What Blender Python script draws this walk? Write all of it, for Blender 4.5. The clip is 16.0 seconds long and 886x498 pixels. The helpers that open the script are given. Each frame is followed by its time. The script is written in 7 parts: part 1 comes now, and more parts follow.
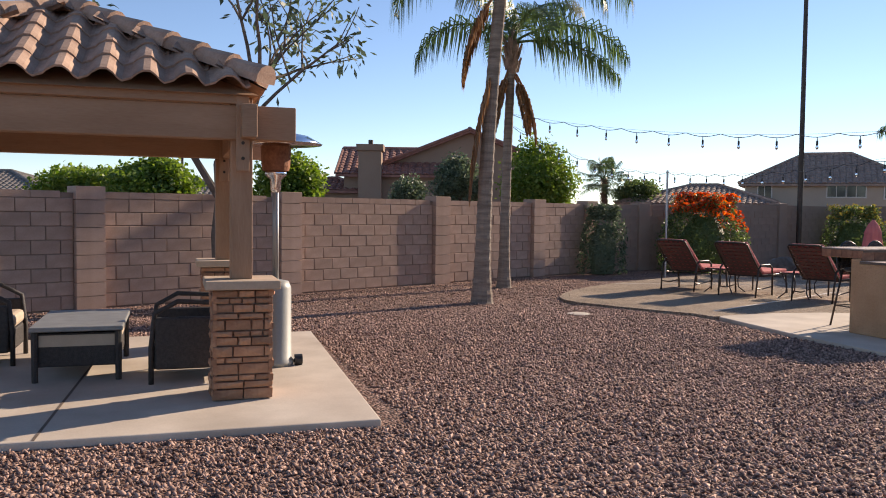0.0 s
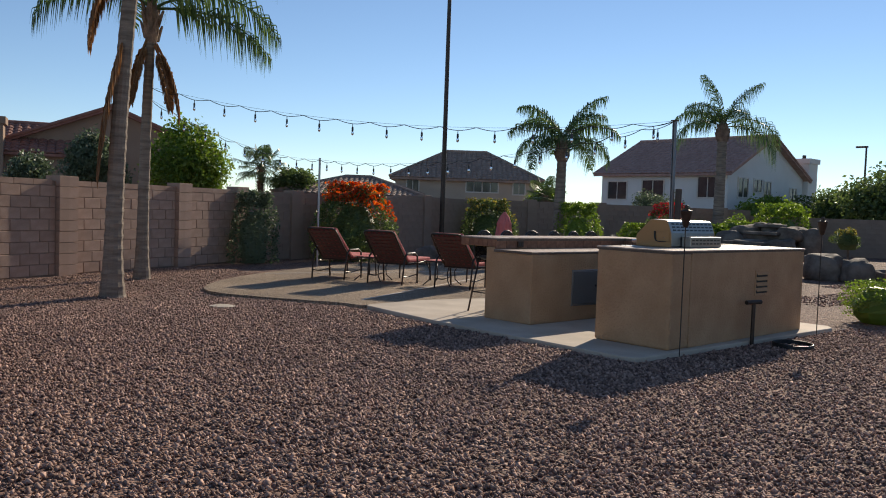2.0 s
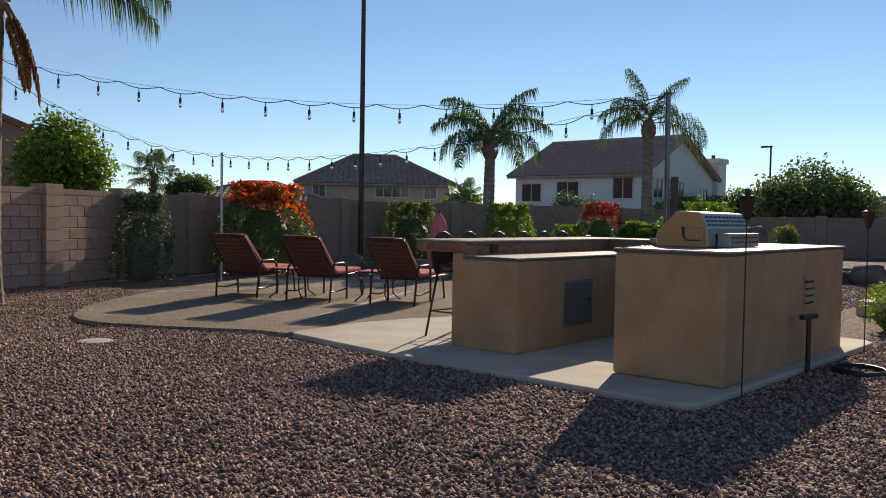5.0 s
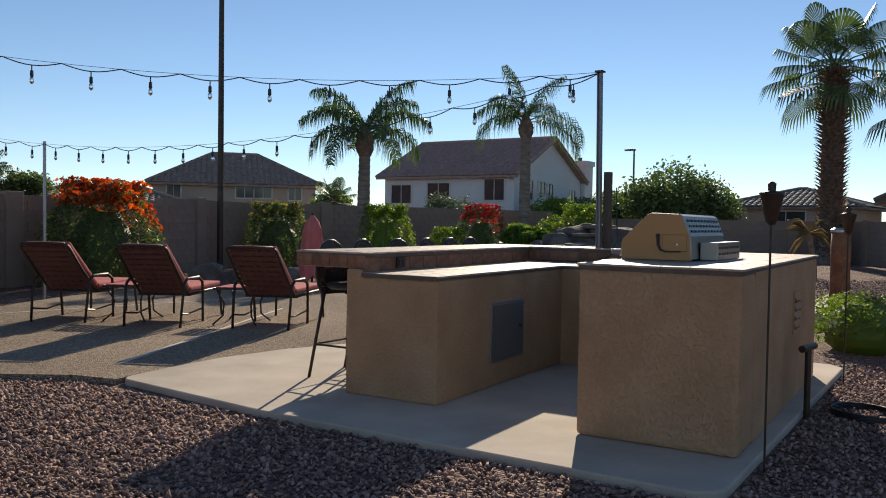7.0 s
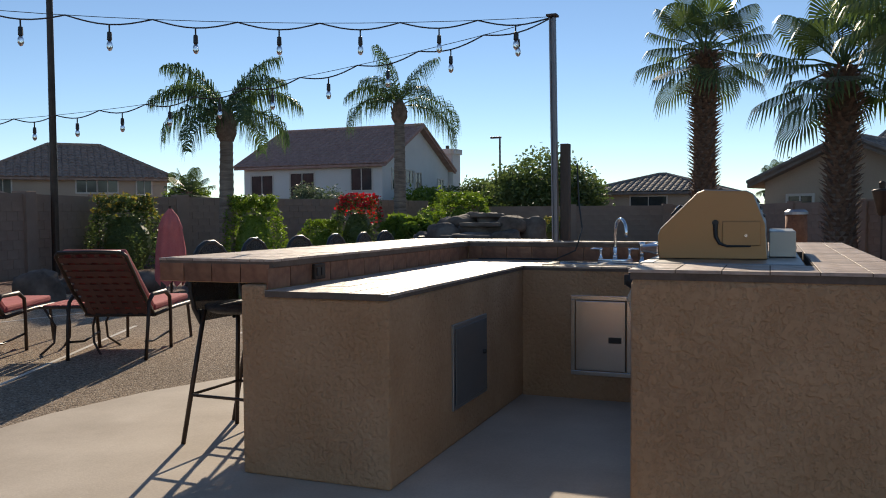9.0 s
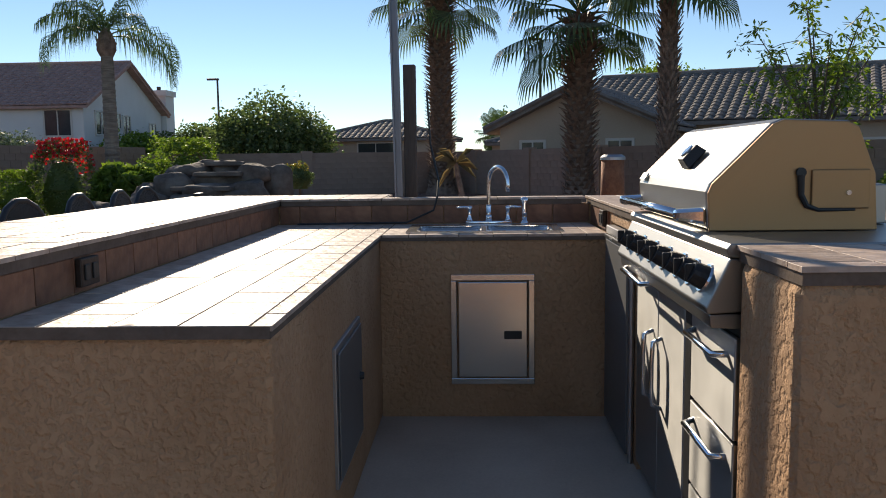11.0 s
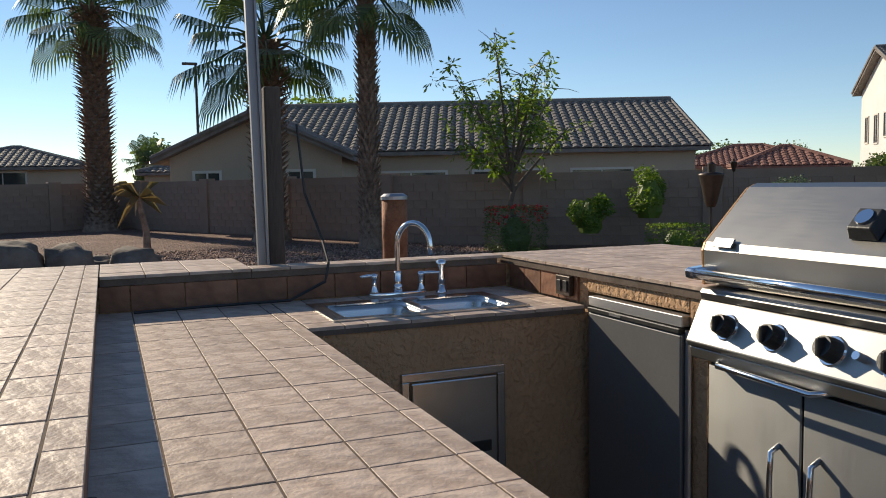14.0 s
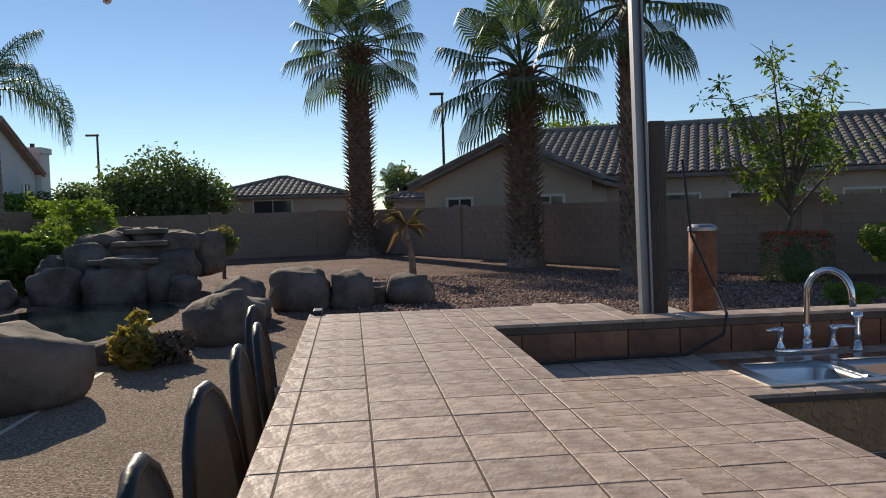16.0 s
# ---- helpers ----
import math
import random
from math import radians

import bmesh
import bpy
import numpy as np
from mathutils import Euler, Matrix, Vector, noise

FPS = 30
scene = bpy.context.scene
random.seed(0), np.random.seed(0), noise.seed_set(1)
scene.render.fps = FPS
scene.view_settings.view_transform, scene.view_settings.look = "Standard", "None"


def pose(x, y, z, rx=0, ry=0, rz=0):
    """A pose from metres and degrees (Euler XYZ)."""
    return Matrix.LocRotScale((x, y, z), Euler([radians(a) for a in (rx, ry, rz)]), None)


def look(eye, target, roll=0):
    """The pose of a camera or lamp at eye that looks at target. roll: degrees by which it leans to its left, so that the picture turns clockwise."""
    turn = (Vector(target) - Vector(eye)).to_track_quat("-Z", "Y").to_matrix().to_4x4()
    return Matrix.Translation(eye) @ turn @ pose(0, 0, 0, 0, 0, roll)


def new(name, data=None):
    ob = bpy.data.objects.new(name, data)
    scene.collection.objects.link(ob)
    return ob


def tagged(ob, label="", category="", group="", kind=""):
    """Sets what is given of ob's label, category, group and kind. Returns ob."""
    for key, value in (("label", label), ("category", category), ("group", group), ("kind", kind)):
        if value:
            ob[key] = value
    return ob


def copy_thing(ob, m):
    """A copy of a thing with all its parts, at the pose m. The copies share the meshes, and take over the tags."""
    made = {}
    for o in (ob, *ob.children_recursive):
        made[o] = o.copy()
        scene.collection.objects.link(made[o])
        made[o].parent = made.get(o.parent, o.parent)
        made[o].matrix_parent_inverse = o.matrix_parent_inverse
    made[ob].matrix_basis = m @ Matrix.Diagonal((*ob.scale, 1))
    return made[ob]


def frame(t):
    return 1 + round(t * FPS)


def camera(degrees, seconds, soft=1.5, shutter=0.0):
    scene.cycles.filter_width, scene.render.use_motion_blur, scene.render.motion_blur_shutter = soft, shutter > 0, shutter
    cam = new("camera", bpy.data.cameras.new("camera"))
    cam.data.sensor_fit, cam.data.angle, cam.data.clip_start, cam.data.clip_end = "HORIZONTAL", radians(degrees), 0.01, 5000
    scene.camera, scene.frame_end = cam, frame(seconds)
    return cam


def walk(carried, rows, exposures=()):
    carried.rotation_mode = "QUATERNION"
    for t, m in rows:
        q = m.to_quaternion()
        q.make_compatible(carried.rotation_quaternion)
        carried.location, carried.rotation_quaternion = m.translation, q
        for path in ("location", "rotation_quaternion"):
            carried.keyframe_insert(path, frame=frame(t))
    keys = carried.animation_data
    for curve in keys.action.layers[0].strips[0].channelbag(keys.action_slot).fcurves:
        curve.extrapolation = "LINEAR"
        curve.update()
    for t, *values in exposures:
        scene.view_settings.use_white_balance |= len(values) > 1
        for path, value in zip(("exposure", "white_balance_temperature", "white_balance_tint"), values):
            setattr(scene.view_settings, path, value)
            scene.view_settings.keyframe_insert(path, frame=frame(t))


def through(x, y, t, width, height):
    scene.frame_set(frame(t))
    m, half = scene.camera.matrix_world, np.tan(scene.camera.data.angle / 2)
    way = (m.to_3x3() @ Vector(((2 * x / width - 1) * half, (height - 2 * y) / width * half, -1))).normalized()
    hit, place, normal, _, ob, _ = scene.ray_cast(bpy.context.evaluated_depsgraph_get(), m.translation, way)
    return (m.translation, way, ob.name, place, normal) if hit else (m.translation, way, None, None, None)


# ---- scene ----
cam = camera(56.3, 16.0, 1.0)
PATH = [
    (0, (0.392, 0.712, 1.496), (1.007, 2.613, 1.405), 0.7),
    (0.5, (0.441, 0.712, 1.48), (1.376, 2.476, 1.365), 0.9),
    (1, (0.498, 0.728, 1.474), (1.633, 2.366, 1.306), 1.1),
    (1.5, (0.666, 0.923, 1.45), (1.913, 2.481, 1.314), 1.5),
    (2, (0.858, 1.21, 1.444), (2.176, 2.712, 1.347), 2.0),
    (2.5, (0.961, 1.55, 1.401), (2.318, 3.016, 1.311), 2.2),
    (3, (1.154, 1.956, 1.368), (2.498, 3.434, 1.277), 1.7),
    (3.5, (1.332, 2.389, 1.339), (2.68, 3.864, 1.265), 0.2),
    (4, (1.518, 2.773, 1.325), (2.952, 4.164, 1.234), 0.0),
    (4.2, (1.648, 2.899, 1.301), (3.102, 4.269, 1.215), 0.4),
    (6.3, (3.098, 4.499, 1.347), (4.68, 5.722, 1.283), 0.3),
    (6.5, (3.229, 4.636, 1.351), (4.866, 5.784, 1.288), 0.5),
    (7, (3.597, 5.005, 1.325), (5.279, 6.084, 1.261), 0.9),
    (7.5, (3.954, 5.388, 1.324), (5.637, 6.467, 1.254), -0.2),
    (8, (4.317, 5.716, 1.328), (6.068, 6.679, 1.247), -0.5),
    (8.2, (4.487, 5.85, 1.302), (6.27, 6.755, 1.217), -0.6),
    (10.3, (6.048, 7.259, 1.322), (7.986, 7.732, 1.172), -0.2),
    (10.5, (6.249, 7.347, 1.308), (8.208, 7.707, 1.128), -0.4),
    (11, (6.594, 7.61, 1.311), (8.578, 7.736, 1.095), -0.7),
    (11.5, (6.878, 7.837, 1.316), (8.841, 7.528, 1.087), -1.4),
    (12, (7.116, 8.052, 1.354), (8.943, 7.286, 1.079), -2.1),
    (12.5, (7.379, 8.225, 1.388), (9.196, 7.414, 1.179), -2.7),
    (13, (7.57, 8.412, 1.395), (9.41, 7.653, 1.207), -2.4),
    (13.5, (7.705, 8.595, 1.429), (9.547, 7.838, 1.252), -2.4),
    (14, (7.799, 8.694, 1.432), (9.665, 7.992, 1.271), -1.0),
    (14.5, (7.975, 8.75, 1.454), (9.849, 8.063, 1.32), -0.7),
    (15, (8.099, 8.855, 1.479), (10.012, 8.279, 1.382), 0.1),
    (15.5, (8.17, 9.038, 1.507), (10.138, 8.695, 1.397), -0.5),
    (16, (8.193, 9.246, 1.526), (10.184, 9.078, 1.431), -1.7),
]
walk(cam, [(t, look(eye, target, roll)) for t, eye, target, roll in PATH],
     exposures=[(0, 0.58, 6850, 17), (0.6, 0.38, 6700, 15), (1.6, 0.1, 6600, 10), (4, 0.0, 6650, 9), (8, 0.0, 6650, 9), (11, 0.17, 6700, 10), (12.5, 0.22, 6800, 6), (13.1, 0.1, 6750, 7), (14.5, 0.17, 6700, 8), (16, -0.1, 6600, 10)])

# ---- world and sun ----
SUN_AZ, SUN_EL = 68.5, 24.0          # degrees clockwise from +y, and above the horizon
world = bpy.data.worlds.new("sky")
scene.world = world
world.use_nodes = True
wn = world.node_tree
sky = wn.nodes.new("ShaderNodeTexSky")
sky.sky_type = "NISHITA"
sky.sun_disc = False
sky.sun_elevation, sky.sun_rotation = radians(SUN_EL), radians(SUN_AZ)
sky.altitude = 400
sky.air_density, sky.dust_density, sky.ozone_density = 0.8, 0.0, 2.6
wn.links.new(sky.outputs[0], wn.nodes["Background"].inputs[0])
wn.nodes["Background"].inputs[1].default_value = 0.115
sun = new("sun", bpy.data.lights.new("sun", "SUN"))
sun.data.energy, sun.data.angle, sun.data.color = 5.0, radians(0.5), (1.0, 0.87, 0.69)
sun_way = Vector((math.sin(radians(SUN_AZ)) * math.cos(radians(SUN_EL)), math.cos(radians(SUN_AZ)) * math.cos(radians(SUN_EL)), math.sin(radians(SUN_EL))))
sun.matrix_world = look(sun_way * 60, (0, 0, 0))

# ---- materials ----
def nodes_of(name):
    m = bpy.data.materials.new(name)
    m.use_nodes = True
    nt = m.node_tree
    return m, nt, nt.nodes["Principled BSDF"]


def surface(name, dark, light, scale=6.0, rough=0.8, metal=0.0, bump=0.2, fine=60.0, per_object=0.0, spec=0.5, stain=None, coat=0.0, stretch=(1, 1, 1)):
    """Two-scale mottled material in object space, with fine relief."""
    m, nt, b = nodes_of(name)
    L = nt.links.new
    tc = nt.nodes.new("ShaderNodeTexCoord")
    mp = nt.nodes.new("ShaderNodeMapping")
    mp.inputs["Scale"].default_value = stretch
    L(tc.outputs["Object"], mp.inputs[0])
    n1 = nt.nodes.new("ShaderNodeTexNoise")
    n1.inputs["Scale"].default_value, n1.inputs["Detail"].default_value = scale, 5
    n2 = nt.nodes.new("ShaderNodeTexNoise")
    n2.inputs["Scale"].default_value, n2.inputs["Detail"].default_value = fine, 4
    L(mp.outputs[0], n1.inputs[0]), L(mp.outputs[0], n2.inputs[0])
    add = nt.nodes.new("ShaderNodeMath")
    add.operation = "MULTIPLY_ADD"
    L(n2.outputs[0], add.inputs[0])
    add.inputs[1].default_value = 0.45
    L(n1.outputs[0], add.inputs[2])
    ramp = nt.nodes.new("ShaderNodeValToRGB")
    ramp.color_ramp.elements[0].position, ramp.color_ramp.elements[1].position = 0.48, 0.98
    ramp.color_ramp.elements[0].color, ramp.color_ramp.elements[1].color = (*dark, 1), (*light, 1)
    L(add.outputs[0], ramp.inputs[0])
    col = ramp.outputs[0]
    if per_object:
        oi = nt.nodes.new("ShaderNodeObjectInfo")
        mr = nt.nodes.new("ShaderNodeMapRange")
        mr.inputs["To Min"].default_value, mr.inputs["To Max"].default_value = 1 - per_object, 1 + per_object
        L(oi.outputs["Random"], mr.inputs[0])
        hs = nt.nodes.new("ShaderNodeHueSaturation")
        L(mr.outputs[0], hs.inputs["Value"]), L(col, hs.inputs["Color"])
        col = hs.outputs[0]
    if stain:
        n3 = nt.nodes.new("ShaderNodeTexNoise")
        n3.inputs["Scale"].default_value, n3.inputs["Detail"].default_value = stain[1], 6
        L(tc.outputs["Object"], n3.inputs[0])
        r3 = nt.nodes.new("ShaderNodeValToRGB")
        r3.color_ramp.elements[0].position, r3.color_ramp.elements[1].position = 0.5, 0.72
        r3.color_ramp.elements[0].color, r3.color_ramp.elements[1].color = (0, 0, 0, 1), (stain[2],) * 3 + (1,)
        L(n3.outputs[0], r3.inputs[0])
        mx = nt.nodes.new("ShaderNodeMix")
        mx.data_type = "RGBA"
        L(r3.outputs[0], mx.inputs[0]), L(col, mx.inputs[6])
        mx.inputs[7].default_value = (*stain[0], 1)
        col = mx.outputs[2]
    L(col, b.inputs["Base Color"])
    b.inputs["Roughness"].default_value, b.inputs["Metallic"].default_value = rough, metal
    b.inputs["Specular IOR Level"].default_value = spec
    b.inputs["Coat Weight"].default_value = coat
    if bump:
        bp = nt.nodes.new("ShaderNodeBump")
        bp.inputs["Strength"].default_value, bp.inputs["Distance"].default_value = bump, 0.01
        L(n2.outputs[0], bp.inputs["Height"]), L(bp.outputs[0], b.inputs["Normal"])
    return m


def pebbles(name, colours, size, rough=0.75, depth=0.012, big=None):
    """Loose or set stones: cells of several colours with rounded relief."""
    m, nt, b = nodes_of(name)
    L = nt.links.new
    tc = nt.nodes.new("ShaderNodeTexCoord")
    wob = nt.nodes.new("ShaderNodeTexNoise")
    wob.inputs["Scale"].default_value = 0.6 / size
    L(tc.outputs["Object"], wob.inputs[0])
    mixv = nt.nodes.new("ShaderNodeVectorMath")
    mixv.operation = "MULTIPLY_ADD"
    L(wob.outputs["Color"], mixv.inputs[0])
    mixv.inputs[1].default_value = (size * 0.9,) * 3
    L(tc.outputs["Object"], mixv.inputs[2])
    vo = nt.nodes.new("ShaderNodeTexVoronoi")
    vo.inputs["Scale"].default_value = 1 / size
    L(mixv.outputs[0], vo.inputs[0])
    sep = nt.nodes.new("ShaderNodeSeparateColor")
    L(vo.outputs["Color"], sep.inputs[0])
    ramp = nt.nodes.new("ShaderNodeValToRGB")
    ramp.color_ramp.interpolation = "CONSTANT"
    while len(ramp.color_ramp.elements) < len(colours):
        ramp.color_ramp.elements.new(0.5)
    for i, (e, c) in enumerate(zip(ramp.color_ramp.elements, colours)):
        e.position, e.color = i / len(colours), (*c, 1)
    L(sep.outputs[0], ramp.inputs[0])
    n1 = nt.nodes.new("ShaderNodeTexNoise")
    n1.inputs["Scale"].default_value, n1.inputs["Detail"].default_value = 0.45, 6
    L(tc.outputs["Object"], n1.inputs[0])
    mr = nt.nodes.new("ShaderNodeMapRange")
    mr.inputs["From Min"].default_value, mr.inputs["From Max"].default_value = 0.3, 0.7
    mr.inputs["To Min"].default_value, mr.inputs["To Max"].default_value = 0.8, 1.22
    L(n1.outputs[0], mr.inputs[0])
    hs = nt.nodes.new("ShaderNodeHueSaturation")
    L(mr.outputs[0], hs.inputs["Value"]), L(ramp.outputs[0], hs.inputs["Color"])
    L(hs.outputs[0], b.inputs["Base Color"])
    b.inputs["Roughness"].default_value = rough
    b.inputs["Specular IOR Level"].default_value = 0.15
    bp = nt.nodes.new("ShaderNodeBump")
    bp.invert = True
    bp.inputs["Strength"].default_value, bp.inputs["Distance"].default_value = 0.9, depth
    L(vo.outputs["Distance"], bp.inputs["Height"]), L(bp.outputs[0], b.inputs["Normal"])
    return m


def leafy(name, dark, light, rough=0.5, through=0.35):
    """Leaves: colour differs from leaf to leaf, and light passes through them."""
    m, nt, b = nodes_of(name)
    L = nt.links.new
    g = nt.nodes.new("ShaderNodeNewGeometry")
    ramp = nt.nodes.new("ShaderNodeValToRGB")
    ramp.color_ramp.elements[0].color, ramp.color_ramp.elements[1].color = (*dark, 1), (*light, 1)
    L(g.outputs["Random Per Island"], ramp.inputs[0])
    L(ramp.outputs[0], b.inputs["Base Color"])
    b.inputs["Roughness"].default_value = rough
    tr = nt.nodes.new("ShaderNodeBsdfTranslucent")
    hs = nt.nodes.new("ShaderNodeHueSaturation")
    hs.inputs["Saturation"].default_value, hs.inputs["Value"].default_value = 1.15, 1.5
    L(ramp.outputs[0], hs.inputs["Color"]), L(hs.outputs[0], tr.inputs[0])
    mx = nt.nodes.new("ShaderNodeMixShader")
    mx.inputs[0].default_value = through
    out = nt.nodes["Material Output"]
    L(b.outputs[0], mx.inputs[1]), L(tr.outputs[0], mx.inputs[2]), L(mx.outputs[0], out.inputs[0])
    return m


def brushed(name, colour, rough=0.3, along=(2, 2, 120)):
    m, nt, b = nodes_of(name)
    L = nt.links.new
    tc = nt.nodes.new("ShaderNodeTexCoord")
    mp = nt.nodes.new("ShaderNodeMapping")
    mp.inputs["Scale"].default_value = along
    n = nt.nodes.new("ShaderNodeTexNoise")
    n.inputs["Scale"].default_value, n.inputs["Detail"].default_value = 4, 5
    L(tc.outputs["Object"], mp.inputs[0]), L(mp.outputs[0], n.inputs[0])
    n2 = nt.nodes.new("ShaderNodeTexNoise")
    n2.inputs["Scale"].default_value, n2.inputs["Detail"].default_value = 7, 6
    L(tc.outputs["Object"], n2.inputs[0])
    ad = nt.nodes.new("ShaderNodeMath")
    ad.operation = "ADD"
    L(n.outputs[0], ad.inputs[0]), L(n2.outputs[0], ad.inputs[1])
    mr = nt.nodes.new("ShaderNodeMapRange")
    mr.inputs["From Min"].default_value, mr.inputs["From Max"].default_value = 0.6, 1.5
    mr.inputs["To Min"].default_value, mr.inputs["To Max"].default_value = rough - 0.03, rough + 0.05
    L(ad.outputs[0], mr.inputs[0]), L(mr.outputs[0], b.inputs["Roughness"])
    b.inputs["Base Color"].default_value = (*colour, 1)
    b.inputs["Metallic"].default_value = 1
    bp = nt.nodes.new("ShaderNodeBump")
    bp.inputs["Strength"].default_value, bp.inputs["Distance"].default_value = 0.03, 0.001
    L(n.outputs[0], bp.inputs["Height"]), L(bp.outputs[0], b.inputs["Normal"])
    return m


def clear(name, colour, rough=0.02, ior=1.45):
    m, nt, b = nodes_of(name)
    b.inputs["Base Color"].default_value = (*colour, 1)
    b.inputs["Roughness"].default_value = rough
    b.inputs["Transmission Weight"].default_value = 1
    b.inputs["IOR"].default_value = ior
    return m


GRAVEL = pebbles("gravel", [(0.18, 0.105, 0.08), (0.26, 0.16, 0.125), (0.12, 0.07, 0.055), (0.33, 0.21, 0.165), (0.21, 0.125, 0.1), (0.14, 0.1, 0.085), (0.4, 0.28, 0.225)], 0.026, 0.85, 0.03)
AGGREGATE = pebbles("exposed_aggregate", [(0.34, 0.26, 0.19), (0.27, 0.2, 0.14), (0.48, 0.39, 0.30), (0.17, 0.13, 0.1), (0.36, 0.27, 0.19)], 0.013, 0.95, 0.012)
CONCRETE = surface("concrete", (0.46, 0.38, 0.30), (0.62, 0.53, 0.43), 2.2, 0.85, 0, 0.12, 90, stain=((0.3, 0.24, 0.18), 0.9, 0.5))
STUCCO = surface("tan_stucco", (0.46, 0.265, 0.135), (0.59, 0.365, 0.205), 3.0, 0.92, 0, 0, 42, stain=((0.36, 0.20, 0.105), 1.1, 0.5))
snt = STUCCO.node_tree
s_tc, s_n1, s_n2 = snt.nodes.new("ShaderNodeTexCoord"), snt.nodes.new("ShaderNodeTexNoise"), snt.nodes.new("ShaderNodeTexNoise")
s_n1.inputs["Scale"].default_value, s_n1.inputs["Detail"].default_value = 44, 5
s_n2.inputs["Scale"].default_value, s_n2.inputs["Detail"].default_value = 150, 3
s_r, s_ad, s_bp = snt.nodes.new("ShaderNodeValToRGB"), snt.nodes.new("ShaderNodeMath"), snt.nodes.new("ShaderNodeBump")
s_r.color_ramp.elements[0].position, s_r.color_ramp.elements[1].position = 0.36, 0.55
s_ad.operation = "MULTIPLY_ADD"
s_ad.inputs[1].default_value = 0.3
s_bp.inputs["Strength"].default_value, s_bp.inputs["Distance"].default_value = 0.85, 0.0075
for s_n in (s_n1, s_n2):
    snt.links.new(s_tc.outputs["Object"], s_n.inputs[0])
snt.links.new(s_n1.outputs[0], s_r.inputs[0]), snt.links.new(s_n2.outputs[0], s_ad.inputs[0]), snt.links.new(s_r.outputs[0], s_ad.inputs[2])
snt.links.new(s_ad.outputs[0], s_bp.inputs["Height"]), snt.links.new(s_bp.outputs[0], snt.nodes["Principled BSDF"].inputs["Normal"])
BLOCK = surface("concrete_block", (0.36, 0.235, 0.175), (0.49, 0.335, 0.26), 4.0, 0.92, 0, 0.35, 70, per_object=0.10)
MORTAR = surface("mortar", (0.24, 0.165, 0.125), (0.31, 0.22, 0.17), 6.0, 0.95, 0, 0.3, 80)
# darker copy of the block colour: shade put into the walls facing away from the sun
SHADED_WALL = surface("block_in_shade", (0.27, 0.19, 0.145), (0.36, 0.26, 0.2), 2.0, 0.92, 0, 0.4, 50, per_object=0.05)
TILE = surface("beige_tile", (0.40, 0.295, 0.23), (0.62, 0.49, 0.40), 13.0, 0.55, 0, 0.75, 26, per_object=0.13, spec=0.22)
GROUT = surface("grout", (0.13, 0.10, 0.078), (0.2, 0.155, 0.125), 12, 0.95, 0, 0.2, 90, spec=0.1)
SLATE = surface("rust_slate", (0.16, 0.065, 0.035), (0.34, 0.16, 0.085), 7.0, 0.55, 0, 0.35, 30, per_object=0.22)
STEEL = brushed("stainless", (0.35, 0.34, 0.32), 0.38)
POLISHED = brushed("satin_stainless", (0.62, 0.6, 0.57), 0.2)
STEEL_V = brushed("stainless_upright", (0.36, 0.36, 0.355), 0.44, (120, 120, 2))
# stainless of the hood sides, the sunlit ground's tan reflection put into its colour
TAN_REFLECT = brushed("tan_reflection_stainless", (0.43, 0.245, 0.11), 0.42)
TAN_REFLECT.node_tree.nodes["Principled BSDF"].inputs["Metallic"].default_value = 0.6
STEEL_V.node_tree.nodes["Principled BSDF"].inputs["Metallic"].default_value = 1.0
for steel_input, steel_value in (("Anisotropic", 0.8), ("Anisotropic Rotation", 0.25)):
    STEEL_V.node_tree.nodes["Principled BSDF"].inputs[steel_input].default_value = steel_value
CHROME = brushed("chrome", (0.82, 0.84, 0.87), 0.1, (4, 4, 4))
FRIDGE = surface("grey_door", (0.15, 0.15, 0.15), (0.18, 0.18, 0.18), 3, 0.45, 0.3, 0.03, 80)
BLACK = surface("black_plastic", (0.012, 0.012, 0.012), (0.03, 0.03, 0.03), 8, 0.45, 0, 0.1, 90)
WOOD = surface("painted_beam", (0.30, 0.165, 0.09), (0.41, 0.245, 0.145), 3, 0.75, 0, 0.3, 40, stretch=(0.35, 2, 2))
WOOD_Z = surface("painted_post", (0.30, 0.165, 0.09), (0.41, 0.245, 0.145), 3, 0.75, 0, 0.3, 40, stretch=(2, 2, 0.35))
OLDWOOD = surface("weathered_post", (0.05, 0.042, 0.036), (0.11, 0.09, 0.075), 4, 0.85, 0, 0.5, 40, stretch=(3, 3, 0.3))
ROOF = surface("clay_roof_tile", (0.29, 0.17, 0.115), (0.46, 0.31, 0.225), 6, 0.85, 0, 0.3, 50, per_object=0.16)
ROOF_RED = surface("red_roof_tile", (0.22, 0.095, 0.07), (0.34, 0.17, 0.13), 3, 0.85, 0, 0.3, 30)
ROOF_BROWN = surface("brown_roof_tile", (0.24, 0.165, 0.125), (0.4, 0.29, 0.225), 3, 0.85, 0, 0.3, 30)
ROOF_GREY = surface("grey_roof_tile", (0.15, 0.13, 0.115), (0.27, 0.235, 0.205), 3, 0.8, 0, 0.3, 30)
LEDGE = surface("ledge_stone", (0.22, 0.09, 0.048), (0.46, 0.25, 0.14), 5, 0.85, 0, 0.6, 30, per_object=0.3)
CAPSTONE = surface("cast_cap", (0.42, 0.31, 0.215), (0.53, 0.40, 0.29), 4, 0.85, 0, 0.25, 60)
TRUNK = surface("fan_palm_trunk", (0.13, 0.085, 0.062), (0.38, 0.27, 0.2), 6, 0.95, 0, 0.8, 40)
TRUNK_Q = surface("queen_palm_trunk", (0.15, 0.115, 0.088), (0.36, 0.29, 0.225), 3, 0.9, 0, 0.6, 40, stretch=(1, 1, 7))
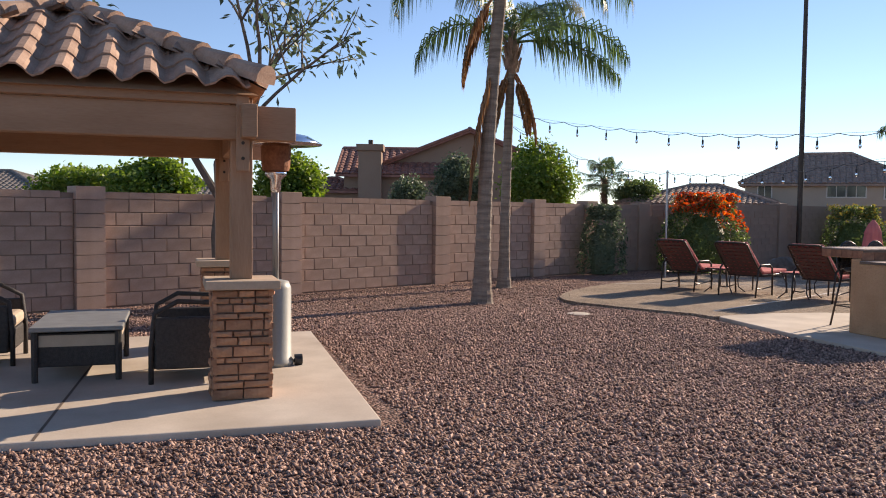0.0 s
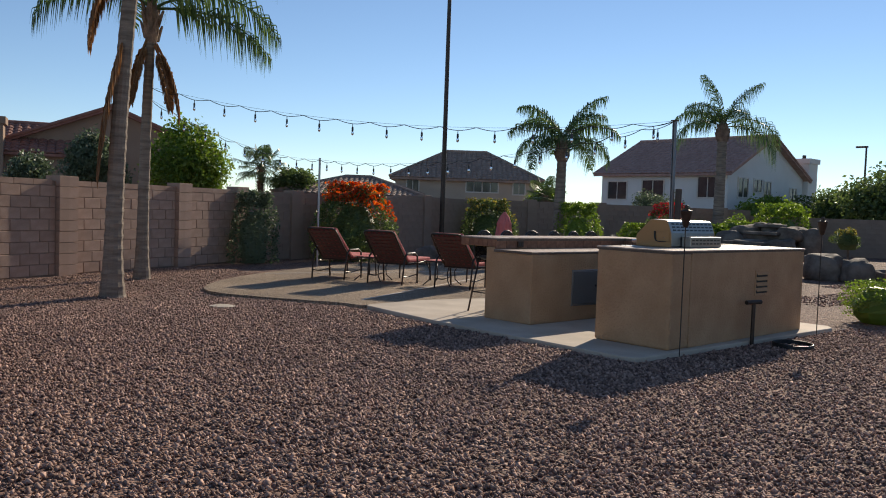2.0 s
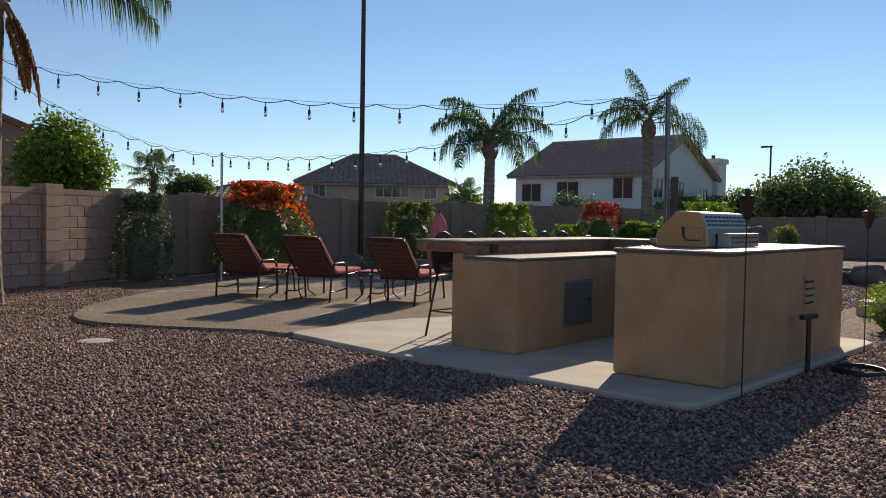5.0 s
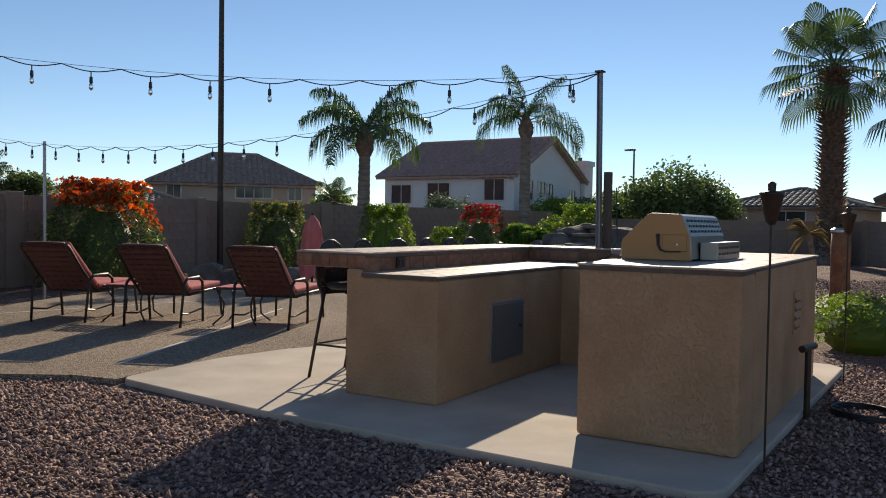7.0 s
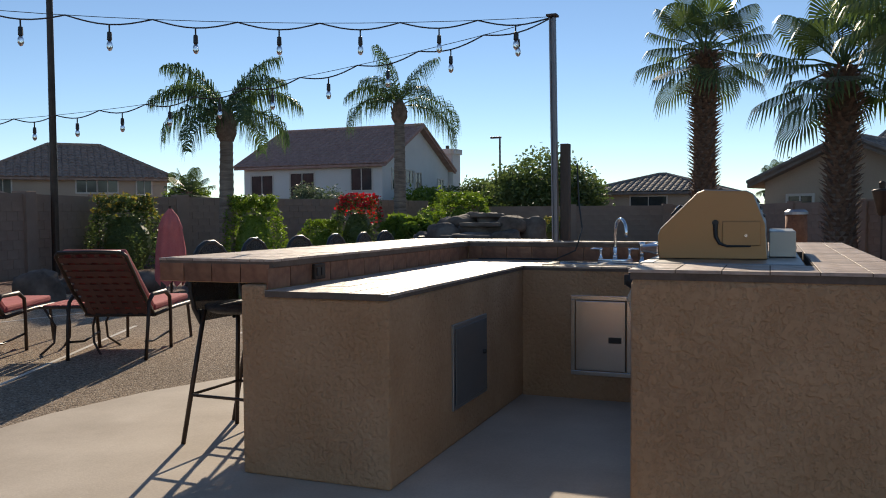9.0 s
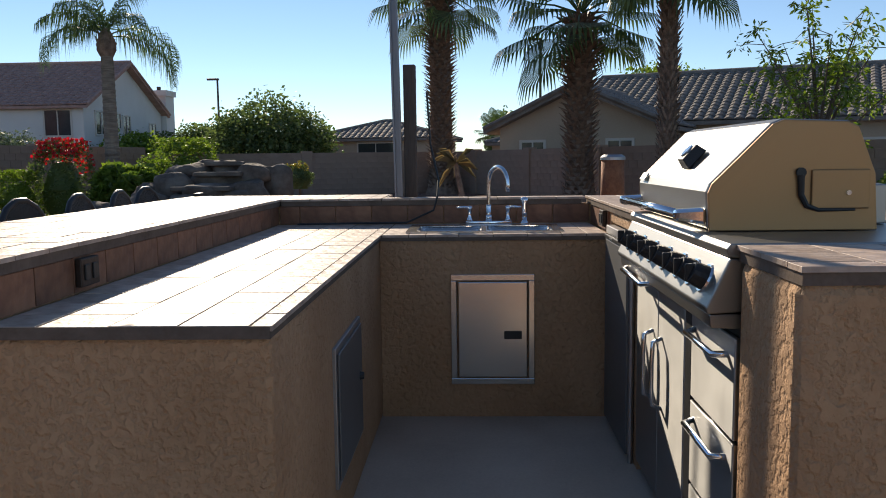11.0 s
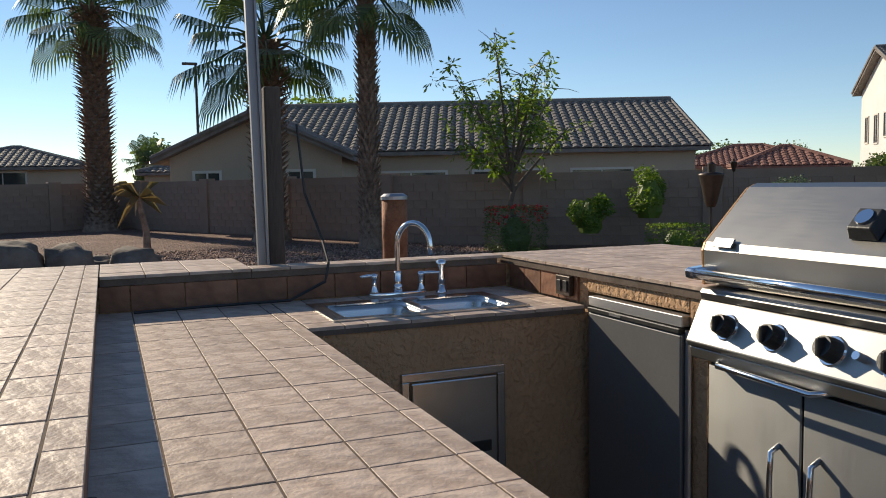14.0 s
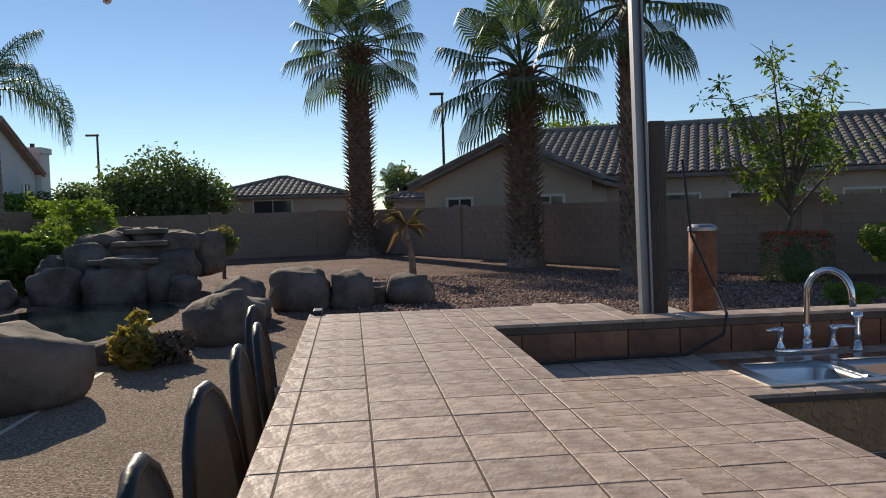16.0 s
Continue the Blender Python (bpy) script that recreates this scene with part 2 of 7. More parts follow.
BARK = surface("bark", (0.10, 0.075, 0.058), (0.2, 0.155, 0.12), 6, 0.95, 0, 0.7, 40)
LEAF = leafy("leaf_green", (0.055, 0.09, 0.028), (0.165, 0.21, 0.075), 0.5, 0.4)
LEAF_L = leafy("leaf_light", (0.08, 0.14, 0.02), (0.22, 0.29, 0.06), 0.5, 0.45)
LEAF_G = leafy("leaf_grey_green", (0.06, 0.085, 0.045), (0.16, 0.20, 0.12), 0.55, 0.3)
FROND = leafy("frond_green", (0.055, 0.10, 0.035), (0.15, 0.21, 0.08), 0.45, 0.35)
FAN = leafy("fan_green", (0.045, 0.078, 0.026), (0.12, 0.165, 0.058), 0.45, 0.34)
DEAD = leafy("dead_frond", (0.20, 0.095, 0.04), (0.36, 0.20, 0.10), 0.8, 0.2)
RED_FL = leafy("orange_flower", (0.55, 0.06, 0.02), (0.78, 0.17, 0.03), 0.6, 0.4)
PINK_FL = leafy("red_flower", (0.5, 0.03, 0.04), (0.7, 0.09, 0.09), 0.6, 0.4)
YEL = leafy("yellow_foliage", (0.19, 0.16, 0.04), (0.36, 0.29, 0.08), 0.6, 0.4)
DRYING = leafy("drying_frond", (0.12, 0.1, 0.045), (0.24, 0.17, 0.08), 0.7, 0.3)
WIRE = surface("black_wire", (0.015, 0.015, 0.015), (0.03, 0.03, 0.03), 8, 0.5, 0, 0, 50)
BULB = clear("bulb_glass", (1, 0.97, 0.92))
BRONZE = surface("bronze_metal", (0.045, 0.032, 0.025), (0.08, 0.06, 0.048), 8, 0.45, 0.6, 0.1, 60)
SLING = surface("red_brown_strap", (0.10, 0.04, 0.033), (0.155, 0.064, 0.05), 8, 0.7, 0, 0.2, 60)
CUSHION = surface("red_cushion", (0.42, 0.07, 0.075), (0.55, 0.13, 0.12), 5, 0.9, 0, 0.3, 90)
UMBRELLA = surface("pink_canvas", (0.55, 0.13, 0.13), (0.7, 0.22, 0.2), 5, 0.85, 0, 0.2, 70)
BOULDER = surface("boulder", (0.085, 0.064, 0.05), (0.22, 0.175, 0.14), 2.5, 0.9, 0, 0.9, 14, stain=((0.28, 0.24, 0.2), 2.0, 0.6))
WATER, wnt, wb = nodes_of("pool_water")
wb.inputs["Base Color"].default_value, wb.inputs["Roughness"].default_value = (0.012, 0.03, 0.034, 1), 0.05
wv = wnt.nodes.new("ShaderNodeTexNoise")
wv.inputs["Scale"].default_value = 3
wbp = wnt.nodes.new("ShaderNodeBump")
wbp.inputs["Strength"].default_value, wbp.inputs["Distance"].default_value = 0.25, 0.05
wnt.links.new(wv.outputs[0], wbp.inputs["Height"]), wnt.links.new(wbp.outputs[0], wb.inputs["Normal"])
WHITE_ST = surface("white_stucco", (0.66, 0.64, 0.60), (0.76, 0.74, 0.70), 0.6, 0.9, 0, 0.2, 20)
TAN_ST = surface("beige_stucco", (0.42, 0.33, 0.245), (0.5, 0.40, 0.3), 0.6, 0.9, 0, 0.2, 20)
BROWN_ST = surface("brown_stucco", (0.27, 0.18, 0.125), (0.34, 0.235, 0.165), 0.6, 0.9, 0, 0.2, 20)
TRIM = surface("pale_trim", (0.6, 0.55, 0.48), (0.68, 0.63, 0.56), 1, 0.7, 0, 0.1, 30)
PANE = surface("window_pane", (0.03, 0.035, 0.04), (0.06, 0.065, 0.07), 1.5, 0.08, 0, 0, 30)
WICKER = surface("dark_wicker", (0.02, 0.017, 0.015), (0.055, 0.045, 0.04), 40, 0.6, 0, 0.8, 120)
BEIGE_CUSH = surface("beige_cushion", (0.42, 0.33, 0.24), (0.52, 0.42, 0.31), 5, 0.9, 0, 0.3, 90)
STONE_TOP = surface("grey_table_top", (0.17, 0.17, 0.16), (0.26, 0.26, 0.25), 8, 0.5, 0, 0.1, 50)
HEATER = surface("grey_enamel", (0.28, 0.28, 0.25), (0.34, 0.34, 0.31), 3, 0.5, 0.2, 0.05, 50)
RUST = surface("rusted_steel", (0.16, 0.06, 0.03), (0.36, 0.16, 0.08), 5, 0.8, 0.3, 0.4, 40)
ROOF_ROSE = surface("faded_red_roof_tile", (0.33, 0.19, 0.155), (0.48, 0.31, 0.255), 3, 0.85, 0, 0.3, 30)
ZINC = brushed("dull_zinc", (0.27, 0.27, 0.285), 0.5, (60, 60, 2))
GALV = brushed("galvanised", (0.42, 0.42, 0.43), 0.45, (60, 60, 2))
CHIP = leafy("gravel_chip", (0.105, 0.056, 0.043), (0.55, 0.355, 0.275), 0.85, 0.0)
LAWN = surface("lawn_soil", (0.09, 0.11, 0.03), (0.2, 0.2, 0.07), 1.2, 0.95, 0, 0.8, 80)
SHEER = surface("sheer_mesh", (0.014, 0.014, 0.015), (0.045, 0.045, 0.048), 60, 0.55, 0, 0.5, 220)
SHEER.node_tree.nodes["Principled BSDF"].inputs["Alpha"].default_value = 0.78
MESHB = surface("black_mesh_back", (0.012, 0.012, 0.013), (0.04, 0.04, 0.042), 60, 0.5, 0, 0.8, 220)


# ---- mesh building ----
class Mb:
    """A list of corners and faces, with a few shapes to add to it."""

    def __init__(self):
        self.v, self.f = [], []

    def box(self, x0, x1, y0, y1, z0, z1):
        n = len(self.v)
        self.v += [(x, y, z) for z in (z0, z1) for x, y in ((x0, y0), (x1, y0), (x1, y1), (x0, y1))]
        self.f += [tuple(n + i for i in q) for q in ((3, 2, 1, 0), (4, 5, 6, 7), (0, 1, 5, 4), (1, 2, 6, 5), (2, 3, 7, 6), (3, 0, 4, 7))]
        return self

    def prism(self, outline, z0, z1):
        n, k = len(self.v), len(outline)
        self.v += [(x, y, z0) for x, y in outline] + [(x, y, z1) for x, y in outline]
        self.f += [tuple(n + i for i in reversed(range(k))), tuple(n + k + i for i in range(k))]
        self.f += [(n + i, n + (i + 1) % k, n + k + (i + 1) % k, n + k + i) for i in range(k)]
        return self

    def hull(self, lower, upper):
        """A solid between two outlines of equal count (3D points)."""
        n, k = len(self.v), len(lower)
        self.v += [tuple(p) for p in lower] + [tuple(p) for p in upper]
        self.f += [tuple(n + i for i in reversed(range(k))), tuple(n + k + i for i in range(k))]
        self.f += [(n + i, n + (i + 1) % k, n + k + (i + 1) % k, n + k + i) for i in range(k)]
        return self

    def tube(self, path, radii, sides=8, cap=True):
        pts = [Vector(p) for p in path]
        rs = list(radii) if hasattr(radii, "__len__") else [radii] * len(pts)
        n = len(self.v)
        ref = None
        for i, p in enumerate(pts):
            d = (pts[min(i + 1, len(pts) - 1)] - pts[max(i - 1, 0)]).normalized()
            if ref is None:
                ref = d.orthogonal().normalized()
            ref = (ref - d * ref.dot(d)).normalized()
            s = d.cross(ref)
            for j in range(sides):
                a = 2 * math.pi * j / sides
                self.v.append(tuple(p + (ref * math.cos(a) + s * math.sin(a)) * rs[i]))
        for i in range(len(pts) - 1):
            for j in range(sides):
                a, b = n + i * sides + j, n + i * sides + (j + 1) % sides
                self.f.append((a, b, b + sides, a + sides))
        if cap:
            self.f.append(tuple(n + j for j in reversed(range(sides))))
            self.f.append(tuple(n + (len(pts) - 1) * sides + j for j in range(sides)))
        return self

    def lathe(self, profile, cx=0, cy=0, sides=20):
        n, k = len(self.v), len(profile)
        for r, z in profile:
            for j in range(sides):
                a = 2 * math.pi * j / sides
                self.v.append((cx + r * math.cos(a), cy + r * math.sin(a), z))
        for i in range(k - 1):
            for j in range(sides):
                a, b = n + i * sides + j, n + i * sides + (j + 1) % sides
                self.f.append((a, b, b + sides, a + sides))
        self.f.append(tuple(n + j for j in reversed(range(sides))))
        self.f.append(tuple(n + (k - 1) * sides + j for j in range(sides)))
        return self

    def quad(self, *pts):
        n = len(self.v)
        self.v += [tuple(p) for p in pts]
        self.f.append(tuple(range(n, n + len(pts))))
        return self

    def mesh(self, name):
        me = bpy.data.meshes.new(name)
        me.from_pydata(self.v, [], self.f)
        me.update()
        return me


def thing(name, at=(0, 0, 0), rz=0, label="", category="", group="", kind=""):
    e = new(name)
    e.empty_display_size = 0.1
    e.matrix_world = pose(*at, 0, 0, rz)
    return tagged(e, label, category, group, kind)


def part(name, mb, material, parent=None, label="", bevel=0.0, smooth=False, at=None):
    """One mesh object, under a thing or a part, in its coordinates."""
    me = mb if isinstance(mb, bpy.types.Mesh) else mb.mesh(name)
    if not me.materials:
        me.materials.append(material)
    ob = new(name, me)
    if parent:
        ob.parent = parent
    if at is not None:
        ob.matrix_basis = at
    if label:
        ob["label"] = label
    if smooth and not isinstance(mb, bpy.types.Mesh):
        me.polygons.foreach_set("use_smooth", [True] * len(me.polygons))
    if bevel:
        mod = ob.modifiers.new("edges", "BEVEL")
        mod.width, mod.segments, mod.limit_method = bevel, 2, "ANGLE"
    return ob


def solo(name, mb, material, label, category, group="", kind="", bevel=0.0, smooth=False, at=None):
    return tagged(part(name, mb, material, None, "", bevel, smooth, at), label, category, group, kind)


def arc(cx, cy, r, a0, a1, n=8):
    return [(cx + r * math.cos(radians(a0 + (a1 - a0) * i / n)), cy + r * math.sin(radians(a0 + (a1 - a0) * i / n))) for i in range(n + 1)]


# ---- ground ----
g = Mb()
g.quad((-700, -700, 0), (700, -700, 0), (700, 700, 0), (-700, 700, 0))
solo("ground", g, GRAVEL, "reddish brown crushed gravel covering the yard", "gravel ground", kind="structure")

slab_line = arc(7.75, 6.15, 0.17, 180, 270, 5) + [(11.95, 5.98), (12.1, 6.1), (12.15, 9.55)] + [(11.6, 9.85), (10.95, 10.2), (10.36, 10.46), (9.62, 10.72), (8.9, 10.82), (8.3, 10.78)] + arc(7.88, 10.56, 0.16, 100, 180, 5) + [(7.66, 9.9), (7.58, 9.0)]
solo("pavement", Mb().prism(slab_line, -0.15, 0.05), CONCRETE, "smooth pale concrete slab under the outdoor kitchen", "slab", kind="structure", bevel=0.012)

POOL_C, POOL_R, POOL_A = (19.3, 14.25), (4.6, 1.8), radians(-10)


def pool_edge(a, k=1.0):
    x, y = POOL_R[0] * k * math.cos(a) * (1 + 0.08 * math.sin(3 * a)), POOL_R[1] * k * math.sin(a) * (1 + 0.1 * math.cos(2 * a))
    return (POOL_C[0] + x * math.cos(POOL_A) - y * math.sin(POOL_A), POOL_C[1] + x * math.sin(POOL_A) + y * math.cos(POOL_A))


patio_line = [(7.7, 10.68), (7.6, 11.1), (7.35, 11.5), (6.97, 12.1), (6.63, 12.8), (6.58, 13.2), (6.68, 13.6), (7.0, 14.15), (7.5, 14.72), (8.2, 15.35), (9.05, 15.95), (10.6, 16.85), (11.6, 17.3), (12.6, 17.6), (14.0, 17.7), (15.2, 17.3)]
patio_line += [pool_edge(radians(a), 1.04) for a in range(140, 281, 14)] + [(18.9, 11.9), (18.6, 10.6), (17.6, 9.9), (15.6, 9.2), (13.6, 8.7), (12.152, 8.6), (12.152, 9.552), (11.602, 9.852), (10.952, 10.202), (10.362, 10.462), (9.622, 10.722), (8.902, 10.822), (8.302, 10.782), (7.85, 10.73)]
solo("pavement_patio", Mb().prism(patio_line, -0.15, 0.046), AGGREGATE, "exposed pebble aggregate concrete pool patio", "patio", kind="structure")
solo("water", Mb().prism([pool_edge(radians(a)) for a in range(0, 360, 10)], -0.05, 0.02), WATER, "still dark teal swimming pool water", "pool", kind="structure")
pav_line = [(-3.2, 6.3), (1.75, 6.25), (1.93, 10.55), (-3.2, 10.6)]
solo("pavement_pavilion", Mb().prism(pav_line, -0.15, 0.05), CONCRETE, "tan concrete pad under the garden pavilion", "slab", kind="structure", bevel=0.012)

# ---- yard walls ----
def wall_run(name, a, b, height, material, label, thick=0.2, base=-0.2):
    """A straight yard wall from a to b with thickness."""
    d = Vector((b[0] - a[0], b[1] - a[1]))
    n = Vector((-d.y, d.x)).normalized() * thick
    line = [a, b, (b[0] + n.x, b[1] + n.y), (a[0] + n.x, a[1] + n.y)]
    return solo(name, Mb().prism(line, base, height), material, label, "wall", kind="structure")


WA, WB = (-7.25, 10.55), (10.75, 19.6)
wall_left = wall_run("wall_northwest", WA, WB, 1.70, MORTAR, "reddish brown concrete block garden wall in low sun")
W2, W3, W4, W5, W6 = (16.42, 21.06), (22.6, 23.2), (35.5, 20.0), (39.5, 9.3), (25.4, 1.9)
W7, W8 = (18.8, -7.4), (2.0, -16.0)
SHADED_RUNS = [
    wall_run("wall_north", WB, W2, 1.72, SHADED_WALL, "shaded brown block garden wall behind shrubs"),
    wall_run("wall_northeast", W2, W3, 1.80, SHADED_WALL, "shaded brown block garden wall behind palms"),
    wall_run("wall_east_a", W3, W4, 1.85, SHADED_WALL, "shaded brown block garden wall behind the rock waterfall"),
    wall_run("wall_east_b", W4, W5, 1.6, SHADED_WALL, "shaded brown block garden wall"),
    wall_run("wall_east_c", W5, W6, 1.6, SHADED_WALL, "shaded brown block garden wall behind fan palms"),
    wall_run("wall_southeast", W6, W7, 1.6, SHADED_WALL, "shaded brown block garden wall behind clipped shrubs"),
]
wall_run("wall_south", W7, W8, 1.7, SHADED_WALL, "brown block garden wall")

# ---- the outdoor kitchen ----
X0, X1, X2, X3 = 8.385, 10.55, 11.22, 11.77
XL = 11.33                           # outer face of the wall behind the sink
Y0, Y1, Y2, Y3, Y4 = 6.105, 7.05, 8.155, 8.797, 9.478
ZS, ZC, ZB = 0.05, 0.95, 1.095
island = thing("kitchen_island", (X0, Y0, ZS), 0, "U-shaped outdoor kitchen of rough tan stucco", "outdoor kitchen")


def isl(mb):
    mb.v = [(x - X0, y - Y0, z - ZS) for x, y, z in mb.v]
    return mb


part("bar_wall", isl(Mb().box(X2 + 0.002, X3 - 0.1, Y3 + 0.012, Y3 + 0.15, ZS, ZB - 0.122)), STUCCO, island, "", 0.006)
step_prof = [(Y2, ZS), (Y3 + 0.15, ZS), (Y3 + 0.15, ZB - 0.122), (Y3 + 0.012, ZB - 0.122), (Y3 + 0.012, ZC - 0.03), (Y2, ZC - 0.03)]
part("counter_base", isl(Mb().hull([(X0, y, z) for y, z in step_prof], [(X2, y, z) for y, z in step_prof])), STUCCO, island, "", 0.012)
part("sink_wall", isl(Mb().box(X1, X1 + 0.07, Y1 - 0.02, Y2 - 0.002, ZS, ZC - 0.03)), STUCCO, island)
part("ledge_wall", isl(Mb().box(X2 + 0.012, XL, Y0 + 0.01, Y3 + 0.01, ZS, ZB - 0.04)), STUCCO, island, "", 0.01)
part("bar_end_wall", isl(Mb().box(XL + 0.002, X3 - 0.06, 8.235, Y3 + 0.01, ZS, ZB - 0.042)), STUCCO, island, "", 0.015)
part("grill_wall_end", isl(Mb().box(8.215, 8.60, Y0, Y1 + 0.008, ZS, ZB - 0.03)), STUCCO, island, "rough sunlit stucco end wall", 0.03)
part("grill_wall_back", isl(Mb().box(8.602, X2 + 0.01, Y0 + 0.002, 6.4, ZS, ZB - 0.03)), STUCCO, island, "", 0.01)
part("grill_wall_middle", isl(Mb().box(9.852, 9.935, 6.4, Y1 - 0.004, ZS, ZB - 0.03)), STUCCO, island)
part("grill_wall_inner", isl(Mb().box(10.55, X2 + 0.01, 6.4, Y1 - 0.012, ZS, ZB - 0.03)), STUCCO, island)
part("fridge_header", isl(Mb().box(9.937, 10.548, 6.4, Y1 - 0.006, 1.0, ZB - 0.03)), STUCCO, island, "", 0.01)

tile_meshes = {}


def tile_mesh(w, d, h, edge=0.0008):
    """A tile with a worn, chamfered upper edge; its centre on the origin's axis, its foot at zero."""
    key = (round(w, 3), round(d, 3), round(h, 3))
    if key not in tile_meshes:
        m = Mb()
        m.hull([(-w / 2, -d / 2, 0), (w / 2, -d / 2, 0), (w / 2, d / 2, 0), (-w / 2, d / 2, 0)], [(-w / 2, -d / 2, h - edge), (w / 2, -d / 2, h - edge), (w / 2, d / 2, h - edge), (-w / 2, d / 2, h - edge)])
        del m.f[1]
        n = len(m.v)
        m.v += [(sx * (w / 2 - edge), sy * (d / 2 - edge), h) for sx, sy in ((-1, -1), (1, -1), (1, 1), (-1, 1))]
        m.f += [(4 + i, 4 + (i + 1) % 4, n + (i + 1) % 4, n + i) for i in range(4)] + [(n, n + 1, n + 2, n + 3)]
        tile_meshes[key] = m.mesh("tile")
    return tile_meshes[key]


tile_rng = random.Random(3)


def tile_top(owner, xs, ys, z, skip=None, origin=(0, 0, 0), joint=0.0045, h=0.012):
    for xa, xb in zip(xs, xs[1:]):
        for ya, yb in zip(ys, ys[1:]):
            cx, cy = (xa + xb) / 2, (ya + yb) / 2
            if skip and skip(cx, cy):
                continue
            me = tile_mesh(xb - xa - joint, yb - ya - joint, h)
            part("tile", me, TILE, owner, at=pose(cx - origin[0], cy - origin[1], z - h - origin[2] + tile_rng.uniform(-0.0008, 0.0008), tile_rng.uniform(-0.12, 0.12), tile_rng.uniform(-0.12, 0.12), 0))


def steps(a, b, pitch):
    out = [a]
    while out[-1] + pitch * 1.3 < b:
        out.append(out[-1] + pitch)
    return out + [b]


# raised bar top
bar = thing("bar_countertop", (8.43, Y3, ZB - 0.04), 0, "raised bar counter of beige square ceramic tiles", "countertop")
bo = (8.43, Y3, ZB - 0.04)
part("grout_bed", Mb().box(0.004, X3 - 8.43 - 0.004, -0.004, Y4 - Y3 - 0.004, 0, 0.0385), GROUT, bar)
part("bar_slab", Mb().box(0.012, X3 - 8.43 - 0.012, 0.0125, Y4 - Y3 - 0.012, -0.08, -0.001), STUCCO, bar, "thick stuccoed bar overhang", 0.006)
for ya, yb in zip([8.812, 8.98, 9.15, 9.32], [8.98, 9.15, 9.32, Y4 - 0.005]):
    part("edge_tile", tile_mesh(0.09, yb - ya - 0.006, 0.01), SLATE, bar, at=Matrix.Translation((0.011, (ya + yb) / 2 - Y3, -0.03)) @ pose(0, 0, 0, 0, -90, 0))
BX = [8.43] + steps(8.5035, X3, 0.1585)
BY = [Y3 - 0.01, 8.844, 8.926, 9.094, 9.266, 9.427, Y4]
tile_top(bar, BX, BY, ZB, None, bo)
for i, xa in enumerate(BX[1:-1]):
    part("edge_tile", tile_mesh(0.152, 0.05, 0.008), TILE, bar, at=Matrix.Translation((xa + 0.0793 - bo[0], Y4 - Y3 - 0.004, 0.012)) @ pose(0, 0, 0, -90, 0, 0))
# ledge behind the sink
ledge = thing("ledge_countertop", (X2, Y1, ZB - 0.04), 0, "narrow raised ledge of beige square tiles behind the sink", "countertop")
lo = (X2, Y1, ZB - 0.04)
part("grout_bed", Mb().box(0.004, XL - X2 + 0.006, 0.05, 8.212 - Y1, 0, 0.0385), GROUT, ledge)
part("grout_bed", Mb().box(0.004, X3 - X2 - 0.004, 8.214 - Y1, Y3 - Y1 - 0.012, 0, 0.0385), GROUT, ledge)
tile_top(ledge, [X2 - 0.008, XL + 0.012], steps(Y1 + 0.025, 8.212, 0.1632), ZB, None, lo)
tile_top(ledge, [X2 - 0.008, XL + 0.012, 11.49, 11.65, X3], [8.213, 8.29, 8.455, 8.62, Y3 - 0.011], ZB, None, lo)
for xa, xb in zip([XL + 0.016, 11.49, 11.65], [11.49, 11.65, X3]):
    part("edge_tile", tile_mesh(xb - xa - 0.005, 0.05, 0.008), TILE, ledge, at=Matrix.Translation(((xa + xb) / 2 - X2, 8.213 - Y1, 0.012)) @ pose(0, 0, 0, 90, 0, 0))
# counter round the grill
gtop = thing("grill_countertop", (8.24, Y0, ZB - 0.04), 0, "tiled beige counter around the built-in grill", "countertop")
go = (8.24, Y0, ZB - 0.04)
for bx in ((8.215, 8.60, 6.11, Y1 + 0.006), (8.604, 9.85, 6.11, 6.4), (9.854, XL + 0.004, 6.11, Y1 + 0.006)):
    part("grout_bed", Mb().box(bx[0] - go[0], bx[1] - go[0], bx[2] - go[1], bx[3] - go[1], 0, 0.0385), GROUT, gtop)
GY = [Y0 - 0.01, 6.23, 6.395, 6.56, 6.725, 6.89, Y1 + 0.014]
tile_top(gtop, [8.203, 8.28, 8.44, 8.605] + [8.605 + 0.178 * i for i in range(1, 7)] + [9.853] + [9.853 + 0.1647 * i for i in range(1, 9)] + [XL + 0.01], GY, ZB, lambda x, y: 8.605 < x < 9.853 and y > 6.395, go)
# low work counter with the sink
low = thing("work_countertop", (X0, Y2, ZC - 0.03), 0, "low L-shaped work counter of beige square tiles", "countertop")
wo = (X0, Y2, ZC - 0.03)
SX0, SX1, SY0, SY1 = 10.635, 11.03, 7.277, 8.012
for bx in ((8.365, X1 - 0.002, 8.15, Y3), (X1 - 0.01, SX0, Y1 + 0.01, 8.148), (SX1, X2 + 0.005, Y1 + 0.01, 8.148), (SX0 + 0.002, SX1 - 0.002, Y1 + 0.01, SY0), (SX0 + 0.002, SX1 - 0.002, SY1, 8.148), (X1, X2 + 0.005, 8.15, Y3)):
    part("grout_bed", Mb().box(bx[0] - wo[0], bx[1] - wo[0], bx[2] - wo[1], bx[3] - wo[1], 0, 0.0285), GROUT, low)
LY = [8.143, 8.195, 8.356, 8.513, 8.675, Y3 + 0.005]
tile_top(low, [8.365] + [8.514 + 0.157 * i for i in range(17)] + [X2 + 0.008], LY, ZC, None, wo)
in_sink = lambda x, y: SX0 - 0.005 < x < SX1 + 0.005 and SY0 - 0.005 < y < SY1 + 0.005
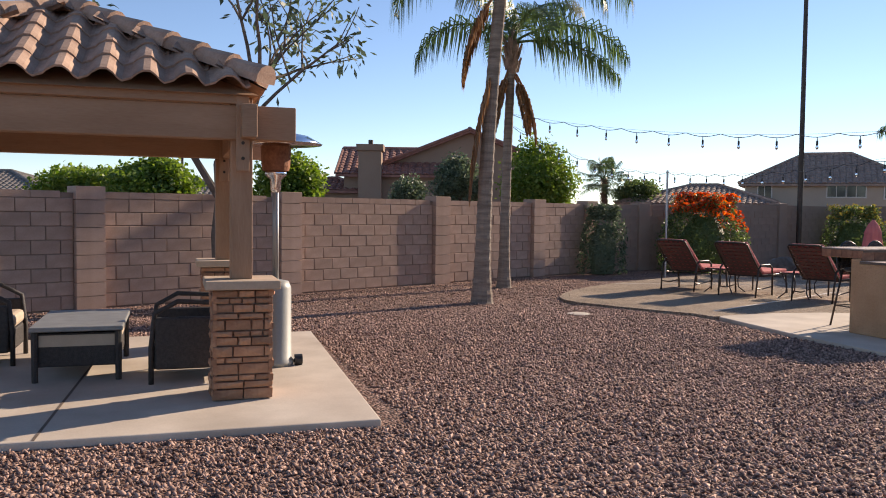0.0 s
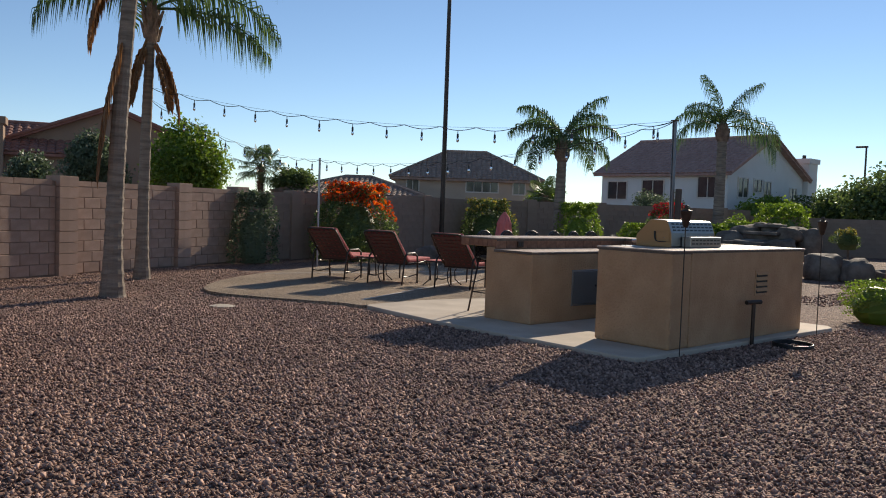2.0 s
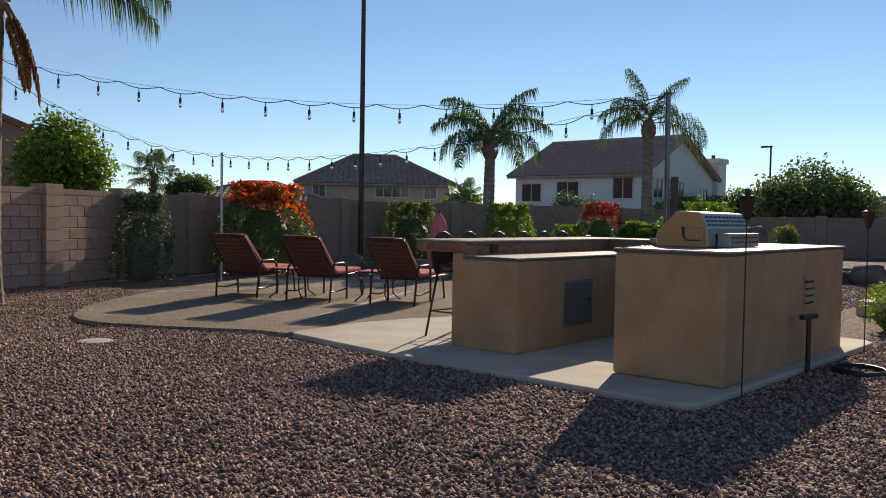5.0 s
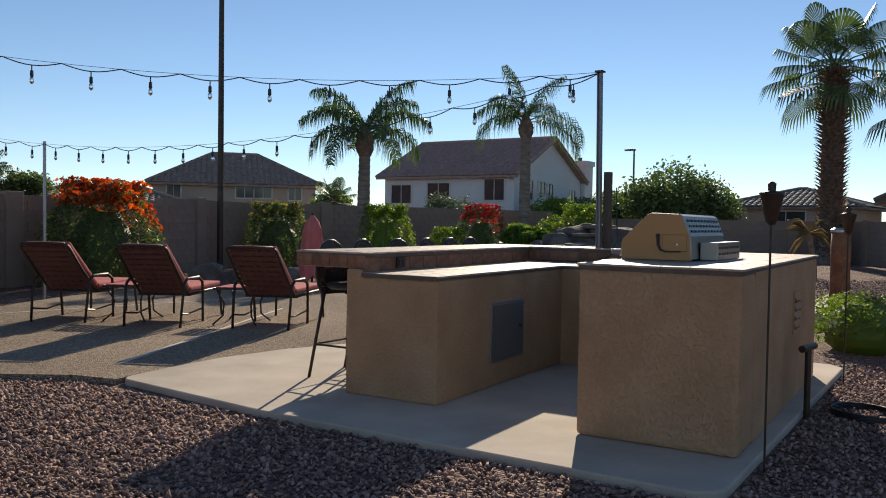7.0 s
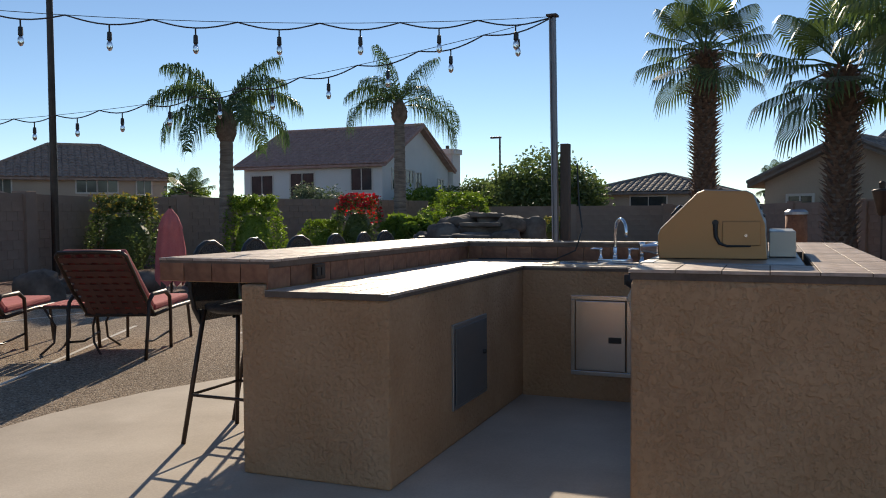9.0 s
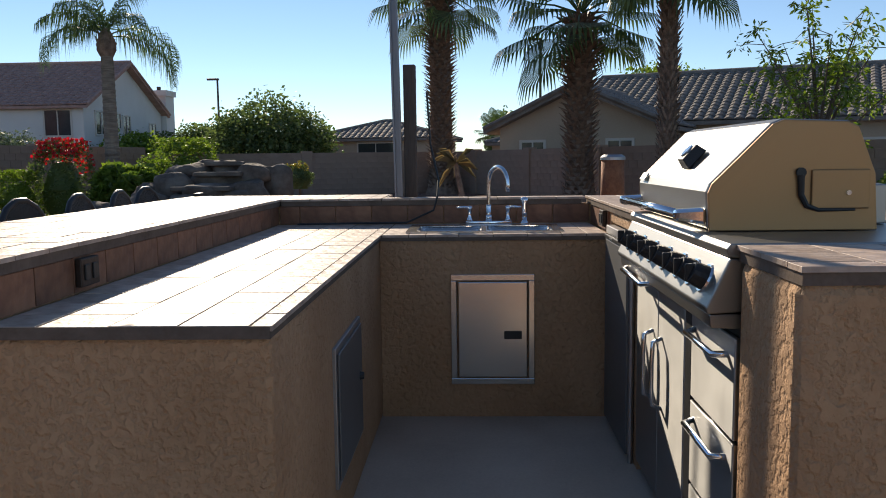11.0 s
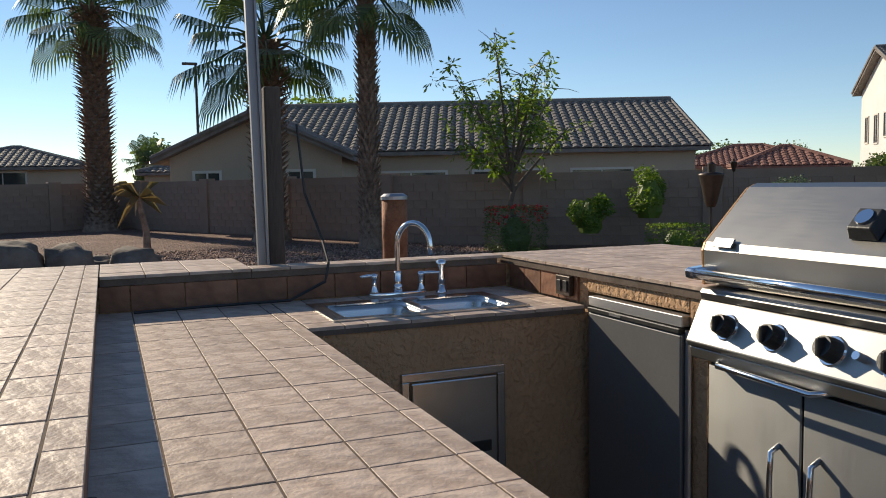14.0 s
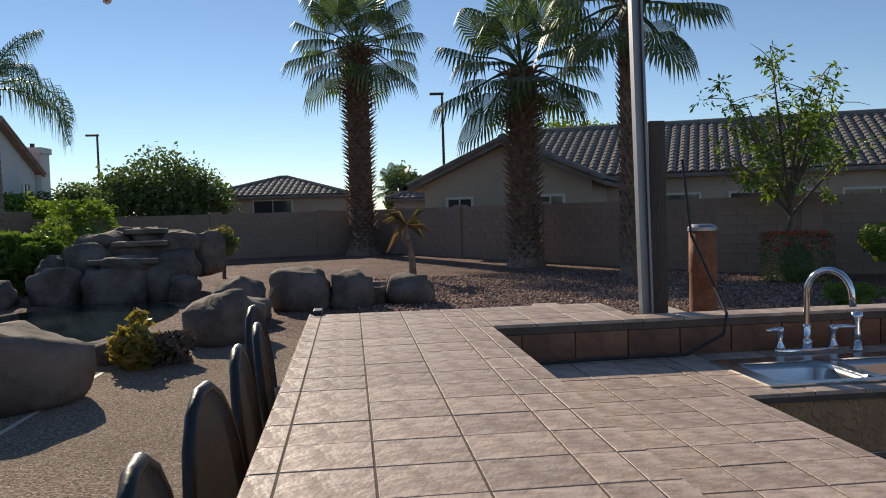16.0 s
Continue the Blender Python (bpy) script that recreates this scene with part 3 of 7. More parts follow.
tile_top(low, [10.537, SX0, 10.83, SX1, X2 + 0.008], [7.06, 7.16, SY0, 7.44, 7.605, 7.77, 7.93, SY1, 8.14], ZC, in_sink, wo)
# slate splash tiles
splash = thing("backsplash", (X0, Y3, ZC), 0, "low backsplash of rust-brown slate tiles", "backsplash")
sx = steps(X0 + 0.01, X2, 0.203)
for xa, xb in zip(sx, sx[1:]):
    part("tile", tile_mesh(xb - xa - 0.005, 0.098, 0.01), SLATE, splash, at=Matrix.Translation(((xa + xb) / 2 - X0, 0.011, 0.054)) @ pose(0, 0, 0, 90, 0, 0))
sy = steps(Y1 + 0.004, Y3 - 0.004, 0.203)
for ya, yb in zip(sy, sy[1:]):
    part("tile", tile_mesh(0.098, yb - ya - 0.005, 0.01), SLATE, splash, at=Matrix.Translation((X2 + 0.012 - X0, (ya + yb) / 2 - Y3, 0.054)) @ pose(0, 0, 0, 0, -90, 0))
sr = [10.61, 10.76, 10.91, 11.06, 11.205]
for xa, xb in zip(sr, sr[1:]):
    part("tile", tile_mesh(xb - xa - 0.005, 0.108, 0.01), SLATE, splash, at=Matrix.Translation(((xa + xb) / 2 - X0, Y1 - 0.0115 - Y3, 0.058)) @ pose(0, 0, 0, -90, 0, 0))

# ---- sink and faucet ----
sink = thing("kitchen_sink", (SX0, SY0, ZC), 0, "double-bowl stainless steel drop-in sink", "sink")
SW, SD = SX1 - SX0, SY1 - SY0


def bowl(x0, x1, y0, y1, depth):
    """An open bowl with rounded corners and a sloping wall."""
    m = Mb()
    rings = []
    for k, z in ((0.0, 0.006), (0.012, -0.02), (0.02, -depth + 0.03), (0.05, -depth)):
        ring = []
        r = 0.06
        for cx, cy, a in ((x1 - k - r, y1 - k - r, 0), (x0 + k + r, y1 - k - r, 90), (x0 + k + r, y0 + k + r, 180), (x1 - k - r, y0 + k + r, 270)):
            ring += [(px, py, z) for px, py in arc(cx, cy, r, a, a + 90, 5)]
        rings.append(ring)
    n = len(rings[0])
    for ring in rings:
        m.v += ring
    for i in range(len(rings) - 1):
        for j in range(n):
            m.f.append((i * n + j, i * n + (j + 1) % n, (i + 1) * n + (j + 1) % n, (i + 1) * n + j))
    m.f.append(tuple((len(rings) - 1) * n + j for j in range(n)))
    return m


b0, b1 = (0.018, SW - 0.06, 0.03, SD / 2 - 0.012), (0.018, SW - 0.06, SD / 2 + 0.012, SD - 0.03)
for b in (b0, b1):
    bo_ = part("bowl", bowl(*b, 0.17), POLISHED, sink, "", 0, True)
    sol = bo_.modifiers.new("sheet", "SOLIDIFY")
    sol.thickness, sol.offset = 0.0015, 1
rim = Mb()
for bx in ((-0.02, 0.021, -0.02, SD + 0.02), (SW - 0.063, SW + 0.02, -0.02, SD + 0.02), (0.021, SW - 0.063, -0.02, 0.033), (0.021, SW - 0.063, SD - 0.033, SD + 0.02), (0.021, SW - 0.063, SD / 2 - 0.015, SD / 2 + 0.015)):
    rim.box(*bx, 0.001, 0.008)
part("rim", rim, POLISHED, sink)
for yy in (SD * 0.25, SD * 0.75):
    part("drain", Mb().lathe([(0.045, -0.169), (0.045, -0.164), (0.02, -0.166)], SW / 2 - 0.01, yy, 16), BLACK, sink)
faucet = thing("kitchen_faucet", (11.13, 7.615, ZC), 0, "chrome gooseneck faucet with two lever handles", "faucet")
part("base_plate", Mb().prism([(0.03 * math.cos(a), 0.13 * math.sin(a)) for a in [k * math.pi / 10 for k in range(20)]], 0.0, 0.022), CHROME, faucet, "", 0.004, True)
neck = [(0, 0, 0.02), (0, 0, 0.06), (0, 0, 0.13), (0, 0, 0.2)] + [(-0.065 + 0.065 * math.cos(radians(a)), -0.055 * (1 - math.cos(radians(a))) * 0.9, 0.22 + 0.095 * math.sin(radians(a))) for a in range(0, 181, 15)] + [(-0.132, -0.1, 0.185)]
part("neck", Mb().tube(neck, [0.018, 0.014, 0.0115] + [0.0115] * (len(neck) - 3), 12), CHROME, faucet, "", 0, True)
part("collar", Mb().lathe([(0.02, 0.02), (0.02, 0.05), (0.013, 0.056), (0.016, 0.1), (0.013, 0.11)], 0, 0, 16), CHROME, faucet, "", 0, True)
for s in (-1, 1):
    hd = part("handle", Mb().lathe([(0.02, 0.02), (0.018, 0.03), (0.011, 0.045), (0.011, 0.08), (0.015, 0.085), (0.015, 0.1), (0.004, 0.104)], 0, s * 0.105, 14), CHROME, faucet, "", 0, True)
    part("lever", Mb().tube([(0, s * 0.105, 0.094), (-0.02, s * 0.135, 0.098), (-0.035, s * 0.175, 0.097)], [0.008, 0.0075, 0.005], 8), CHROME, hd, "", 0, True)
sprayer = thing("side_sprayer", (11.12, 7.42, ZC), 0, "chrome side sprayer beside the faucet", "sprayer")
part("holder", Mb().lathe([(0.026, 0.0), (0.025, 0.012), (0.016, 0.022), (0.014, 0.04)], 0, 0, 14), CHROME, sprayer, "", 0, True)
part("head", Mb().lathe([(0.013, 0.04), (0.017, 0.07), (0.014, 0.11), (0.02, 0.125), (0.02, 0.145), (0.006, 0.15)], 0, 0, 14), CHROME, sprayer, "", 0, True)

# ---- access doors ----
ad = thing("access_door", (X1, 7.61, 0.486), 0, "closed stainless steel access door below the sink", "access door")
fr = Mb()
for bx in ((-0.203, 0.203, 0.24, 0.271), (-0.203, 0.203, -0.271, -0.24), (-0.203, -0.173, -0.24, 0.24), (0.173, 0.203, -0.24, 0.24)):
    fr.box(-0.014, 0.004, bx[0], bx[1], bx[2], bx[3])
part("frame", fr, POLISHED, ad, "", 0.003)
adp = part("door_panel", Mb().box(-0.02, 0.0, -0.168, 0.168, -0.235, 0.235), POLISHED, ad, "", 0.005)
part("latch", Mb().box(-0.0235, -0.0195, -0.14, -0.055, -0.045, -0.005), BLACK, adp, "black recessed finger latch")
nd = thing("access_door", (9.455, Y2, 0.475), 0, "closed dark grey metal access door in the stucco arm", "access door")
part("frame", Mb().box(-0.285, 0.285, -0.012, 0.004, -0.235, 0.235), GALV, nd, "", 0.003)
ndp = part("door_panel", Mb().box(-0.262, 0.262, -0.02, -0.0125, -0.212, 0.212), FRIDGE, nd, "", 0.004)
part("knob", Mb().tube([(0.2, -0.02, 0.02), (0.2, -0.035, 0.02)], [0.016, 0.013], 12), BLACK, ndp)

# ---- grill ----
grill = thing("gas_grill", (9.22, 7.0, ZS), 0, "built-in stainless steel gas grill with closed hood", "grill")


def gl(mb):
    mb.v = [(x - 9.22, y - 6.98, z - ZS) for x, y, z in mb.v]
    return mb


def along_x(profile, x0, x1):
    return Mb().hull([(x0, y, z) for y, z in profile], [(x1, y, z) for y, z in profile])


part("firebox", gl(Mb().box(8.612, 9.848, 6.41, 7.03, 0.93, 1.098)), STEEL, grill, "", 0.004)
hood_prof = [(7.02, 1.105), (7.025, 1.21), (7.015, 1.235), (6.85, 1.40), (6.82, 1.412), (6.64, 1.405), (6.61, 1.39), (6.56, 1.26), (6.55, 1.105)]
hood = part("hood", gl(along_x(hood_prof, 8.945, 9.94 - 0.06)), STEEL, grill, "brushed stainless grill hood", 0.006)
side_prof = [(y - (0.003 if y > 6.8 else -0.003), z - 0.003) for y, z in hood_prof]
side_prof[0], side_prof[-1] = (7.017, 1.1), (6.553, 1.1)
for xa in (8.931, 9.882):
    part("hood_side", gl(along_x(side_prof, xa, xa + 0.012)), TAN_REFLECT, grill, "steel hood side with tan ground reflection in its colour", 0.003)
tb = part("rear_box", gl(Mb().box(9.135, 9.82, 6.43, 6.545, 1.1, 1.22)), STEEL, grill, "perforated rear heat vent", 0.004)
for i in range(8):
    for k in range(2):
        part("vent_slot", gl(Mb().box(9.17 + 0.08 * i, 9.22 + 0.08 * i, 6.427, 6.432, 1.135 + 0.04 * k, 1.15 + 0.04 * k)), BLACK, tb)
for i in range(10):
    for k in range(3):
        part("hood_slot", gl(Mb().hull([(8.99 + 0.09 * i + dx, 6.567 + 0.0135 * k + dy, 1.285 + 0.035 * k + dz) for dx, dy, dz in ((0, 0, 0), (0.05, 0, 0), (0.05, 0.0055, 0.014), (0, 0.0055, 0.014))], [(8.99 + 0.09 * i + dx, 6.563 + 0.0135 * k + dy, 1.287 + 0.035 * k + dz) for dx, dy, dz in ((0, 0, 0), (0.05, 0, 0), (0.05, 0.0055, 0.014), (0, 0.0055, 0.014))])), BLACK, hood)
# rotisserie notch and cover plate on the near cheek
cheek = part("cheek_plate", gl(Mb().box(8.922, 8.93, 6.58, 6.74, 1.16, 1.27)), TAN_REFLECT, grill, "", 0.004)
part("notch", gl(Mb().tube([(8.927, 6.77, 1.262), (8.92, 6.77, 1.262)], 0.014, 12)), BLACK, cheek)
part("notch_slot", gl(Mb().tube([(8.924, 6.77, 1.255), (8.924, 6.768, 1.20), (8.924, 6.752, 1.17), (8.924, 6.72, 1.158), (8.924, 6.62, 1.158)], [0.011, 0.009, 0.008, 0.006, 0.004], 8)), BLACK, cheek)
part("rivet", gl(Mb().tube([(8.93, 6.64, 1.205), (8.916, 6.64, 1.205)], [0.009, 0.007], 10)), CHROME, cheek)
part("hood_handle", gl(Mb().tube([(8.97, 7.09, 1.145), (9.86, 7.09, 1.145)], 0.014, 12)), CHROME, grill, "", 0, True)
for x in (8.98, 9.85):
    part("handle_end", gl(Mb().hull([(x - 0.035, 7.02, 1.115), (x + 0.035, 7.02, 1.115), (x + 0.035, 7.02, 1.165), (x - 0.035, 7.02, 1.165)], [(x - 0.02, 7.105, 1.128), (x + 0.02, 7.105, 1.128), (x + 0.02, 7.105, 1.16), (x - 0.02, 7.105, 1.16)])), CHROME, grill, "", 0.01)
gauge = part("thermometer", gl(Mb().hull([(9.33 + dx, 6.955 + dy, 1.298 + dz) for dx, dy, dz in ((-0.045, 0.03, -0.03), (0.045, 0.03, -0.03), (0.045, -0.026, 0.03), (-0.045, -0.026, 0.03))], [(9.33 + dx, 6.98 + dy, 1.325 + dz) for dx, dy, dz in ((-0.035, 0.025, -0.024), (0.035, 0.025, -0.024), (0.035, -0.02, 0.024), (-0.035, -0.02, 0.024))])), BLACK, grill, "square black temperature gauge", 0.004)
part("dial", gl(Mb().tube([(9.33, 6.98, 1.325), (9.33, 6.985, 1.33)], 0.024, 16)), CHROME, gauge)
part("name_badge", gl(Mb().hull([(9.75, 7.0295, 1.222), (9.83, 7.0295, 1.222), (9.83, 7.012, 1.247), (9.75, 7.012, 1.247)], [(9.75, 7.034, 1.225), (9.83, 7.034, 1.225), (9.83, 7.018, 1.25), (9.75, 7.018, 1.25)])), GALV, grill, "plain metal maker's plate")
part("top_rail", gl(along_x([(7.0, 1.06), (7.06, 1.065), (7.066, 1.085), (7.056, 1.098), (7.0, 1.1)], 8.605, 9.845)), STEEL, grill, "", 0.003)
panel = part("control_panel", gl(along_x([(7.0, 0.93), (7.108, 0.925), (7.113, 0.94), (7.057, 1.062), (7.0, 1.06)], 8.605, 9.85)), STEEL, grill, "slanted stainless control panel", 0.004)
part("panel_lip", gl(along_x([(7.0, 0.885), (7.098, 0.89), (7.102, 0.923), (7.0, 0.925)], 8.61, 9.845)), STEEL, grill, "", 0.003)
slope = Vector((0, 0.122, 0.056)).normalized()
for x in (9.70, 9.515, 9.325, 9.14, 8.965, 8.83, 8.71):
    c0 = Vector((x, 7.087, 1.0))
    kb = part("knob", gl(Mb().tube([c0, c0 + slope * 0.022, c0 + slope * 0.04], [0.033, 0.031, 0.027], 16)), BLACK, grill, "black control knob with chrome bezel", 0, False)
    part("bezel", gl(Mb().tube([c0 - slope * 0.004, c0 + slope * 0.004], [0.042, 0.038], 18)), CHROME, kb)
    gv = c0 + slope * 0.046
    part("grip", gl(Mb().box(x - 0.006, x + 0.006, gv.y - 0.02, gv.y + 0.01, gv.z - 0.028, gv.z + 0.018)), BLACK, kb, "", 0.003)
for x in (9.232, 8.898):
    part("igniter", gl(Mb().tube([(x, 7.08, 0.995), (x, 7.115, 1.01)], 0.011, 10)), CHROME, grill)
part("drip_handle", gl(Mb().tube([(9.74, 7.08, 0.90), (9.70, 7.12, 0.89), (9.36, 7.12, 0.885), (9.32, 7.08, 0.895)], 0.009, 8)), CHROME, grill, "", 0, True)
part("cabinet", gl(Mb().box(8.612, 9.845, 6.45, 7.018, 0.08, 0.885)), BLACK, grill, "dark grill cabinet body")
for xa, xb, hx in ((9.47, 9.838, 9.545), (9.11, 9.462, 9.405)):
    dr = part("cabinet_door", gl(Mb().box(xa, xb, 7.02, 7.035, 0.1, 0.86)), STEEL_V, grill, "brushed stainless cabinet door", 0.004)
    part("handle", gl(Mb().tube([(hx, 7.034, 0.69), (hx, 7.066, 0.675), (hx, 7.07, 0.6), (hx, 7.07, 0.52), (hx, 7.066, 0.455), (hx, 7.034, 0.44)], 0.008, 8)), CHROME, dr, "", 0, True)
for za, zb in ((0.6, 0.86), (0.34, 0.59), (0.1, 0.33)):
    dw = part("drawer", gl(Mb().box(8.615, 9.02, 7.02, 7.037, za, zb)), STEEL_V, grill, "brushed stainless drawer front", 0.004)
    part("handle", gl(Mb().tube([(8.98, 7.035, zb - 0.05), (8.96, 7.07, zb - 0.055), (8.69, 7.07, zb - 0.055), (8.67, 7.035, zb - 0.05)], 0.009, 8)), CHROME, dw, "", 0, True)
part("trim_strip", gl(Mb().box(9.03, 9.1, 7.02, 7.034, 0.1, 0.86)), BLACK, grill, "", 0.003)

# ---- refrigerator ----
fridge = thing("mini_fridge", (10.215, 7.035, ZS), 0, "closed grey built-in outdoor mini refrigerator", "refrigerator")
part("cabinet", Mb().box(-0.27, 0.27, -0.5, -0.002, 0.02, 0.94), BLACK, fridge)
fd = part("door", Mb().box(-0.275, 0.27, 0.0, 0.045, 0.03, 0.885), FRIDGE, fridge, "flat grey refrigerator door", 0.006)
part("handle_strip", Mb().box(-0.272, 0.268, 0.01, 0.05, 0.887, 0.905), BLACK, fd, "", 0.003)
part("name_strip", Mb().box(0.05, 0.12, 0.0505, 0.052, 0.892, 0.9), GALV, fd)
part("top_trim", Mb().box(-0.275, 0.275, 0.0, 0.04, 0.908, 0.945), GALV, fridge, "pale metal trim above the door", 0.003)
part("side_trim", Mb().tube([(-0.29, 0.025, 0.0), (-0.29, 0.025, 0.9)], 0.012, 8), GALV, fridge)

# ---- outlets and vent ----
def outlet(at, rz, label):
    o = thing("outlet", at, rz, label, "outlet")
    part("cover_plate", Mb().box(-0.055, 0.055, -0.02, 0.0, -0.04, 0.04), BRONZE, o, "", 0.004)
    for s in (-1, 1):
        part("socket", Mb().box(s * 0.024 - 0.015, s * 0.024 + 0.015, -0.025, -0.0195, -0.022, 0.022), BLACK, o, "", 0.002)
    return o


outlet_splash = outlet((10.69, Y1 + 0.001, 1.012), 180, "dark weatherproof outlet on the slate backsplash")
outlet_bar = outlet((8.86, Y3, 1.01), 0, "dark weatherproof outlet on the bar wall")
vent = thing("wall_vent", (10.19, Y0, 0.7), 0, "louvred metal vent set in tan stucco", "vent")
vf = Mb()
for bx in ((-0.17, 0.17, 0.13, 0.155), (-0.17, 0.17, -0.155, -0.13), (-0.17, -0.145, -0.13, 0.13), (0.145, 0.17, -0.13, 0.13)):
    vf.box(bx[0], bx[1], -0.008, 0.001, bx[2], bx[3])
part("frame", vf, STUCCO, vent)
part("backing", Mb().box(-0.145, 0.145, -0.0005, 0.001, -0.13, 0.13), BLACK, vent)
for i in range(4):
    z = -0.1 + 0.065 * i
    part("slat", Mb().hull([(-0.145, -0.001, z + 0.03), (0.145, -0.001, z + 0.03), (0.145, -0.001, z + 0.036), (-0.145, -0.001, z + 0.036)], [(-0.145, -0.022, z - 0.005), (0.145, -0.022, z - 0.005), (0.145, -0.022, z + 0.001), (-0.145, -0.022, z + 0.001)]), STUCCO, vent)

# the whole kitchen stands a little off the axes
TURN = Matrix.Translation((10, 8, 0)) @ Matrix.Rotation(radians(1.5), 4, "Z") @ Matrix.Translation((-10, -8, 0))
for ob in (island, bar, ledge, gtop, low, splash, sink, faucet, sprayer, ad, nd, grill, fridge, outlet_splash, outlet_bar, vent):
    ob.matrix_world = TURN @ ob.matrix_world

# ---- pavilion ----
pavilion = thing("pavilion", (-0.4, 9.1, 0.05), 0, "tan timber pavilion with stone pillars and tiled pyramid roof", "pavilion")
PH = 0.05


def pv(mb):
    mb.v = [(x + 0.4, y - 9.1, z - PH) for x, y, z in mb.v]
    return mb


EX0, EX1, EY0, EY1, EZ, AZ = -2.0, 1.2, 7.5, 10.74, 2.48, 3.29
POSTS = [(1.05, 7.78), (1.05, 10.4), (-1.85, 7.78), (-1.85, 10.4)]
rng = random.Random(5)
for px, py in POSTS:
    part("post", pv(Mb().box(px - 0.085, px + 0.085, py - 0.085, py + 0.085, 1.0, 2.45)), WOOD_Z, pavilion, "", 0.008)
    pil = part("pillar", pv(Mb().box(px - 0.2, px + 0.2, py - 0.2, py + 0.2, PH, 0.93)), MORTAR, pavilion, "ledge stone pillar in rust and tan")
    part("pillar_cap", pv(Mb().box(px - 0.29, px + 0.29, py - 0.29, py + 0.29, 0.93, 1.0)), CAPSTONE, pavilion, "pale cast stone cap", 0.01)
for y in (7.69, 10.31):
    part("beam", pv(Mb().box(-2.25, 1.47, y - 0.065, y + 0.065 - 0.002, 2.11, 2.38)), WOOD, pavilion, "", 0.01)
    part("fascia", pv(Mb().box(EX0 + 0.12, EX1 - 0.12, y - 0.11, y - 0.067, 2.385, 2.47)), WOOD, pavilion, "", 0.006)
for x in (1.09, -1.89):
    part("beam", pv(Mb().box(x - 0.06, x + 0.06, 7.44, 10.65, 2.115, 2.375)), WOOD, pavilion, "", 0.01)
for px, py in POSTS[:2]:
    part("strap_board", pv(Mb().box(px - 0.05, px + 0.05, py - 0.205, py - 0.155, 1.86, 2.45)), WOOD_Z, pavilion, "", 0.006)
    for z in (1.96, 2.08, 2.22):
        part("bolt", pv(Mb().tube([(px, py - 0.2, z), (px, py - 0.222, z)], 0.014, 8)), BRONZE, pavilion)
deck = Mb()
c = (-0.4, 9.12, AZ - 0.05)
cs = [(EX0 + 0.03, EY0 + 0.03), (EX1 - 0.03, EY0 + 0.03), (EX1 - 0.03, EY1 - 0.03), (EX0 + 0.03, EY1 - 0.03)]
deck.hull([(x, y, EZ - 0.03) for x, y in cs], [(c[0] + (x - c[0]) * 0.02, c[1] + (y - c[1]) * 0.02, c[2]) for x, y in cs])
part("roof_deck", pv(deck), WOOD, pavilion)
pavilion.matrix_world = Matrix.Translation((-0.51, 8.56, 0.05)) @ Matrix.Scale(0.955, 4)

# ---- plants: builders ----
def joined(name, verts, quads, material, parent=None, label="", smooth=False):
    me = bpy.data.meshes.new(name)
    me.from_pydata(verts, [], quads)
    me.materials.append(material)
    me.update()
    ob = new(name, me)
    if parent:
        ob.parent = parent
    if label:
        ob["label"] = label
    return ob


def leaf_cloud(centres, size, seed, slim=0.45, hang=0.0):
    """Many small pointed leaves at the given places."""
    r = np.random.default_rng(seed)
    n = len(centres)
    d = r.normal(size=(n, 3))
    d[:, 2] = d[:, 2] * 0.7 - hang
    d /= np.linalg.norm(d, axis=1)[:, None]
    s = np.cross(d, r.normal(size=(n, 3)))
    s /= np.linalg.norm(s, axis=1)[:, None] + 1e-9
    ln = size * r.uniform(0.6, 1.3, n)[:, None]
    c = np.asarray(centres)
    a, b = c - d * ln * 0.5, c + d * ln * 0.5
    m = c + d * ln * 0.05
    v = np.stack([a, m + s * ln * slim * 0.5, b, m - s * ln * slim * 0.5], 1).reshape(-1, 3)
    return v.tolist(), np.arange(n * 4).reshape(-1, 4).tolist()


def lump_points(rx, ry, rz, n, seed, lumps=14, shell=0.55):
    """Places for leaves: clumps over the outside of an uneven mound."""
    r = np.random.default_rng(seed)
    cl = r.normal(size=(lumps, 3))
    cl /= np.linalg.norm(cl, axis=1)[:, None]
    cl *= r.uniform(0.45, 0.8, lumps)[:, None]
    k = r.integers(0, lumps, n)
    p = r.normal(size=(n, 3))
    p /= np.linalg.norm(p, axis=1)[:, None]
    rad = r.uniform(shell, 1.0, n) ** 0.6
    p = cl[k] + p * (rad * r.uniform(0.34, 0.46, n))[:, None]
    return p * np.array([rx, ry, rz])


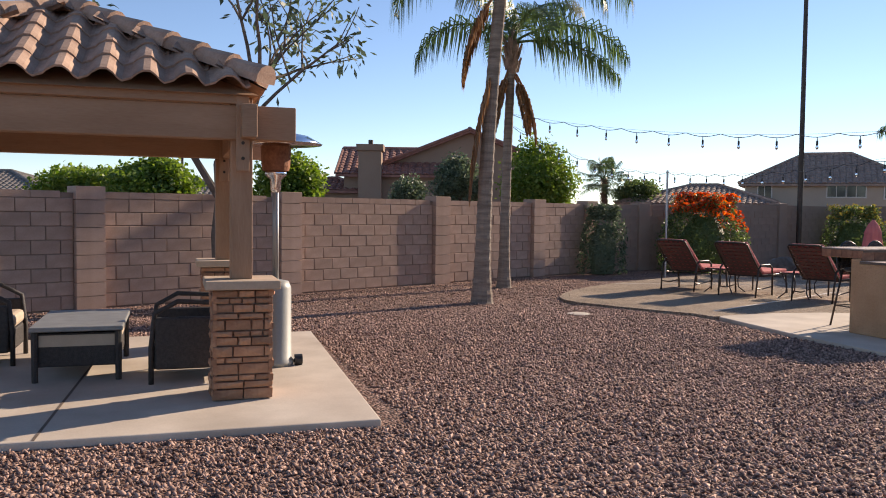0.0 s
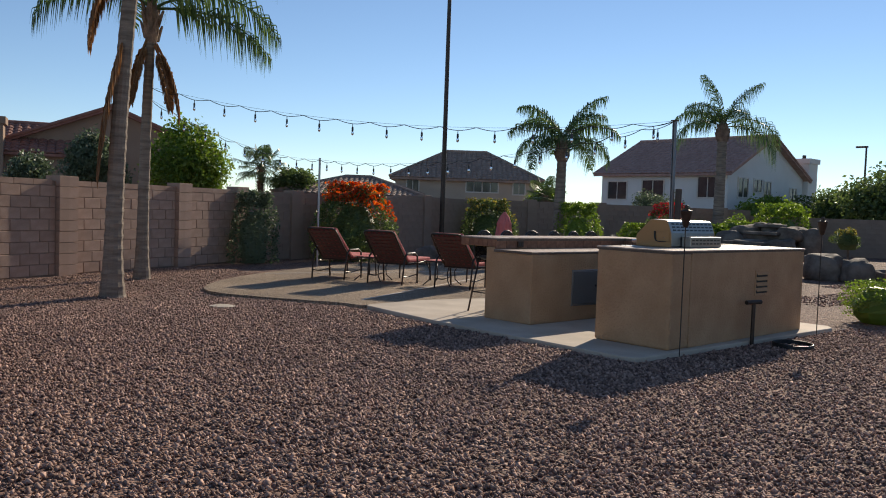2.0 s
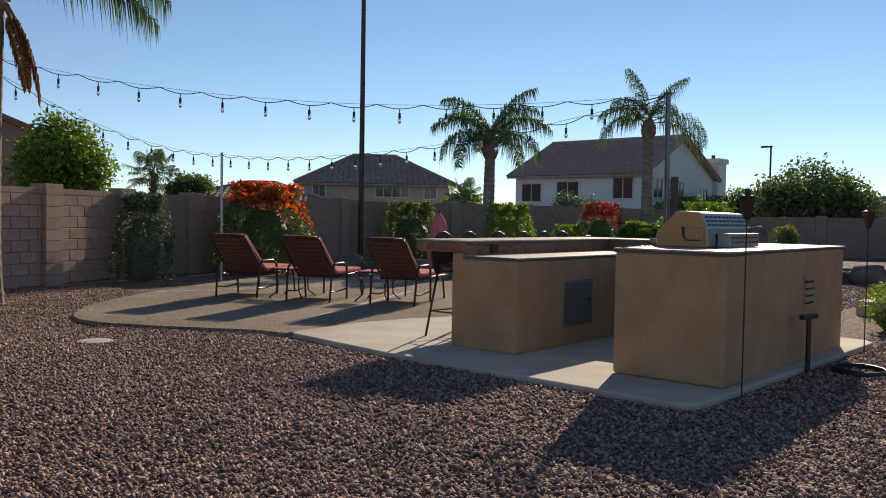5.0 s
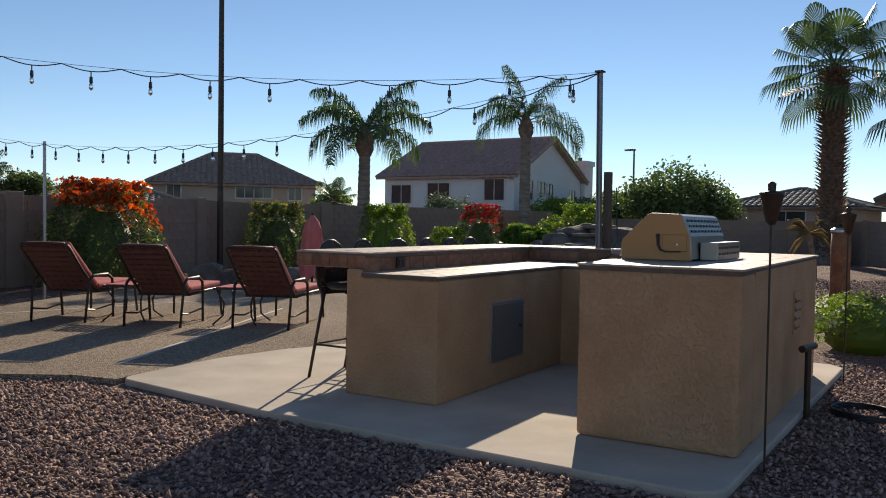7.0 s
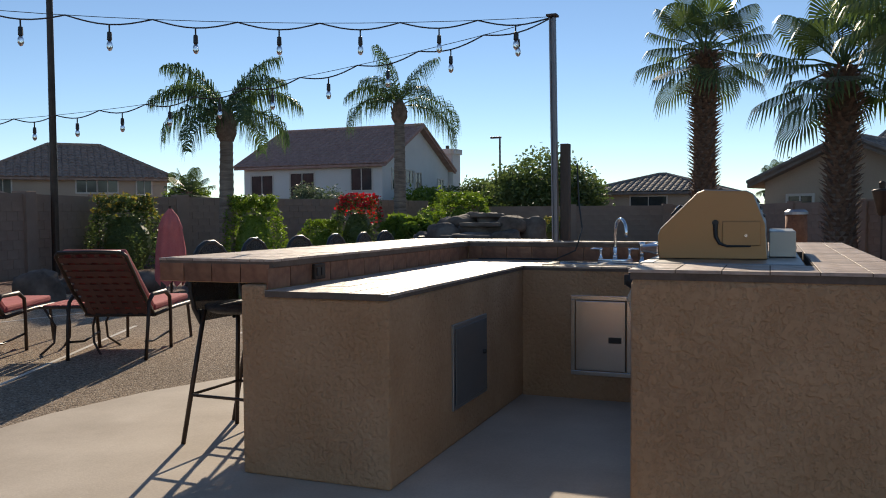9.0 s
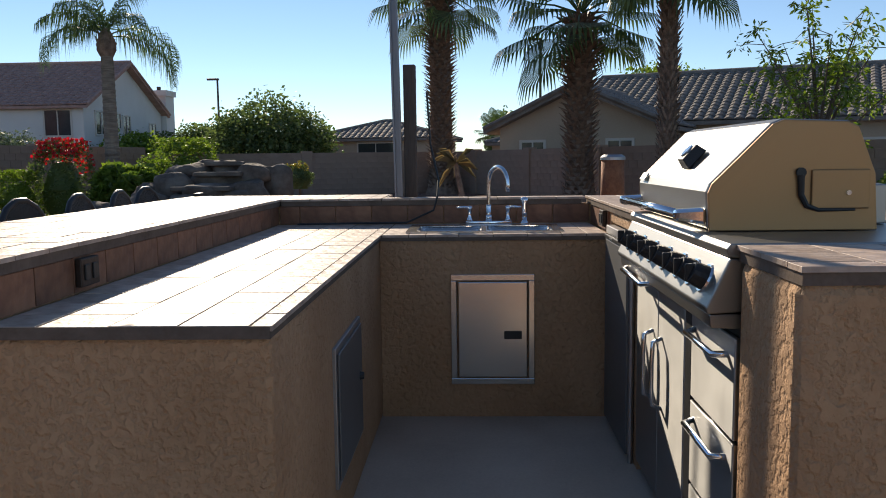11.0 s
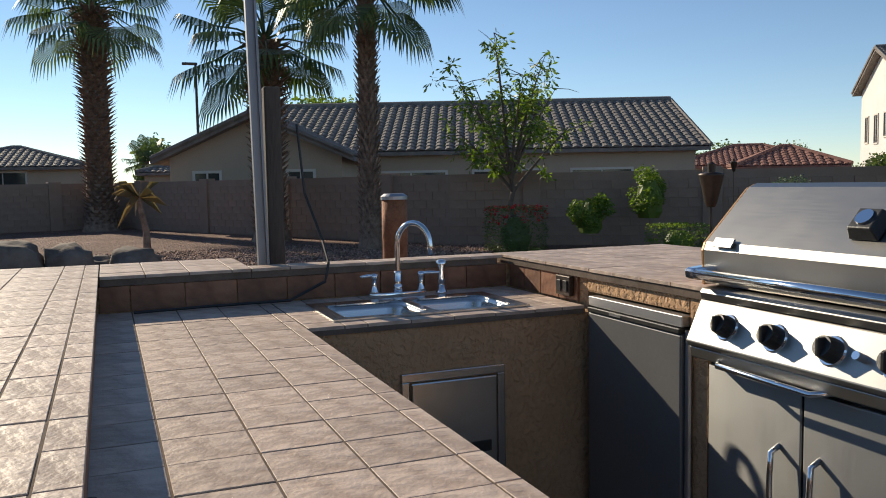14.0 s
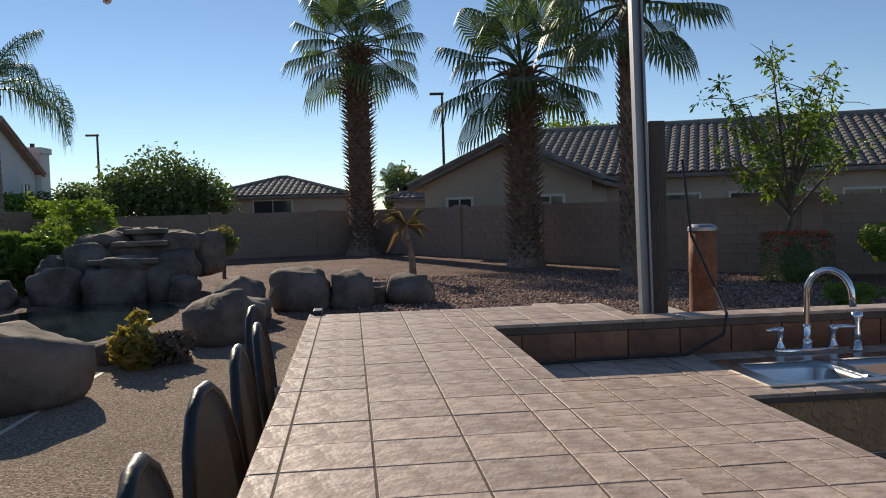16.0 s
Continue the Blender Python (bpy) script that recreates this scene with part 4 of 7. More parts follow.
def bush(name, at, r, n, size, leaf, label, seed, flower=None, flower_share=0.0, top_only=True, lumps=16, clipped=False, category="shrub", core=True, dome=False):
    b = thing(name, (at[0], at[1], at[2] if len(at) > 2 else 0), 0, label, category)
    if clipped:
        rr = np.random.default_rng(seed)
        p = rr.uniform(-1, 1, (n, 3))
        ax = rr.integers(0, 3, n)
        sg = rr.choice([-1, 1], n)
        p[np.arange(n), ax] = sg * rr.uniform(0.82, 1.05, n)
        p = p * np.array(r) * (1 - 0.06 * np.abs(p[:, [1, 2, 0]]))
    elif dome:
        rr = np.random.default_rng(seed)
        a, h = rr.uniform(0, 2 * np.pi, n), rr.uniform(0, 1, n) ** 0.8
        flat = rr.uniform(size=n) < 0.3
        h = np.where(flat, 0.9 + 0.1 * rr.uniform(size=n), h)
        w_ = np.where(flat, rr.uniform(size=n) ** 0.5 * 0.75, (1 - h ** 3.2) ** 0.45) * (1 + 0.10 * np.sin(5 * a + seed) * np.sin(7 * h + seed) + 0.06 * np.sin(11 * a)) * rr.uniform(0.86, 1.06, n)
        p = np.stack([np.cos(a) * w_ * r[0], np.sin(a) * w_ * r[1], (h * (1 + 0.08 * np.sin(4 * a + seed)) * 2 - 1) * r[2]], 1)
    else:
        p = lump_points(*r, n, seed, lumps)
    p[:, 2] += r[2]
    p[:, 2] = np.maximum(p[:, 2], 0.02)
    if core:
        cm = Mb()
        cr = random.Random(seed)
        for i in range(7):
            z = r[2] * (0.02 + 1.5 * i / 6)
            f = 0.62 * math.sin(math.pi * (0.25 + 0.6 * i / 6))
            cm.v += [(math.cos(a) * r[0] * f * cr.uniform(0.85, 1.1), math.sin(a) * r[1] * f * cr.uniform(0.85, 1.1), z) for a in [k * math.pi / 5 for k in range(10)]]
        cm.f = [(i * 10 + j, i * 10 + (j + 1) % 10, (i + 1) * 10 + (j + 1) % 10, (i + 1) * 10 + j) for i in range(6) for j in range(10)] + [tuple(60 + j for j in range(10))]
        part("inner_mass", cm, leaf, b)
    if flower:
        rr = np.random.default_rng(seed + 9)
        hi = p[:, 2] > r[2] * (1.25 if top_only else 0.4)
        if dome:
            hi = p[:, 2] / r[2] + 0.6 * np.maximum(p[:, 0] / r[0], 0) > 1.62
        pick = hi & (rr.uniform(size=n) < flower_share)
        fp, p = p[pick] * 1.02, p[~pick]
        v, q = leaf_cloud(fp, size * 1.1, seed + 5, 0.8)
        joined("blossom", v, q, flower, b)
    v, q = leaf_cloud(p, size, seed + 1)
    joined("foliage", v, q, leaf, b)
    return b


def queen_palm(at, height, lean, fronds, radius, label, seed, dead=()):
    """Feather palm: ringed trunk, crownshaft, arching fronds of narrow leaflets. fronds: (azimuth, rise, length, droop)."""
    palm = thing("queen_palm", (at[0], at[1], 0), 0, label, "palm tree")
    r = random.Random(seed)
    top = Vector((lean[0], lean[1], height))
    path, rad = [], []
    n = int(height / 0.06)
    for i in range(n + 1):
        s = i / n
        path.append((top.x * s * s, top.y * s * s, height * s - 0.02))
        flare = 1 + 0.55 * math.exp(-s * height / 0.35)
        rad.append(radius * flare * (1 - 0.25 * s) * (1 + (0.06 if i % 3 == 0 else 0)) * r.uniform(0.985, 1.015))
    part("trunk", Mb().tube(path, rad, 14), TRUNK_Q, palm, "grey ringed trunk")
    sh = [top + Vector((0, 0, z)) for z in (-0.35, -0.15, 0.1, 0.35, 0.55)]
    boot = Mb().tube(sh, [radius * 0.85, radius * 1.25, radius * 1.2, radius * 0.8, radius * 0.35], 12)
    for k in range(10):
        a = k * 2.4
        b0 = top + Vector((math.cos(a), math.sin(a), 0)) * radius * 0.9 + Vector((0, 0, -0.3 + 0.05 * k))
        boot.tube([b0, b0 + Vector((math.cos(a) * 0.1, math.sin(a) * 0.1, 0.28))], [0.05, 0.02], 5)
    part("crownshaft", boot, TRUNK, palm, "fibrous brown leaf bases")
    for kind, az, rise, length, droop, low_by in [("live", *f, 0) for f in fronds] + [("dead", *f) for f in dead]:
        m = Mb()
        p = top + Vector((0, 0, 0.25 if kind == "live" else -low_by)) + (Vector((math.cos(radians(az)), math.sin(radians(az)), 0)) * radius * 0.8 if kind == "dead" else Vector((0, 0, 0)))
        steps_n = 30
        pitch = rise
        pts, dirs = [p.copy()], []
        az_r = radians(az)
        for i in range(steps_n):
            pitch = rise - droop * ((i + 1) / steps_n) ** 1.3
            d = Vector((math.cos(az_r) * math.cos(radians(pitch)), math.sin(az_r) * math.cos(radians(pitch)), math.sin(radians(pitch))))
            p = p + d * (length / steps_n)
            pts.append(p.copy())
            dirs.append(d)
        m.tube(pts[::3], [0.028 * (1 - 0.85 * i / 10) for i in range(11)], 5, False)
        side = Vector((-math.sin(az_r), math.cos(az_r), 0))
        for i in range(4, steps_n):
            s = i / steps_n
            ll = length * 0.32 * math.sin(math.pi * (0.18 + 0.74 * s)) ** 0.8
            if kind == "dead":
                ll *= 0.6
            d = dirs[i]
            for q in range(3 if kind == "live" else 5):
                base = pts[i] + d * (length / steps_n) * q / 5
                for sg in (-1, 1):
                    out = (side * sg * r.uniform(0.55, 1.0) + d * r.uniform(0.25, 0.6) + Vector((0, 0, r.uniform(-0.35, 0.25)))).normalized()
                    drop = Vector((0, 0, -1))
                    mid = base + out * ll * 0.5
                    tip = mid + (out * 0.35 + drop * r.uniform(0.8, 1.5)) * ll * 0.62
                    w = d * 0.014 if kind == "live" else Vector((r.uniform(-1, 1), r.uniform(-1, 1), 0.1)).normalized() * 0.02
                    nn = len(m.v)
                    m.v += [tuple(base - w), tuple(base + w), tuple(mid + w), tuple(mid - w), tuple(tip)]
                    m.f += [(nn, nn + 1, nn + 2, nn + 3), (nn + 3, nn + 2, nn + 4)]
        part("frond" if kind == "live" else "dead_frond", m, FROND if kind == "live" else DEAD, palm, "" if kind == "live" else "dry brown hanging frond")
    return palm


def fan_palm(at, height, radius, count, size, label, seed, boots=True):
    """Desert fan palm: trunk rough with old leaf bases, fan-shaped leaves on stalks."""
    palm = thing("fan_palm", (at[0], at[1], 0), 0, label, "palm tree")
    r = random.Random(seed)
    n = 26
    path = [(0.12 * math.sin(3 * i / n) * radius, 0, height * i / n - 0.02) for i in range(n + 1)]
    rad = [radius * (0.72 if boots else 0.8) * (1 + 0.5 * math.exp(-i / n * height / 0.4)) * (1 - 0.12 * i / n) for i in range(n + 1)]
    part("trunk", Mb().tube(path, rad, 16), TRUNK, palm, "rough brown trunk with old leaf bases")
    bt = Mb()
    rows = int(height / 0.13)
    for i in range(rows):
        z = 0.15 + (height - 0.2) * i / rows
        full = 1.0 if boots else 0.55
        for k in range(13):
            a = k * 2 * math.pi / 13 + (i % 2) * math.pi / 13 + r.uniform(-0.1, 0.1)
            o = Vector((math.cos(a), math.sin(a), 0))
            t = Vector((-math.sin(a), math.cos(a), 0))
            b0 = o * radius * 0.66 + Vector((0, 0, z))
            stick = (0.1 + 0.16 * (z / height) ** 2 * r.uniform(0.3, 1.5)) * full * radius / 0.48
            tipp = b0 + o * (0.06 + stick) * 1.2 + Vector((0, 0, 0.12 + 0.1 * r.random()))
            w = 0.09 * radius / 0.48
            nn = len(bt.v)
            bt.v += [tuple(b0 - t * w), tuple(b0 + t * w), tuple(b0 + o * 0.07 + Vector((0, 0, 0.07))), tuple(tipp - t * 0.025), tuple(tipp + t * 0.025)]
            bt.f += [(nn, nn + 1, nn + 4, nn + 3), (nn, nn + 3, nn + 2), (nn + 1, nn + 2, nn + 4), (nn + 3, nn + 4, nn + 2)]
    part("bark_sheath", bt, TRUNK, palm, "ragged cut leaf bases")
    top = Vector((path[-1][0], 0, height))
    for i in range(count):
        az = radians(137.5 * i + r.uniform(-12, 12))
        el = radians(80 - 122 * (i / count) ** 0.85 + r.uniform(-8, 8))
        d = Vector((math.cos(az) * math.cos(el), math.sin(az) * math.cos(el), math.sin(el)))
        side = Vector((-math.sin(az), math.cos(az), 0))
        up = side.cross(d) * -1
        stalk = size * r.uniform(0.75, 1.0)
        m = Mb()
        hub = top + d * stalk + Vector((0, 0, -0.1 * stalk))
        m.tube([top + d * 0.1, top + d * stalk * 0.55, hub], [0.035, 0.026, 0.018], 5, False)
        bl = size * r.uniform(0.85, 1.05)
        nb = 30
        for k in range(nb):
            th = radians(-115 + 230 * k / (nb - 1))
            way = (d * math.cos(th) + side * math.sin(th) - up * 0.12).normalized()
            ln = bl * (1 - 0.25 * abs(th) / 2.0)
            w = side.cross(way).cross(way).normalized() if abs(side.dot(way)) < 0.98 else up
            wv_ = way.cross(up).normalized() * ln * 0.032
            mid = hub + way * ln * 0.62
            tip = mid + (way * 0.3 + Vector((0, 0, -1)) * r.uniform(0.35, 0.8)) * ln * 0.45
            nn = len(m.v)
            m.v += [tuple(hub), tuple(mid - wv_ + up * 0.02), tuple(mid + wv_ + up * 0.02), tuple(tip)]
            m.f += [(nn, nn + 1, nn + 3, nn + 2)]
        part("fan_leaf", m, FAN, palm)
    return palm


def limbs(seed, height, spread, depth=4, first=None, r0=0.06, wild=0.55):
    """Branching tapered limbs; returns the mesh and the twig ends."""
    r = random.Random(seed)
    m, ends = Mb(), []

    def grow(p, d, ln, rad, k):
        pts = [p]
        for _ in range(4):
            d = (d + Vector((r.uniform(-1, 1), r.uniform(-1, 1), r.uniform(-0.4, 0.7))) * 0.16).normalized()
            pts.append(pts[-1] + d * ln / 4)
        m.tube(pts, [rad * (1 - 0.11 * i) for i in range(5)], 7 if k > 2 else 5, False)
        if k <= 2:
            ends.extend(pts[2:])
        if k == 0:
            return
        for _ in range(3 if k > 1 else 2):
            a = r.uniform(0, 2 * math.pi)
            nd = (d + Vector((math.cos(a), math.sin(a), r.uniform(-0.1, 0.5))) * wild * r.uniform(0.7, 1.3)).normalized()
            grow(pts[-1] if r.random() < 0.6 else pts[3], nd, ln * r.uniform(0.6, 0.85), rad * 0.58, k - 1)

    grow(Vector((0, 0, -0.05)), first or Vector((0, 0, 1)), height, r0, depth)
    return m, ends


def young_tree(at, label, seed, height=1.3, r0=0.07, leaf=None, n=26, size=0.11, depth=4, spread=0.16, first=None, wild=0.6, hang=0.3):
    t = thing("tree", (at[0], at[1], at[2] if len(at) > 2 else 0), 0, label, "tree")
    m, ends = limbs(seed, height, 1, depth, first, r0, wild)
    part("trunk", m, BARK, t, "thin branching trunk")
    rr = np.random.default_rng(seed)
    pts = np.repeat(np.array([tuple(e) for e in ends]), n, 0) + rr.normal(size=(len(ends) * n, 3)) * spread
    v, q = leaf_cloud(pts, size, seed, 0.35, hang)
    joined("crown", v, q, leaf or LEAF_L, t)
    return t


def open_tree(at, label, seed, trunk_h, centre, r, leaf, per_twig=9, size=0.12):
    """Light-crowned young tree: limbs fan out of the trunk, twigs carry loose tufts of leaves."""
    t = thing("tree", (at[0], at[1], 0), 0, label, "tree")
    rd = random.Random(seed)
    wood, tufts = Mb(), []
    stem = [Vector((0.03 * math.sin(2 * k), 0.03 * math.cos(3 * k) - 0.03, -0.05 + trunk_h * k / 6)) for k in range(7)]
    wood.tube(stem, [0.075 * (1 - 0.06 * k) for k in range(7)], 9, False)
    for i in range(15):
        a = i * 2.4 + rd.uniform(-0.3, 0.3)
        up = -0.75 + 1.75 * (i + 0.5) / 15 + rd.uniform(-0.12, 0.12)
        flat = math.sqrt(max(0.08, 1 - up * up)) * rd.uniform(0.7, 1.08)
        tip = Vector((math.cos(a) * flat * r[0], math.sin(a) * flat * r[1], centre + up * r[2]))
        root = stem[6] if up > -0.2 else stem[5]
        elbow = root.lerp(tip, 0.5) + Vector((rd.uniform(-0.12, 0.12), rd.uniform(-0.12, 0.12), 0.12 + 0.1 * (1 - abs(up))))
        limb = [(root.lerp(elbow, s)).lerp(elbow.lerp(tip, s), s) for s in [k / 8 for k in range(9)]]
        wood.tube(limb, [0.042 * (1 - 0.11 * k) for k in range(9)], 6, False)
        for k in range(3, 9):
            for _ in range(2):
                d = Vector((rd.gauss(0, 1), rd.gauss(0, 1), rd.gauss(0.1, 0.6))).normalized() * rd.uniform(0.18, 0.42) * r[0]
                twig = limb[k] + d
                wood.tube([limb[k], limb[k] + d * 0.55 + Vector((0, 0, 0.03)), twig], [0.011, 0.008, 0.004], 4, False)
                tufts += [twig, limb[k] + d * 0.65] if rd.random() < 0.8 else []
    part("trunk", wood, BARK, t, "thin branching trunk")
    rr = np.random.default_rng(seed)
    pts = np.repeat(np.array([tuple(p) for p in tufts]), per_twig, 0) + rr.normal(size=(len(tufts) * per_twig, 3)) * 0.085
    v, q = leaf_cloud(pts, size, seed, 0.35, 0.5)
    joined("crown", v, q, leaf, t)
    return t


def far_tree(at, r, label, seed, leaf=None, n=5000, size=0.35, trunk=True):
    t = thing("tree", (at[0], at[1], 0), 0, label, "tree")
    zc = at[2]
    if trunk:
        part("trunk", Mb().tube([(0, 0, -0.1), (0.1, 0, zc * 0.5), (0, 0.1, zc)], [0.3, 0.22, 0.1], 8), BARK, t)
    n, size = int(n * 2.2), size * 0.58
    p = lump_points(*r, n, seed, 34, 0.3) + np.random.default_rng(seed + 3).normal(size=(n, 3)) * np.array(r) * 0.07
    p[:, 2] += zc
    v, q = leaf_cloud(p, size, seed, 0.6)
    joined("crown", v, q, leaf or LEAF, t)
    return t


# ---- palms ----
queen_palm((5.17, 13.38), 5.35, (0.25, -0.1), [(-17, 30, 2.6, 110), (150, 28, 2.5, 125), (75, 50, 2.5, 110), (-70, 45, 2.4, 115), (205, 40, 2.4, 120), (30, 62, 2.4, 90), (250, 62, 2.3, 95), (120, 70, 2.2, 80), (-40, 12, 2.2, 95)], 0.13, "tall queen palm with ringed grey trunk rising from gravel", 4, [(163, -74, 2.3, 14, 1.35), (150, -55, 1.6, 34, 0.3)])
queen_palm((6.57, 15.88), 4.55, (0.1, 0), [(-17, 35, 2.6, 95), (163, 40, 2.4, 120), (80, 50, 2.3, 110), (-90, 45, 2.2, 110), (20, 65, 2.3, 90), (220, 60, 2.2, 100), (-30, 8, 2.3, 60)], 0.105, "slender queen palm growing behind another in the gravel", 5, [(-20, -60, 1.4, 28, 0.35), (190, -66, 1.2, 22, 0.3), (-60, -62, 1.2, 24, 0.4)])
queen_palm((22.0, 19.5), 3.5, (0.05, 0.0), [(-38, 30, 2.1, 120), (142, 32, 2.1, 125), (-60, 55, 2.2, 105), (120, 58, 2.2, 105), (-30, 75, 2.3, 60), (150, 72, 2.1, 80), (52, 40, 2.0, 110), (232, 40, 2.0, 115), (-5, 20, 1.9, 115), (175, 18, 2.0, 120), (90, 66, 2.1, 90), (270, 64, 2.1, 90)], 0.2, "queen palm with drooping green fronds by the garden wall", 6)
queen_palm((32.4, 19.75), 5.0, (0.1, 0.05), [(-38, 35, 3.2, 125), (-50, 12, 3.0, 105), (142, 30, 2.8, 130), (130, 55, 2.4, 110), (-35, 72, 2.6, 50), (150, 82, 2.4, 40), (60, 50, 2.4, 105), (235, 50, 2.4, 105), (165, 62, 2.4, 100)], 0.24, "queen palm with sparse drooping fronds near the rock waterfall", 7)
fan_palm((37.9, 9.62), 7.4, 0.59, 27, 1.72, "stout fan palm with shaggy trunk by the garden wall", 8)
fan_palm((29.3, 5.32), 5.1, 0.5, 25, 1.5, "shorter stout fan palm with shaggy trunk", 9)
fan_palm((25.2, 3.82), 5.7, 0.25, 26, 1.3, "slender tall fan palm with a rough trunk", 10, False)

# ---- shrubs and trees of the yard ----
bush("bougainvillea", (13.5, 19.15), (1.15, 0.85, 0.94), 12000, 0.085, LEAF, "dense bougainvillea bush covered with orange-red flowers", 21, RED_FL, 0.42, dome=True)
bush("climbing_vine", (10.32, 18.72), (0.62, 0.28, 0.8), 4200, 0.085, LEAF_G, "silvery green climbing vine against the block wall", 22, dome=True)
bush("lantana", (20.7, 21.5), (1.05, 0.8, 0.85), 6500, 0.09, LEAF, "dark shrub with yellow-orange flowers by the wall", 23, YEL, 0.16, dome=True)
bush("hedge_shrub", (22.3, 18.9), (0.85, 0.75, 0.85), 5200, 0.09, LEAF_L, "bright green rounded shrub beside a palm", 24, dome=True)
bush("low_hedge", (25.76, 19.0), (1.0, 0.6, 0.55), 4200, 0.08, LEAF_L, "low clipped light green hedge", 25, dome=True)
bush("flowering_shrub", (26.4, 18.2), (0.9, 0.8, 0.88), 4600, 0.09, LEAF, "dark green shrub with crimson flowers on top", 26, PINK_FL, 0.35, dome=True)
bush("shrub", (28.6, 17.0), (0.7, 0.7, 0.85), 4200, 0.10, LEAF_L, "light green leafy shrub by the garden wall", 27)
bush("feather_grass", (26.3, 16.6), (0.75, 0.75, 0.65), 3000, 0.34, LEAF_L, "arching light green ornamental grass clump", 28, core=False)
bush("shrub", (35.0, 18.3), (1.6, 1.2, 1.0), 5200, 0.12, LEAF_L, "large bright green shrub by the garden wall", 29, dome=True)
top_ = bush("topiary", (28.8, 12.9, 0.55), (0.5, 0.5, 0.36), 2600, 0.06, LEAF, "round clipped shrub with yellowish tips", 30, YEL, 0.25)
part("stem", Mb().tube([(0, 0, -0.57), (0.02, -0.02, -0.15), (0, 0, 0.2)], [0.05, 0.04, 0.03], 7), BARK, top_)
bush("clipped_shrub", (22.9, 1.45), (0.52, 0.5, 0.46), 4200, 0.05, LEAF, "square clipped dark shrub topped with red flowers", 31, PINK_FL, 0.17, clipped=True)
bush("shrub", (22.35, 0.05, 0.35), (0.5, 0.45, 0.42), 2600, 0.08, LEAF_L, "loose light green shrub before the wall", 32)
bush("shrub", (22.2, -1.25, 0.62), (0.52, 0.45, 0.52), 3200, 0.07, LEAF_L, "upright light green shrub before the wall", 33)
bush("clipped_shrub", (21.15, -1.2), (0.5, 0.46, 0.28), 3000, 0.05, LEAF_L, "low clipped round shrub on gravel", 34, clipped=True)
bush("shrub", (20.2, -3.0, 0.6), (0.55, 0.5, 0.42), 2400, 0.06, LEAF_G, "grey-green shrub with pale flowers before the wall", 35)
bush("shrub", (19.7, -6.3, 0.75), (0.7, 0.6, 0.5), 3000, 0.08, LEAF_L, "leafy green shrub spilling over the wall", 36)
bush("clipped_shrub", (18.4, -4.9), (0.5, 0.5, 0.4), 3000, 0.05, LEAF_L, "clipped round green shrub by the lawn", 37, clipped=True)
bush("ground_shrub", (13.6, 6.0), (0.75, 0.7, 0.34), 4200, 0.05, LEAF_L, "low spreading bright green shrub on gravel", 38)
bush("ground_shrub", (19.2, 2.6), (0.45, 0.4, 0.2), 1600, 0.05, LEAF_L, "small bright green shrub on gravel", 39)
bush("yellow_shrub", (16.6, 11.6), (0.32, 0.3, 0.29), 900, 0.15, YEL, "yellow-green spiky shrub among boulders", 40)
bush("dry_grass", (16.85, 11.42), (0.4, 0.3, 0.2), 1500, 0.12, BARK, "dry grey-brown grass clump beside boulders", 41, core=False)
open_tree((23.8, 1.12), "young tree with light green leaves before the wall", 52, 1.5, 3.12, (1.35, 1.35, 1.45), LEAF_L, 11, 0.14)
open_tree((17.6, -5.7), "leafy young tree beside the lawn", 53, 1.6, 3.5, (1.3, 1.3, 1.5), LEAF_L, 15, 0.14)
young_tree((1.05, 13.9), "tall sparse tree with narrow leaves behind the pavilion", 57, 2.3, 0.11, LEAF_G, 4, 0.19, 4, 0.16, Vector((0.1, 0, 1)), 0.75, 0.6)

# small yucca-like palm near the wall
yucca = thing("small_palm", (26.2, 8.4, 0), 0, "small thin palm with drying fronds by the wall", "palm tree")
part("trunk", Mb().tube([(0, 0, -0.02), (0.08, 0, 0.5), (0.02, 0.1, 1.0), (-0.05, 0.12, 1.25)], [0.09, 0.07, 0.06, 0.04], 8), TRUNK, yucca)
ym = Mb()
yr = random.Random(8)
for k in range(26):
    a, e = yr.uniform(0, 6.28), yr.uniform(-0.7, 1.0)
    d = Vector((math.cos(a) * math.cos(e), math.sin(a) * math.cos(e), math.sin(e)))
    b = Vector((-0.05, 0.12, 1.22))
    w = Vector((-math.sin(a), math.cos(a), 0)) * 0.03
    mid, tip = b + d * 0.42, b + d * 0.7 + Vector((0, 0, -0.24))
    ym.quad(b - w * 0.4, b + w * 0.4, mid + w, tip, mid - w)
part("crown", ym, DRYING, yucca)

# ---- neighbours ----
far_tree((-2.6, 35.4, 2.2), (2.6, 1.8, 1.0), "round green neighbourhood tree beyond the wall", 61, LEAF_L)
far_tree((-0.4, 32.8, 2.2), (1.6, 1.4, 1.1), "bright green neighbourhood tree beyond the wall", 62, LEAF_L)
far_tree((3.5, 25.0, 1.9), (1.15, 1.0, 1.25), "green leafy tree beyond the wall", 63, LEAF_L, 4500, 0.25)
far_tree((6.25, 22.1, 1.75), (0.62, 0.5, 0.65), "small olive-green tree beyond the wall", 64, LEAF_G, 2200, 0.16)
far_tree((9.3, 26.5, 2.4), (0.95, 0.8, 0.95), "grey-green tree beyond the wall", 65, LEAF_G, 3600, 0.2)
far_tree((11.9, 26.0, 2.6), (1.25, 1.1, 1.5), "tall green tree before a brown house", 66, LEAF_L, 5200, 0.22)
far_tree((54.4, 20.2, 2.6), (4.2, 3.4, 2.7), "large dark green tree beyond the wall", 67, LEAF, 9000, 0.45)
